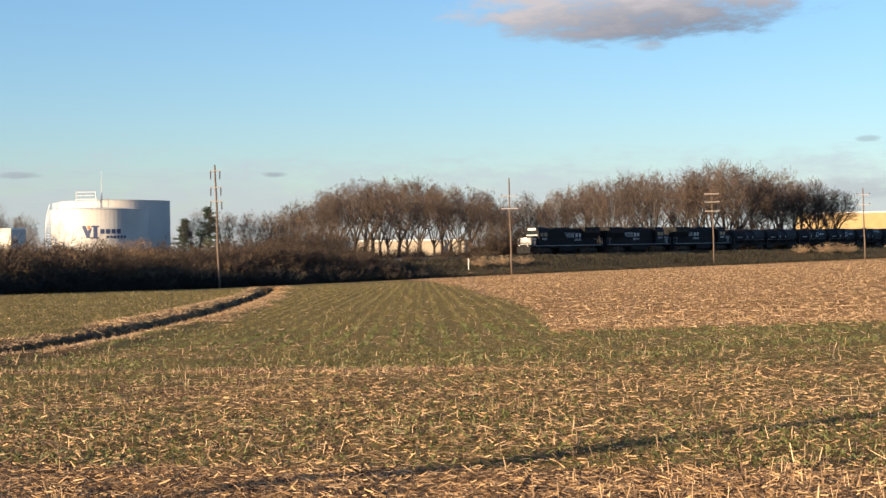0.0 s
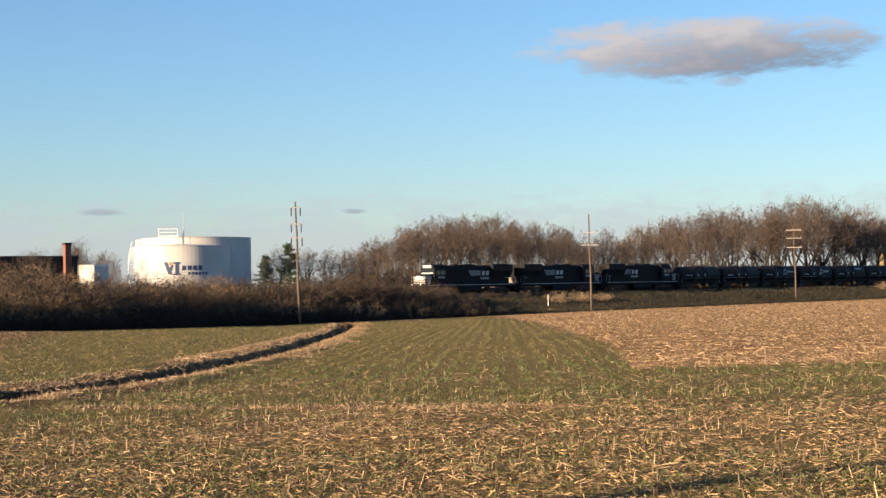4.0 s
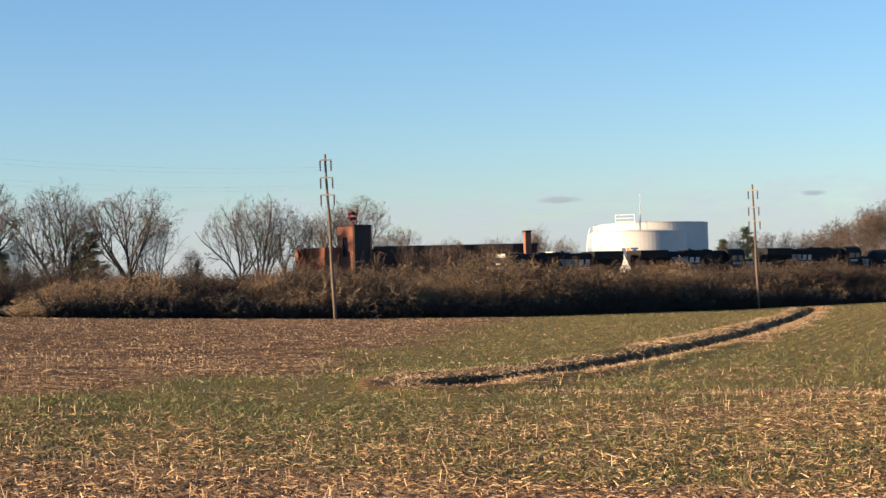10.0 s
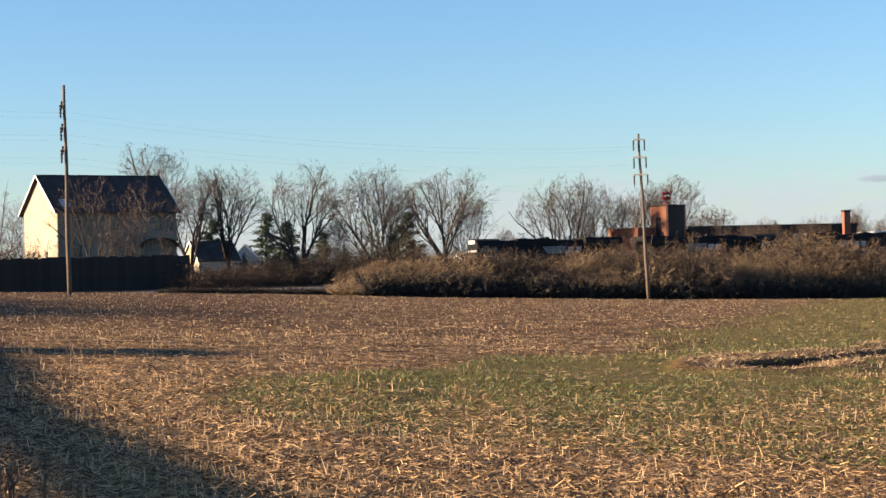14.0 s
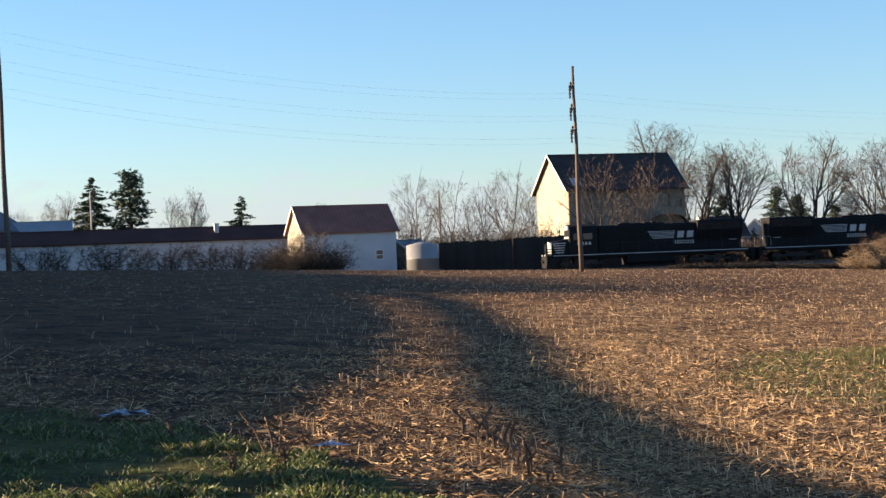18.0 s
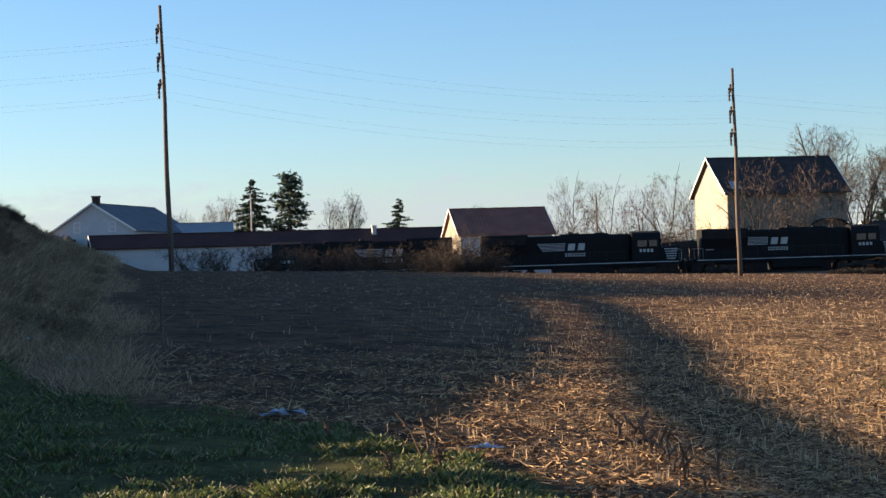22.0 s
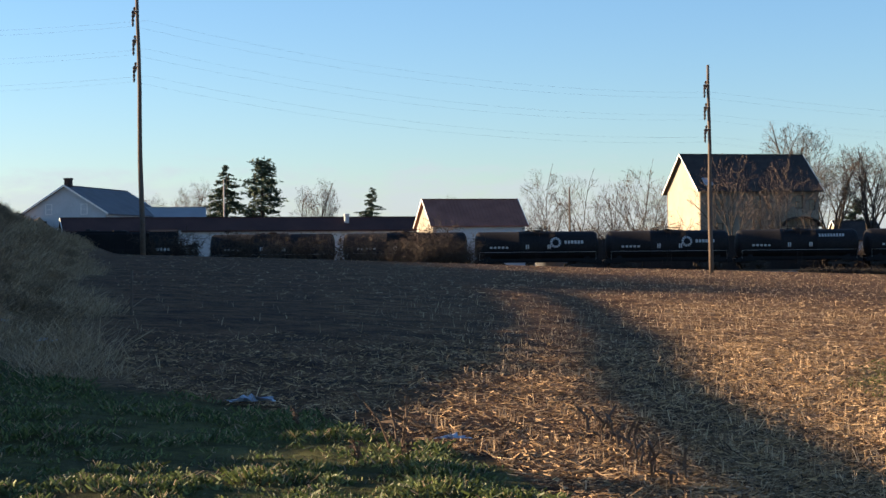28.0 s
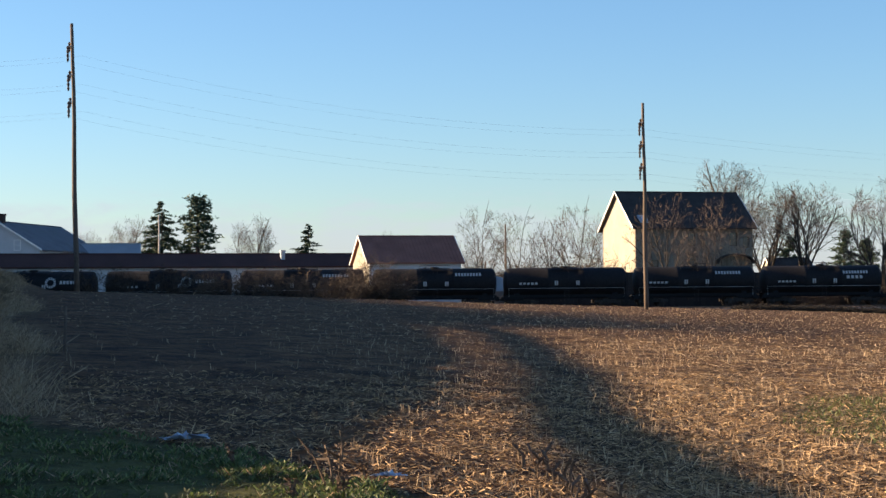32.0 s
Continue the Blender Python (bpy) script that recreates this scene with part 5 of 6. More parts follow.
    return part(name, g, M[mat], parent, label)


def build_factory():
    """The long brick works with its corner tower."""
    root = thing("brick_factory", placed(18.0, 248.0, 21.0, -0.3), "long low red-brick works with corner tower", "factory")
    L = 27.0
    wins = [(1.2 + k * 2.55, 2.2, 1.5, 2.4) for k in range(9)]
    # front turned from the sun: its shade is painted in with darker brick
    wall_panel(root, "front_wall", "brick_dark", 24.0, 6.4, wins, pose(-8.6, -6, 0), 0.4, "brick front with tall windows, shade painted into its dark colour", "steel")
    wall_panel(root, "back_wall", "brick", 24.0, 6.4, [], pose(15.4, 6, 0, 0, 0, 180), 0.4)
    wall_panel(root, "right_wall", "brick", 11.2, 6.4, [], pose(15.4, -5.6, 0, 0, 0, 90), 0.4)
    block(root, "parapet", "roof_dark", 3.4, -5.85, 6.55, 24.2, 0.5, 0.35, "dark coping along the roof edge")
    block(root, "roof", "roof_dark", 3.4, 0, 6.3, 23.8, 11.6, 0.3, "flat dark roof")
    for k in range(9):
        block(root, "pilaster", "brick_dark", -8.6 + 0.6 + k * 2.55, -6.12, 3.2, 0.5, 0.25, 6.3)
    t = thing("brick_tower", placed(18.0, 248.0, 21.0, -0.3) @ pose(-11.3, -5.4, 0, 0, 0, 26), "square red-brick corner tower with tall recessed window", "tower")
    W = 3.3
    for k in range(4):
        ops = [(1.0, 5.4, 0.95, 2.6)] if k in (0, 3) else []
        m = Matrix.Rotation(k * math.pi / 2, 4, "Z") @ pose(-W / 2, -W / 2, 0)
        # the unlit face takes the darker brick as painted shade
        wall_panel(t, "tower_wall", "brick_dark" if k == 0 else "brick", W - 0.35, 9.4, ops if k else [], m, 0.35, "brick face with shade painted into its dark colour" if k == 0 else "", "brick_dark")
    block(t, "tower_roof", "roof_dark", 0, 0, 9.3, W - 0.1, W - 0.1, 0.3)
    block(t, "coping", "brick_dark", 0, 0, 9.55, W + 0.2, W + 0.2, 0.16)
    w = thing("brick_wing", placed(18.0, 248.0, 21.0, -0.3) @ pose(-14.6, -2.6, 0, 0, 0, 26), "low red-brick wing beside the tower", "building")
    wall_panel(w, "front_wall", "brick", 6.0, 6.7, [], pose(-3, -3, 0), 0.35)
    wall_panel(w, "left_wall", "brick", 5.3, 6.7, [], pose(-3, 2.65, 0, 0, 0, -90), 0.35)
    block(w, "roof", "roof_dark", 0, 0, 6.5, 5.8, 5.6, 0.25)
    c = thing("chimney", placed(14.5, 243.0, 21.0, -0.2), "square red-brick chimney at the end of the works", "chimney")
    block(c, "shaft", "brick", 0, 0, 4.0, 0.85, 0.85, 8.2)
    block(c, "cap", "brick_dark", 0, 0, 8.15, 1.05, 1.05, 0.25)
    # red siren cluster on the tower
    s = thing("siren", placed(20.12, 239.1, 0, 9.33) @ Matrix.Diagonal((0.72, 0.72, 0.8, 1)), "red warning siren with six horns on the brick tower", "siren")
    g = Geo()
    g.tube((0, 0, -0.3), (0, 0, 1.0), 0.14, 0.12, 8).tube((-0.35, 0, -0.3), (0, 0, 0.9), 0.06, 0.05, 6).tube((0.35, 0, -0.3), (0, 0, 0.9), 0.06, 0.05, 6)
    part("stand", g, M["red"], s)
    for zz in (1.15, 1.95):
        for k in range(4):
            g = Geo()
            a = k * math.pi / 2 + 0.4
            g.lathe([(0.1, 0.1), (0.13, 0.4), (0.3, 0.66), (0.34, 0.78), (0.28, 0.76), (0.08, 0.45)], 14, "x", 0, 0, 0)
            ob = part("horn", g, M["red"], s, "round red siren horn")
            ob.matrix_basis = Matrix.Translation((0, 0, zz)) @ Matrix.Rotation(a, 4, "Z")


build_factory()


def build_farm():
    # stone barn
    barn = gabled("stone_barn", placed(38.22, 222.0, 23.0, -0.3), "large old stone barn with dark roof and pale plastered gable", "barn", 15.3, 11.0, 9.9, 14.2, "stone", "roof_dark", "plaster", 0.5,
                  [(-0.9, 7.5, 1.0, 1.6), (-0.9, 5.0, 1.0, 1.5), (4.6, 7.5, 1.0, 1.6), (6.4, 7.3, 0.8, 1.3), (-5.6, 7.3, 0.9, 1.4), (-5.6, 4.4, 0.9, 1.4), (1.2, 0.6, 3.0, 3.0)], [(-2.8, 4.0, 0.8, 1.2), (1.5, 4.0, 0.8, 1.2)])
    g = Geo()
    g.add([(-6.9, -5.2, 10.32), (-5.8, -5.2, 10.32), (-5.8, -4.1, 11.18), (-6.9, -4.1, 11.18), (-6.9, -5.2, 10.42), (-5.8, -5.2, 10.42), (-5.8, -4.1, 11.28), (-6.9, -4.1, 11.28)], [(4, 5, 6, 7), (0, 4, 7, 3), (1, 2, 6, 5), (0, 1, 5, 4), (2, 3, 7, 6)])
    part("skylight", g, M["grey"], barn, "small pale skylight")
    # small porch roof over a lower door
    g = Geo()
    for k in range(8):
        a0, a1 = math.pi * k / 8, math.pi * (k + 1) / 8
        p0, p1 = (5.1 - 2.4 * math.cos(a0), 5.3 + 1.15 * math.sin(a0)), (5.1 - 2.4 * math.cos(a1), 5.3 + 1.15 * math.sin(a1))
        g.add([(p0[0], -5.55, p0[1]), (p1[0], -5.55, p1[1]), (p1[0], -6.6, p1[1]), (p0[0], -6.6, p0[1]), (p0[0], -5.55, p0[1] + 0.1), (p1[0], -5.55, p1[1] + 0.1), (p1[0], -6.6, p1[1] + 0.1), (p0[0], -6.6, p0[1] + 0.1)], [(0, 1, 2, 3), (7, 6, 5, 4), (3, 2, 6, 7)])
    part("porch_hood", g, M["roof_dark"], barn, "curved dark porch hood")
    # white shed
    gabled("white_shed", placed(46.9, 203.0, 14.0, -0.3), "white block shed with red metal roof", "shed", 10.6, 8.4, 5.6, 8.5, "wall_white", "roof_red", "plaster", 0.35, [(2.9, 2.3, 0.9, 1.1)], [], [], 0.42)
    # long low barn
    b = gabled("long_barn", placed(54.2, 218.0, 10.0, -0.3), "long white low barn with rusty red roof", "barn", 43.0, 7.0, 5.5, 7.0, "wall_white", "roof_brown", None, 0.4, [], [], [])
    chimney(b, 12.6, -1.6, 5.7, 7.5, 0.5, "wall_white")
    # farmhouse
    h = gabled("farmhouse", placed(58.8, 240.0, 68.0, 0.5), "white two-storey farmhouse with grey roof", "house", 21.0, 11.0, 7.3, 10.7, "wall_white", "slate", None, 0.45,
               [(-5 + 3.4 * k, 4.2, 0.9, 1.5) for k in range(4)], [(-3.3, 7.6 - 2.6, 0.9, 1.4), (2.4, 5.0, 0.9, 1.4), (-3.3, 1.6, 0.9, 1.5), (2.4, 1.6, 0.9, 1.5)])
    for y in (-2.55, 2.2):
        window_unit(h, -0.45, 0, 0.9, 1.35).matrix_basis = pose(-10.62, y, 7.1, 0, 0, -90)
    chimney(h, -9.4, 0, 10.2, 11.8, 0.8, "brick_dark")
    gabled("farm_outbuilding", placed(56.5, 246.0, 0.0, 0.5), "low white outbuilding with pale roof", "building", 9.0, 6.0, 7.0, 8.3, "wall_white", "roof_grey", None, 0.3)
    gabled("white_house", placed(33.64, 268.0, 88.0, -0.3), "small white house half hidden behind the trees", "house", 8.0, 4.2, 4.0, 6.0, "wall_white", "roof_dark", "wall_white", 0.3, [(-2, 1.2, 0.9, 1.4), (1.5, 1.2, 0.9, 1.4)], [(-0.4, 3.2, 0.8, 1.2)])
    gabled("cream_house", placed(34.75, 256.0, 24.0, -0.3), "cream-walled house with dark roof behind the trees", "house", 6.2, 5.6, 3.9, 6.5, "wall_white", "roof_dark", "plaster", 0.25, [(-1.6, 1.4, 0.8, 1.4), (0.9, 1.4, 0.8, 1.4)], [])
    gabled("white_outhouse", placed(44.75, 206.0, 34.0, -0.3), "small white outhouse with pale roof beside the shed", "shed", 3.0, 3.4, 3.5, 4.3, "wall_white", "roof_grey", "plaster", 0.25)
    t = thing("grey_tank", placed(44.3, 192.0, 0.0, -0.35), "weathered grey upright steel tank", "tank")
    part("shell", Geo().lathe([(1.75, 0), (1.75, 2.2), (1.79, 2.22), (1.79, 2.3), (1.75, 2.32), (1.75, 3.7), (0.3, 4.05)], 28), M["roof_grey"], t, "", True)


build_farm()


def board_wall(az0, az1, d0, d1, height, mat, label):
    """A wall of upright planks, each a piece of its own, on rails and posts."""
    a, b = compass(az0, d0), compass(az1, d1)
    L = (b - a).length
    root = thing("board_wall", Matrix.Translation((a.x, a.y, -0.5)) @ Matrix.Rotation(math.atan2(b.y - a.y, b.x - a.x), 4, "Z"), label, "fence", "board walls")
    w = 0.42
    rr = random.Random(int(az0 * 10))
    planks = [Geo().box(0, 0, h / 2, w - 0.006, 0.04, h).mesh("plank", M[mat]) for h in (height, height + 0.06, height - 0.08)]
    for k in range(int(L / w)):
        o = part("plank", rr.choice(planks), None, root)
        o.location = (w * (k + 0.5), rr.uniform(-0.003, 0.003), 0)
    for z in (0.6, height - 0.5):
        part("rail", Geo().box(L / 2, 0.07, z, L, 0.08, 0.12), M["pole"], root)
    return root


board_wall(43.75, 41.36, 194.0, 193.1, 4.1, "board_dark", "dark weathered board wall behind the track")
board_wall(41.38, 35.4, 193.5, 197.0, 4.3, "board_dark", "long dark board wall below the stone barn")


def flat_hall(name, m, label, L, W, H, mat, group=""):
    root = thing(name, m, label, "building", group)
    for nm, w, mm in (("front_wall", L, pose(-L / 2, -W / 2, -1)), ("back_wall", L, pose(L / 2, W / 2, -1, 0, 0, 180)), ("left_wall", W - 0.6, pose(-L / 2, W / 2 - 0.3, -1, 0, 0, -90)), ("right_wall", W - 0.6, pose(L / 2, -W / 2 + 0.3, -1, 0, 0, 90))):
        wall_panel(root, nm, mat, w, H + 1, [], mm, 0.3)
    block(root, "roof", "roof_grey", 0, 0, H - 0.15, L - 0.62, W - 0.62, 0.25)
    block(root, "fascia", "trim", 0, -W / 2 - 0.02, H - 0.1, L, 0.08, 0.3)
    return root


flat_hall("yellow_warehouse", placed(-13.5, 520.0, 6.0, 0), "pale yellow warehouse beyond the trees", 40, 24, 9.6, "yellow")
flat_hall("white_warehouse", placed(0.95, 430.0, -6.0, 0), "long white warehouse beyond the trees", 26, 20, 3.5, "plaster")
flat_hall("white_office", placed(13.85, 268.0, 58.0, 0), "small white flat-roofed building by the tanks", 4.0, 4.4, 5.4, "white")

# ---- planting ----
r2 = random.Random(77)
EDGE_TOP = ((-13.2, 1.5), (-12, 2.08), (-10, 2.5), (-8.1, 2.65), (-5.4, 2.26), (-3.6, 1.86), (-2.1, 1.65), (0.6, 2.29), (2.5, 2.25), (4.06, 2.07), (5.3, 1.3), (6.4, 1.3))
for k in range(66):
    az = -12.6 + 18.4 * (k + r2.random() * 0.8) / 66
    d = r2.uniform(335, 420) if az < 1 else r2.uniform(300, 380)
    d = max(d, 180 / math.cos(radians(az - 50.49)) + 14)
    top = lookup(az, [q[0] for q in EDGE_TOP], [q[1] for q in EDGE_TOP]) * r2.choice((0.82, 0.9, 0.98, 1.04))
    plant_tree(r2.choice((5, 6, 7, 6, 7, 3)), az, d, 2.0 + d * math.tan(radians(top)), r2.uniform(0.85, 1.05), "tall bare tree in the far tree belt", "far tree belt")
for az, d, el, k, w in ((36.4, 236, 4.3, 1, 1.05), (35.3, 232, 3.6, 0, 0.95), (34.2, 230, 3.55, 3, 0.95), (31.76, 225, 3.72, 0, 1.0), (29.6, 222, 3.6, 2, 1.1), (29.2, 226, 3.4, 0, 0.8), (27.2, 220, 3.28, 3, 1.05), (26.4, 224, 2.5, 4, 0.8), (23.8, 236, 2.85, 0, 0.9), (23.1, 238, 2.98, 1, 0.9), (22.2, 240, 2.8, 2, 0.9), (20.0, 270, 2.85, 3, 1.2), (21.1, 268, 2.65, 0, 1.1), (25.3, 240, 1.35, 4, 0.9), (30.7, 226, 1.9, 4, 0.8),
                       (18.6, 262, 1.9, 4, 1.0), (16.9, 236, 1.45, 4, 0.9), (15.7, 236, 1.4, 4, 0.9), (14.35, 262, 1.6, 4, 0.9), (14.1, 285, 1.75, 2, 0.9), (13.35, 300, 1.35, 4, 1.0), (19.2, 256, 1.7, 4, 0.8), (17.6, 232, 1.3, 4, 0.7), (7.9, 318, 1.4, 2, 1.1), (7.0, 322, 1.3, 3, 1.0), (6.2, 324, 1.35, 2, 1.0),
                       (44.4, 262, 2.9, 10, 0.85), (43.3, 268, 2.7, 10, 1.0), (41.4, 272, 2.95, 10, 0.95), (42.3, 270, 2.6, 8, 0.85), (40.7, 268, 2.6, 9, 0.9), (44.9, 270, 1.9, 9, 1.0), (39.9, 225, 1.9, 9, 0.9), (51.8, 250, 2.75, 0, 0.8), (55.7, 262, 2.7, 0, 0.8), (57.0, 290, 2.2, 4, 0.7), (47.6, 240, 2.1, 4, 1.0), (38.55, 205, 3.45, 8, 0.9), (36.75, 203, 3.2, 9, 0.9), (37.6, 204, 1.9, 8, 0.8), (18.4, 236, 1.55, 8, 0.9), (17.1, 235, 1.35, 9, 0.9), (15.4, 236, 1.5, 8, 0.9)):
    plant_tree(k, az, d, 1.9 + d * math.tan(radians(el)), w)
for az, d, s, k in ((54.7, 258, 1.22, 1), (53.6, 255, 1.3, 4), (50.05, 245, 1.08, 0), (33.0, 282, 0.9, 4), (32.3, 262, 0.85, 3), (34.7, 270, 0.8, 4), (31.2, 250, 0.6, 4), (28.46, 246, 0.78, 4), (28.9, 248, 0.62, 3), (30.5, 235, 0.5, 0), (25.1, 236, 0.5, 0), (7.5, 330, 0.8, 4), (8.3, 322, 0.62, 4), (33.7, 215, 0.4, 0), (35.6, 214, 0.4, 0)):
    plant_fir(k, az, d, s)
HEDGE_AZ = (-1.6, -1.0, 0.5, 2.6, 7, 11, 18, 23.5, 27, 29.6, 30.4)
HEDGE_TOP = (-0.85, -0.8, -0.6, 0.0, 0.45, 0.48, 0.5, 0.62, 0.78, 0.65, 0.2)
for k in range(170):
    az = -1.6 + 31.8 * (k + r2.random()) / 170
    e = lookup(az, EDGE_AZ, EDGE_D)
    low = k % 6 == 0
    d = e + (r2.uniform(3, 8) if low else r2.uniform(8, 30))
    p = compass(az, d)
    tall = EYE + d * math.tan(radians(lookup(az, HEDGE_AZ, HEDGE_TOP))) - land(p.x, p.y, False)
    kind = r2.randrange(4)
    s = max(0.25, tall / (3.7, 3.4, 4.1, 2.8)[kind]) * (r2.uniform(0.5, 0.8) if low else r2.uniform(0.72, 1.12))
    s *= 1 + 0.2 * float(ripple(np.array([az * 0.7]), np.array([0.5]), 21)[0])
    # some shrubs take the tan copy, which paints sunlit clumps into the hedge
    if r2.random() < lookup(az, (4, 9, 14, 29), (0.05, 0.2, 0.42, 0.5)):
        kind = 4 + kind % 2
        plant_shrub(kind, az, d, s * 0.95, "leafless tan hedgerow brush with sunlight painted into its colour")
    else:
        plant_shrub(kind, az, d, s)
# undergrowth below the trees and at the foot of the far belt
for k in range(46):
    az = 21.5 + 14.6 * (k + r2.random()) / 46
    d = 180 / math.cos(radians(az - TRACK_AZ)) + r2.uniform(9, 22)
    plant_shrub(r2.randrange(4), az, d, r2.uniform(0.8, 1.25), "dark bare undergrowth below the trees", "undergrowth")
for az, d, s in ((30.9, 214, 1.5), (31.6, 216, 1.35), (32.2, 222, 1.5), (32.6, 226, 1.3), (33.1, 228, 1.0), (34.0, 228, 0.9), (28.2, 212, 1.5), (29.0, 214, 1.4), (29.8, 212, 1.6)):
    plant_shrub(2, az, d, s, "dark bare undergrowth below the trees", "undergrowth")
for k in range(60):
    az = -13.6 + 20.0 * (k + r2.random()) / 60
    d = 180 / math.cos(radians(az - TRACK_AZ)) + r2.uniform(10, 26)
    plant_shrub(r2.randrange(4), az, d, r2.uniform(1.0, 1.8) * (0.35 if -1.6 < az < 3.4 else 1.0), "dark bare undergrowth below the far trees", "undergrowth")
for k in range(34):
    az = -1.2 + 31.2 * (k + r2.random()) / 34
    d = lookup(az, EDGE_AZ, EDGE_D) + r2.uniform(3, 10)
    p = compass(az, d)
    tall = max(0.9, EYE + d * math.tan(radians(lookup(az, HEDGE_AZ, HEDGE_TOP))) - land(p.x, p.y, False))
    ob = new("weed_thicket", DEAD[k % 2])
    s = min(tall, 4.5) / 2.6 * r2.uniform(0.4, 0.85)
    ob.matrix_basis = Matrix.Translation((p.x, p.y, land(p.x, p.y, False))) @ Matrix.Rotation(r2.uniform(0, 6.28), 4, "Z") @ Matrix.Diagonal((s, s, s, 1))
    tagged(ob, "thicket of dead tan weed stems in the hedgerow", "weeds", "hedgerow weeds")
for k in range(13):
    az = 48.6 + 9.0 * k / 13 + r2.uniform(-0.2, 0.2)
    p = compass(az, lookup(az, EDGE_AZ, EDGE_D) + r2.uniform(-0.5, 2.5))
    ob = new("bush", VASE[k % 2])
    s = r2.uniform(0.75, 1.05)
    ob.matrix_basis = Matrix.Translation((p.x, p.y, land(p.x, p.y, False))) @ Matrix.Rotation(r2.uniform(0, 6.28), 4, "Z") @ Matrix.Diagonal((s, s, s, 1))
    tagged(ob, "dark bare bush along the field's edge", "bush", "field-edge bushes")
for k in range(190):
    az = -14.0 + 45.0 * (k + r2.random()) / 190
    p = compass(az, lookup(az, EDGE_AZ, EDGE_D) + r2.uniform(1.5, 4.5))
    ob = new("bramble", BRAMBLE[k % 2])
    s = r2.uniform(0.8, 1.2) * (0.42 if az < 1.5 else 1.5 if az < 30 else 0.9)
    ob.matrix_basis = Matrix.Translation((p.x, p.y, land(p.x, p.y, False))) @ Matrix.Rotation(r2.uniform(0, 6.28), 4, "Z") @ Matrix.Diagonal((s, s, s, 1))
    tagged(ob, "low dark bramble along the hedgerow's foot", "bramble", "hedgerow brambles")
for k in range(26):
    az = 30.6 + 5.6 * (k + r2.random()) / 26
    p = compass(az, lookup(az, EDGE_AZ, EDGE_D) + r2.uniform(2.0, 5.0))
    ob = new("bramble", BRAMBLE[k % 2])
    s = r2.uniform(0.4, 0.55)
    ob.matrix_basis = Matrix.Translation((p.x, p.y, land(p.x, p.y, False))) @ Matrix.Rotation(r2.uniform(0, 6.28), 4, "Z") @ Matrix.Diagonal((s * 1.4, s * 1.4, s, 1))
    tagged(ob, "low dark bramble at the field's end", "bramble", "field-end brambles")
# bushy growth before the shed
for az, d, h, k in ((47.95, 131.0, 4.1, 2), (48.35, 130.5, 3.2, 0), (47.5, 132.0, 2.5, 1), (48.9, 130.0, 2.3, 3)):
    plant_shrub(k, az, d, h / (4.0, 3.6, 4.5, 3.0)[k], "tall bare brown bush in front of the shed", "field-edge bushes")
for az, d, h, k in ((47.95, 132.0, 4.3, 9), (48.75, 131.0, 3.2, 9), (50.2, 126.0, 2.4, 8), (51.6, 123.0, 2.6, 9), (53.2, 119.0, 2.3, 9)):
    plant_tree(k, az, d, h, 1.3, "small bare tree at the field's edge", "field-edge trees")
# dark growth behind the board walls
for k in range(16):
    plant_shrub(r2.randrange(4), 40.5 + 4.8 * (k + r2.random()) / 16, r2.uniform(205, 236), r2.uniform(1.2, 1.6), "dark bare undergrowth behind the board wall", "undergrowth")
# tan bushes on the bank's shoulder and a thick fringe of weeds along its crest
for a, n, h in ((50.0, 3.4, 1.1), (53.0, 3.7, 1.0), (47.5, 3.2, 0.9)):
    q = ROAD * a + Vector((-ROAD.y, ROAD.x, 0)) * n
    ob = new("bush", BRUSH[4])
    ob.matrix_basis = Matrix.Translation((q.x, q.y, land(q.x, q.y, False))) @ Matrix.Diagonal((h / 4.4, h / 4.4, h / 4.0, 1))
    tagged(ob, "tan leafless bush on the shoulder of the bank", "bush", "bank bushes")
for k in range(130):
    a = 64 + 86 * (k + r2.random()) / 130
    q = ROAD * a + Vector((-ROAD.y, ROAD.x, 0)) * r2.uniform(5.0, 6.1)
    ob = new("weed_clump", BRUSH[r2.randrange(6)])
    s = r2.uniform(0.09, 0.17) * (1 + 0.4 * float(ripple(np.array([a * 0.16]), np.array([0.3]), 23)[0]))
    ob.matrix_basis = Matrix.Translation((q.x, q.y, land(q.x, q.y, False))) @ Matrix.Rotation(r2.uniform(0, 6.28), 4, "Z") @ Matrix.Diagonal((s, s, s, 1))
    tagged(ob, "dry brown weeds on top of the embankment", "weeds", "embankment weeds")
# unseen scrub added on the road's far shoulder to throw shade on the field
for k in range(84):
    a = 73 + 72 * (k + r2.random()) / 84
    q = ROAD * a + Vector((-ROAD.y, ROAD.x, 0)) * r2.uniform(14.6, 17.5)
    ob = new("shrub", BRUSH[k % 4])
    s = r2.uniform(1.2, 1.8) * lookup(a, (73, 86), (0.6, 1.0))
    ob.matrix_basis = Matrix.Translation((q.x, q.y, land(q.x, q.y, False))) @ Matrix.Rotation(r2.uniform(0, 6.28), 4, "Z") @ Matrix.Diagonal((s, s, s * 1.1, 1))
    tagged(ob, "unseen leafless scrub added on the road's far shoulder to shade the field", "shrub", "roadside scrub")
# tufts of long tan grass over the bank's slope
for k in range(150):
    q = ROAD * r2.uniform(24, 100) + Vector((-ROAD.y, ROAD.x, 0)) * r2.uniform(0.6, 5.5)
    ob = new("grass_tuft", DEAD[k % 2])
    s = r2.uniform(0.08, 0.2)
    ob.matrix_basis = Matrix.Translation((q.x, q.y, land(q.x, q.y, False))) @ Matrix.Rotation(r2.uniform(0, 6.28), 4, "Z") @ Matrix.Diagonal((s * 1.3, s * 1.3, s, 1))
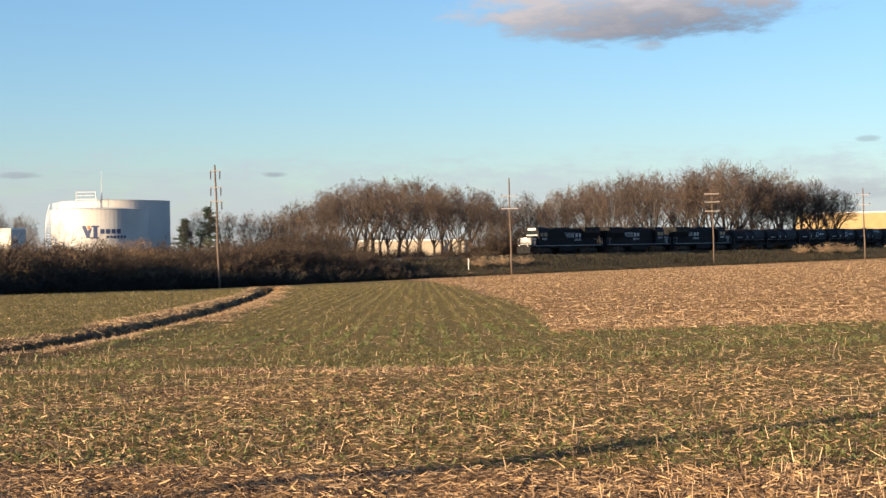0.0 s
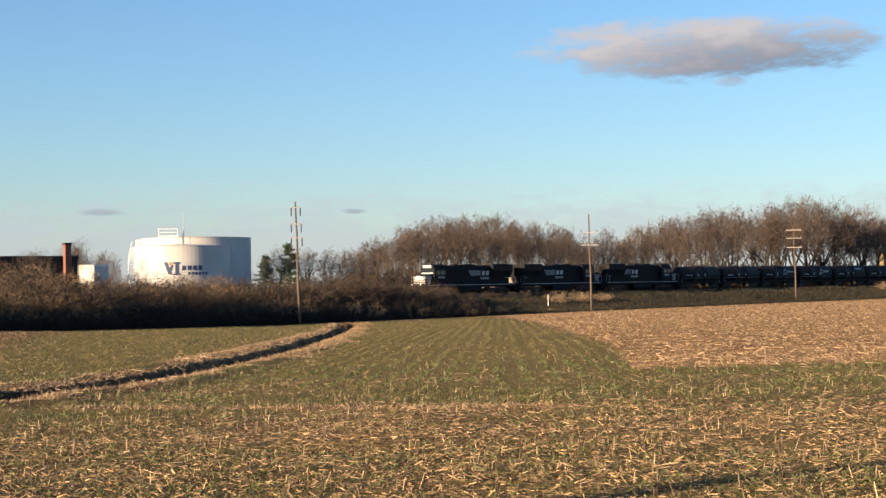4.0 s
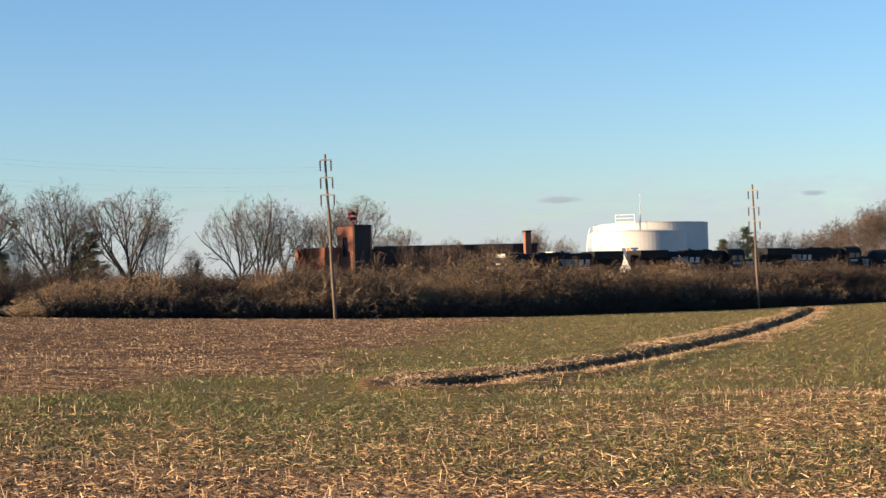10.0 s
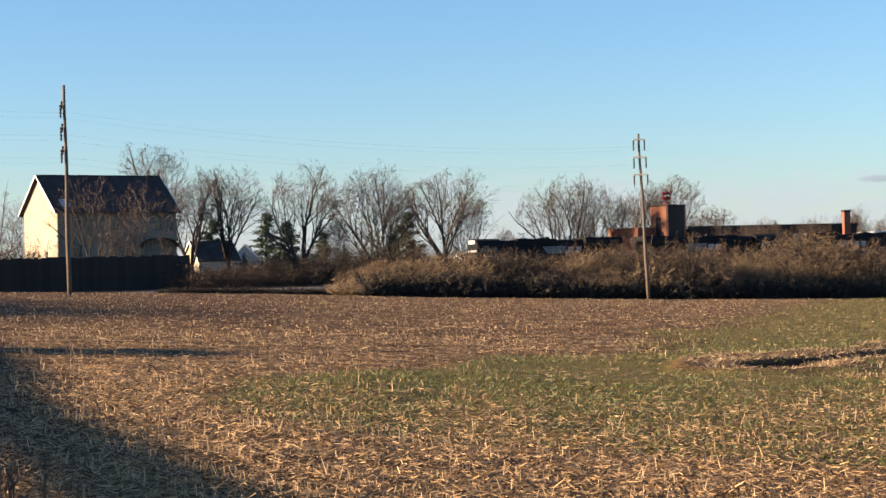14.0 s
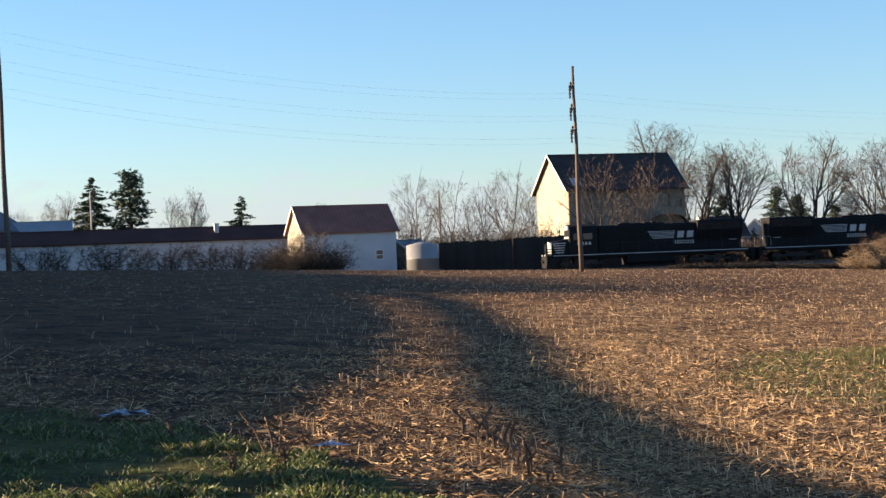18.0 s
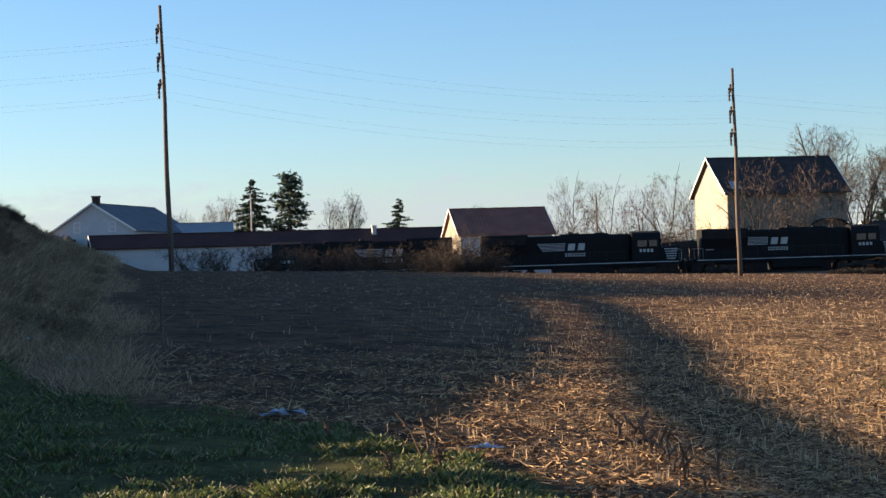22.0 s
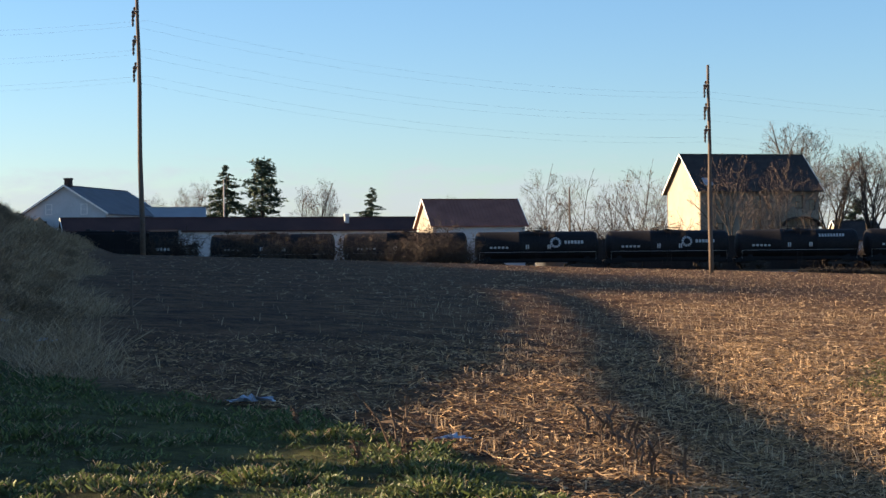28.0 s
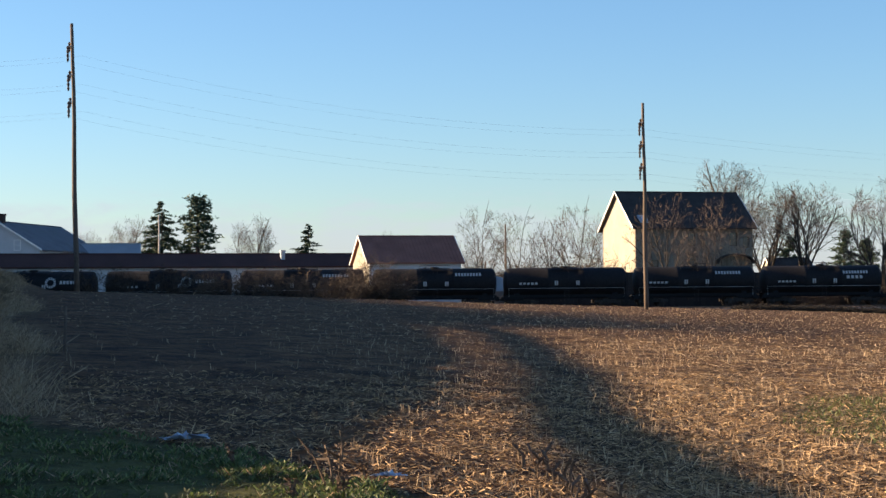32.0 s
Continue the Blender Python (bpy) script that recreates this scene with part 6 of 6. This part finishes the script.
    tagged(ob, "tuft of long tan dead grass on the bank", "grass tuft", "bank grass tufts")
# weeds along the top of the bank
for k in range(60):
    q = ROAD * (34 + k * 1.1 + r2.random() * 2) + Vector((-ROAD.y, ROAD.x, 0)) * r2.uniform(4.3, 5.6)
    ob = new("weed_clump", BRUSH[r2.randrange(4)])
    s = r2.uniform(0.06, 0.13)
    ob.matrix_basis = Matrix.Translation((q.x, q.y, land(q.x, q.y, False))) @ Matrix.Rotation(r2.uniform(0, 6.28), 4, "Z") @ Matrix.Diagonal((s, s, s * 0.85, 1))
    tagged(ob, "dry brown weeds on top of the embankment", "weeds", "embankment weeds")


# ---- the road on the embankment, behind and beside the camera ----
def road_point(a, n, dz=0.0):
    p = ROAD * a + Vector((-ROAD.y, ROAD.x, 0)) * n
    return Vector((p.x, p.y, land(p.x, p.y, False) + dz))


def build_road():
    g = Geo()
    pts, fs = [], []
    steps = list(range(-150, 231, 5))
    for a in steps:
        for n in (6.9, 10.4, 13.9):
            pts.append(road_point(a, n, 0.06 + 0.05 * (n == 10.4)))
    for k in range(len(steps) - 1):
        for j in (0, 1):
            fs.append((k * 3 + j, k * 3 + j + 1, k * 3 + j + 4, k * 3 + j + 3))
    g.add(pts, fs)
    tagged(part("road", g, M["asphalt"]), "grey asphalt road on top of the embankment", "road", kind="structure")
    # unseen rail, added and bent in height to cast the field's dark band
    rail = thing("guard_rail", Matrix(), "unseen galvanised steel guard rail added along the road for its shadow", "guard rail")
    g = Geo()
    steps = list(range(-40, 73, 4))
    prof = ((0.56, 0.0), (0.64, 0.06), (0.71, 0.0), (0.78, 0.06), (0.86, 0.0))
    pts = [road_point(a, 6.23 - o, z + lookup(a, (4, 9, 15, 18.5, 22, 27, 39, 60), (0.1, 0.37, 0.34, 0.06, 0.0, -0.02, 0.08, 0.17))) for a in steps for z, o in prof]
    m = len(prof)
    g.add(pts, [(k * m + j, k * m + j + 1, (k + 1) * m + j + 1, (k + 1) * m + j) for k in range(len(steps) - 1) for j in range(m - 1)])
    part("rail_beam", g, M["grey"], rail, "corrugated steel beam")
    for a in steps:
        q = road_point(a, 6.33)
        post = Geo().box(q.x, q.y, q.z + 0.35, 0.14, 0.14, 0.95, radians(59))
        part("post", post, M["pole"], rail)


build_road()


def build_van():
    """A short van that drives by on the embankment road."""
    root = thing("small_van", Matrix(), "white short van driving on the embankment road", "van")
    g = Geo()
    g.extrude([(-1.35, 0.35), (-1.4, 1.3), (-1.2, 1.98), (-1.0, 2.05), (0.85, 2.05), (1.05, 1.96), (1.5, 1.3), (2.0, 1.2), (2.1, 0.4)], -0.85, 0.85)
    body = part("body", g, M["wall_white"], root, "white rounded body")
    part("windscreen", Geo().add([(1.12, -0.75, 1.88), (1.48, -0.75, 1.36), (1.48, 0.75, 1.36), (1.12, 0.75, 1.88)], [(0, 1, 2, 3)]), M["glass"], body)
    for s in (-1, 1):
        part("side_window", Geo().box(-0.1, s * 0.856, 1.6, 1.8, 0.012, 0.5), M["glass"], body, "dark side glass")
    for x in (-0.85, 1.4):
        for y in (-0.78, 0.78):
            part("wheel", Geo().lathe([(0.2, -0.1), (0.31, -0.1), (0.33, -0.06), (0.33, 0.06), (0.31, 0.1), (0.2, 0.1)], 20, "y", x, y, 0.33), M["steel"], root, "black tyre")
    return root


VAN = build_van()


def roadside_pole(a, n, h):
    q = road_point(a, n)
    root = thing("utility_pole", Matrix.Translation(q), "plain wooden pole beside the embankment road", "utility pole", "utility poles")
    part("pole", Geo().path([(0, 0, -0.4), (0.02, 0, h * 0.5), (0, 0.03, h)], [0.2, 0.17, 0.13], 10), M["pole"], root, "", True)
    part("crossarm", Geo().box(0, 0, h - 0.5, 2.2, 0.1, 0.12), M["arm"], root)


roadside_pole(20.3, 15.0, 9.5)
for az, d, h, mat in ((43.7, 232.0, 11.0, "pole"), (54.8, 250.0, 13.2, "arm"), (44.35, 226.0, 6.0, "pole")):
    root = thing("utility_pole", placed(az, d), "slender pole standing among the trees behind the farm", "utility pole", "farm poles")
    part("pole", Geo().path([(0, 0, -0.4), (0.03, 0, h * 0.5), (0, 0.02, h)], [0.16, 0.13, 0.1], 8), M[mat], root, "", True)


def build_oddments():
    """Litter, stakes and weeds at the foot of the bank."""
    rr = random.Random(9)
    for az, r, w, mat, label in ((54.0, 17.2, 0.19, "litter", "crumpled pale blue plastic sheet on the ground"), (47.55, 14.6, 0.11, "litter", "crumpled scrap of white plastic on the stubble"), (62.0, 27.0, 0.2, "litter", "crumpled pale blue plastic litter in the grass"), (60.4, 25.5, 0.15, "litter", "crumpled pale plastic litter in the grass")):
        p = compass(az, r)
        n = 9
        vs, fs = [], []
        for i in range(n):
            for j in range(n):
                x, y = (i / (n - 1) - 0.5) * 2 * w, (j / (n - 1) - 0.5) * 1.1 * w
                vs.append((x + rr.gauss(0, 0.03), y + rr.gauss(0, 0.03), 0.04 + abs(rr.gauss(0, 0.2)) * w * (1 - abs(x / w) * 0.7)))
        for i in range(n - 1):
            for j in range(n - 1):
                fs.append((i * n + j, (i + 1) * n + j, (i + 1) * n + j + 1, i * n + j + 1))
        ob = part("plastic_litter", Geo().add(vs, fs), M[mat])
        ob.matrix_basis = Matrix.Translation((p.x, p.y, land(p.x, p.y))) @ Matrix.Rotation(radians(az), 4, "Z")
        tagged(ob, label, "litter", "litter")
    for az, r, h in ((57.75, 34.0, 0.85), (63.0, 33.0, 1.1), (63.4, 24.0, 0.9)):
        p = compass(az, r)
        ob = part("stake", Geo().path([(0, 0, -0.2), (0.02, 0, h * 0.5), (0.0, 0.02, h)], [0.03, 0.028, 0.025], 6), M["pole"])
        ob.matrix_basis = Matrix.Translation((p.x, p.y, land(p.x, p.y)))
        tagged(ob, "thin weathered wooden stake at the foot of the bank", "stake", "stakes")
    p = compass(-0.8, 262.0)
    ob = part("marker_post", Geo().box(0, 0, 0.7, 0.12, 0.05, 2.0, 0, 0.01), M["trim"])
    ob.matrix_basis = Matrix.Translation((p.x, p.y, land(p.x, p.y)))
    tagged(ob, "white marker post beside the railway", "post")
    # dead weeds that stand up from the lawn
    for az, r, h in ((49.3, 13.9, 0.62), (49.0, 13.2, 0.24), (48.3, 14.6, 0.2), (50.6, 13.0, 0.2), (45.9, 14.0, 0.18), (52.5, 15.2, 0.2)):
        p = compass(az, r)
        t = Twigs(int(az * 10))
        for k in range(4):
            top = Vector((rr.gauss(0, 0.16), rr.gauss(0, 0.16), rr.uniform(0.6, 1.0))) * h
            t.fine.path([(rr.gauss(0, 0.02), rr.gauss(0, 0.02), -0.02), tuple(top * 0.5 + Vector((rr.gauss(0, 0.03), 0, 0))), tuple(top)], [0.010, 0.008, 0.005], 4)
            for _ in range(12):
                s = top * rr.uniform(0.35, 1.0)
                t.ribbon(s, s + Vector((rr.gauss(0, 0.1), rr.gauss(0, 0.1), rr.uniform(-0.05, 0.13))) * h, rr.uniform(0.012, 0.03))
        ob = part("dead_weed", t.fine, M["stalk"])
        ob.matrix_basis = Matrix.Translation((p.x, p.y, land(p.x, p.y)))
        tagged(ob, "dead brown weed stalk with curled leaves", "weed", "dead weeds")
    # broken cornstalks left standing together
    rr2 = random.Random(4)
    for k in range(26):
        a = Vector((-11.3, 12.1, 0)).lerp(Vector((-8.2, 9.55, 0)), k / 25) + Vector((rr2.gauss(0, 0.07), rr2.gauss(0, 0.07), 0))
        h = rr2.uniform(0.10, 0.25)
        ob = part("corn_stalk", Geo().path([(0, 0, -0.03), (rr2.gauss(0, 0.02), rr2.gauss(0, 0.02), h * 0.6), (rr2.gauss(0, 0.06), rr2.gauss(0, 0.06), h)], [0.014, 0.013, 0.012], 6), M["stalk"])
        ob.matrix_basis = Matrix.Translation((a.x, a.y, land(a.x, a.y)))
        tagged(ob, "dark broken corn stalk standing in the stubble", "corn stalk", "broken corn stalks")
    # pale tufts of tall grass at the hedge's end and along the rail bank
    for az, d, s in ((30.3, 148.5, 0.5), (30.6, 148.2, 0.4), (30.0, 148.4, 0.4), (-1.2, 268, 0.5), (-1.9, 272, 0.5), (-2.6, 276, 0.4), (-12.2, 352, 0.7), (-12.8, 356, 0.6), (-11.4, 350, 0.5)):
        p = compass(az, d)
        ob = new("grass_tuft", TUFT)
        ob.matrix_basis = Matrix.Translation((p.x, p.y, land(p.x, p.y))) @ Matrix.Rotation(rr.uniform(0, 6), 4, "Z") @ Matrix.Diagonal((s * 1.6, s * 1.6, s, 1))
        tagged(ob, "tall straw-coloured tuft of dead grass", "grass tuft", "tall grass tufts")


TUFT = shrub_meshes(41, 3.6, 3.0, 40, 0.05, "drygrass")
build_oddments()

# ---- stubble, straw and grass ----
def scatter(n, az0, az1, r0, r1, seed, power=1.0):
    rr = np.random.RandomState(seed)
    az = rr.uniform(az0, az1, n)
    u = rr.uniform(0, 1, n)
    e = 2 - power
    r = (r0 ** e + u * (r1 ** e - r0 ** e)) ** (1 / e)
    a = np.radians(az)
    return rr, -np.sin(a) * r, np.cos(a) * r, r


def in_rows(x, y, spacing, way, jitter, rr):
    """Draws points on to drilled rows that run along one compass way."""
    w = compass(way, 1.0)
    n = -x * w.y + y * w.x
    k = np.round(n / spacing) * spacing + rr.normal(0, jitter, len(x))
    a = x * w.x + y * w.y
    return a * w.x - k * w.y, a * w.y + k * w.x


def ribbons(name, base, tip, width, mat, label, rr):
    """One mesh of thin tapered blades from base to tip."""
    n = len(base)
    d = tip - base
    side = np.cross(d, rr.normal(0, 1, (n, 3)))
    side /= np.linalg.norm(side, axis=1)[:, None] + 1e-9
    side *= (width / 2)[:, None]
    v = np.empty((n, 4, 3), np.float32)
    v[:, 0], v[:, 1], v[:, 2], v[:, 3] = base - side, base + side, tip + side * 0.55, tip - side * 0.55
    me = bpy.data.meshes.new(name)
    me.vertices.add(4 * n)
    me.vertices.foreach_set("co", v.ravel())
    me.loops.add(4 * n)
    me.loops.foreach_set("vertex_index", np.arange(4 * n, dtype=np.int32))
    me.polygons.add(n)
    me.polygons.foreach_set("loop_start", np.arange(0, 4 * n, 4, dtype=np.int32))
    me.polygons.foreach_set("loop_total", np.full(n, 4, dtype=np.int32))
    me.materials.append(mat)
    me.update(calc_edges=True)
    me.validate()
    return tagged(new(name, me), label, name.replace("_", " "), kind="stuff")


def grown(x, y):
    return lands(x, y), zones(x, y)


def lying(name, pts, length, width, rise, mat, label, rr, way=None):
    """Pieces of straw lying flat, at random or roughly along one compass way."""
    x, y, z = pts
    n = len(x)
    ang = rr.uniform(0, 2 * np.pi, n) if way is None else radians(90 + way) + rr.normal(0, 0.5, n)
    base = np.stack([x, y, z + rr.uniform(0.0, 0.035, n)], 1)
    tip = base + np.stack([np.cos(ang) * length, np.sin(ang) * length, rr.normal(0, rise, n) * length], 1)
    return ribbons(name, base, tip, width, mat, label, rr)


def build_litter():
    # long straw and corn leaves
    rr, x, y, r = scatter(210000, -17, 62, 9.5, 62, 101, 1.5)
    z, q = grown(x, y)
    az = bearing(x, y)
    keep = (q[:, 2] < 0.35) & (q[:, 1] < 0.5) & (rr.uniform(0, 1, len(x)) > (0.76 + 0.2 * np.clip(ripple(x * 0.3, y * 0.3, 13) * 1.5, -1, 1)) * q[:, 0] + np.interp(az, (40, 49), (0.3, 1.0)) * q[:, 4] + 0.25 * (r < 17) + smooth01((r - 40) / 22))
    x, y, z, r, az = x[keep], y[keep], z[keep], r[keep], az[keep]
    n = len(x)
    L = (0.04 + 0.17 * rr.uniform(0, 1, n) ** 1.8) * np.where(az > 39, 0.75, 1.0)
    lying("corn_straw", (x, y, z), L, rr.uniform(0.003, 0.0085, n) * (0.8 + 0.008 * r), 0.16, M["straw"], "pale dry corn leaves and straw lying on the field", rr)
    # the trodden mat of broken husks and leaves close by
    rr, x, y, r = scatter(300000, -17, 58, 9.5, 38, 111, 1.35)
    z, q = grown(x, y)
    keep = (q[:, 2] < 0.35) & (q[:, 1] < 0.5) & (rr.uniform(0, 1, len(x)) > 0.82 * q[:, 0] + np.interp(bearing(x, y), (40, 50), (0.2, 0.62)) * q[:, 4] + smooth01((r - 24) / 14))
    x, y, z = x[keep], y[keep], z[keep]
    n = len(x)
    lying("straw_chaff", (x, y, z), rr.uniform(0.025, 0.11, n), rr.uniform(0.005, 0.015, n), 0.28, M["chaff"], "broken husks and leaves matted on the soil", rr)
    # straw over the farther field, thickest beyond the green strip
    rr, x, y, r = scatter(250000, -17, 58, 36, 300, 121, 1.25)
    z, q = grown(x, y)
    az = bearing(x, y)
    keep = (q[:, 2] < 0.3) & (q[:, 1] < 0.5) & (q[:, 3] < 0.5) & (r < np.interp(az, EDGE_AZ, EDGE_D)) & (rr.uniform(0, 1, len(x)) > 0.86 + 0.5 * (1 - smooth01((r - 36) / 14)) - 0.6 * q[:, 5] - np.where(q[:, 0] < 0.4, np.interp(az, (22, 32), (0.45, 0.3)), 0.0) * np.interp(az, (40, 51), (1.0, 0.05)))
    x, y, z, r, q = x[keep], y[keep], z[keep], r[keep], q[keep]
    n = len(x)
    L = (0.05 + 0.22 * rr.uniform(0, 1, n) ** 1.5) * (0.75 + 0.25 * q[:, 5])
    lying("field_straw", (x, y, z), L, rr.uniform(0.008, 0.02, n) * (0.7 + 0.008 * r), 0.25, M["straw"], "pale straw strewn over the far stubble", rr)
    # standing stubble in rows, near and far
    for name, count, r0, r1, seed, lo, hi, w in (("corn_stubble", 46000, 10, 50, 102, 0.04, 0.19, 0.0115), ("far_stubble", 70000, 46, 240, 103, 0.05, 0.17, 0.016)):
        rr, x, y, r = scatter(count, -17, 61, r0, r1, seed, 1.25 if r0 < 20 else 1.1)
        x, y = in_rows(x, y, 0.76, 59.0, 0.025, rr)
        r = np.hypot(x, y)
        z, q = grown(x, y)
        az = bearing(x, y)
        gaps = ripple(x * 0.35, y * 0.35, 11) + rr.uniform(-0.5, 0.5, len(x)) > -0.35
        keep = gaps & (q[:, 2] < 0.3) & (q[:, 1] < 0.4) & (r < np.interp(az, EDGE_AZ, EDGE_D) - 1) & (rr.uniform(0, 1, len(x)) > 0.8 * q[:, 0] + np.interp(az, (40, 50), (0.0, 0.9)) * q[:, 4])
        x, y, z, r = x[keep], y[keep], z[keep], r[keep]
        n = len(x)
        h = lo + (hi - lo) * rr.uniform(0, 1, n) ** 1.5
        base = np.stack([x, y, z - 0.03], 1)
        tip = base + np.stack([rr.normal(0, 0.2, n) * h, rr.normal(0, 0.2, n) * h, h], 1)
        ribbons(name, base, tip, w * rr.uniform(0.6, 1.3, n) * (0.75 + 0.005 * r), M["straw"], "cut corn stalks standing in rows", rr)
    # green shoots in the strips
    rr, x, y, r = scatter(230000, -17, 38, 12.5, 190, 104, 1.4)
    far = r > 38
    x2, y2 = in_rows(x, y, 0.62, 0.8, 0.07, rr)
    x, y = np.where(far, x2, x), np.where(far, y2, y)
    r = np.hypot(x, y)
    z, q = grown(x, y)
    tuft = ripple(x * 0.8, y * 0.8, 12) + 0.7 * ripple(x * 0.3, y * 0.3, 13)
    keep = (q[:, 0] + rr.uniform(-0.4, 0.1, len(x)) > 0.35) & (q[:, 2] < 0.3) & (q[:, 1] < 0.4) & ((far & (rr.uniform(0, 1, len(x)) < 0.62)) | (~far) & (tuft + rr.uniform(-0.7, 0.7, len(x)) > 0.05 - 0.75 * (1 - smooth01((r - np.interp(bearing(x, y), (-14, 2, 16, 22, 30, 36), (17.5, 18.5, 20, 28, 28, 30))) / 4))))
    x, y, z, r = x[keep], y[keep], z[keep], r[keep]
    n = len(x)
    h = rr.uniform(0.025, 0.07, n) * (0.8 + 0.008 * r)
    base = np.stack([x, y, z - 0.01], 1)
    tip = base + np.stack([rr.normal(0, 0.9, n) * h, rr.normal(0, 0.9, n) * h, h], 1)
    wide = rr.uniform(0.008, 0.020, n) * (0.8 + 0.009 * r)
    strip = r < 52
    ribbons("green_shoots", base[strip], tip[strip], wide[strip] * 1.25, M["shoot"], "fresh green weeds among the straw", rr)
    ribbons("grain_shoots", base[~strip], tip[~strip], wide[~strip], M["blade"], "short drilled rows of winter grain", rr)
    # low leafy turf at the foot of the bank, in clumps
    rr, x, y, r = scatter(230000, 38, 68, 8.5, 38, 105, 1.5)
    z, q = grown(x, y)
    clump = ripple(x * 4.1, y * 4.1, 14) + 0.7 * ripple(x * 1.1, y * 1.1, 15)
    keep = (q[:, 2] > 0.35) & (clump + rr.uniform(-0.6, 0.6, len(x)) > 0.12)
    x, y, z, clump = x[keep], y[keep], z[keep], clump[keep]
    n = len(x)
    h = rr.uniform(0.012, 0.04, n) * (1 + 0.9 * np.clip(clump, 0, 1.2))
    base = np.stack([x, y, z - 0.005 + 0.03 * np.clip(clump, 0, 1)], 1)
    tip = base + np.stack([rr.normal(0, 0.8, n) * h, rr.normal(0, 0.8, n) * h, h], 1)
    wide = rr.uniform(0.008, 0.024, n)
    dead = rr.uniform(0, 1, n) < 0.16
    ribbons("lawn_grass", base[~dead], tip[~dead], wide[~dead], M["turf"], "clumps of low green weeds and grass below the bank", rr)
    ribbons("lawn_straw", base[dead], tip[dead], wide[dead] * 0.5, M["drygrass"], "dead brown blades among the green weeds", rr)
    # long dead grass on the embankment's slope
    rr = np.random.RandomState(106)
    n = 110000
    a = 15 + 100 * rr.uniform(0, 1, n) ** 1.6
    m = rr.uniform(-2.6, 6.2, n)
    x, y = ROAD.x * a - ROAD.y * m, ROAD.y * a + ROAD.x * m
    z, q = grown(x, y)
    patch = ripple(x * 0.5, y * 0.5, 16) + 0.6 * ripple(x * 1.4, y * 1.4, 17)
    keep = (q[:, 1] + rr.uniform(-0.15, 0.15, n) > 0.4) & (patch + rr.uniform(-0.4, 0.9, n) > 0)
    x, y, z, patch = x[keep], y[keep], z[keep], patch[keep]
    n = len(x)
    h = rr.uniform(0.10, 0.34, n) * (0.8 + 0.5 * patch)
    base = np.stack([x, y, z - 0.02], 1)
    tip = base + np.stack([rr.normal(0.35, 0.7, n) * h, rr.normal(0, 0.7, n) * h, h], 1)
    ribbons("dead_grass", base, tip, rr.uniform(0.006, 0.016, n) * (0.8 + 0.008 * np.hypot(x, y)), M["drygrass"], "long dead straw-coloured grass on the bank", rr)
    # dead grass along the ditch and on the furrow
    rr, x, y, r = scatter(90000, -1, 19, 26, 150, 107, 1.3)
    z, q = grown(x, y)
    keep = (q[:, 5] > 0.4) & (q[:, 3] < 0.05)
    x, y, z, r = x[keep], y[keep], z[keep], r[keep]
    n = len(x)
    h = rr.uniform(0.03, 0.10, n)
    base = np.stack([x, y, z - 0.02], 1)
    tip = base + np.stack([rr.normal(0.2, 0.8, n) * h, rr.normal(0, 0.8, n) * h, h], 1)
    ribbons("ditch_grass", base, tip, rr.uniform(0.008, 0.018, n) * (0.7 + 0.008 * r), M["drygrass"], "short dead grass along the ditch", rr)
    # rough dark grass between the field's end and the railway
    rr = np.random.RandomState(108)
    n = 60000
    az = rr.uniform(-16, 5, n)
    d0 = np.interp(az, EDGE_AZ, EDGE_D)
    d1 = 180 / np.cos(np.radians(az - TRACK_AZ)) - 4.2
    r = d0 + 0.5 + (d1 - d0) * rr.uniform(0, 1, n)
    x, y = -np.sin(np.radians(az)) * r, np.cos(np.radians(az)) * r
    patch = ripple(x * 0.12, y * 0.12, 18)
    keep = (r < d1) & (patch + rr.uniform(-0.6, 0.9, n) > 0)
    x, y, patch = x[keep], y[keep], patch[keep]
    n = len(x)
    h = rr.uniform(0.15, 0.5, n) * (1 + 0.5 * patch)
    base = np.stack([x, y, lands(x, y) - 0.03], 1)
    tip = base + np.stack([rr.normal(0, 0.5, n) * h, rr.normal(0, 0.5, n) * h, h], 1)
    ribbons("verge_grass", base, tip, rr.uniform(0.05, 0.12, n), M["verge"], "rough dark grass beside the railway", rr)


build_litter()


# ---- what moves ----
def motions():
    times = [0, 4, 8, 12, 16, 20, 24, 25, 26.5, 28, 29, 30, 31, 32]
    for ob, offset in TRAIN:
        rows = []
        for t in times:
            p = track_point(train_place(t) - offset)
            rows.append((t, Matrix.Translation((p.x, p.y, RAIL_Z)) @ TURN))
        walk(ob, rows)
    # the van: along the road, then off to the left behind the bank
    drive = [(0, -104.7, 8.6, 0), (6, -40.7, 8.6, 0), (12, 23.7, 8.6, 0), (15, 55.8, 8.6, 0), (17, 73, 9.5, 12), (18.5, 80, 14, 45), (20.5, 86, 27, 62), (24, 90, 46, 70), (32, 91, 50, 70)]
    rows = []
    for t, a, n, turn in drive:
        q = road_point(a, n, 0.12 if n < 12 else 0.02)
        rows.append((t, Matrix.Translation(q) @ Matrix.Rotation(math.atan2(ROAD.y, ROAD.x) + radians(turn), 4, "Z")))
    walk(VAN, rows)


motions()
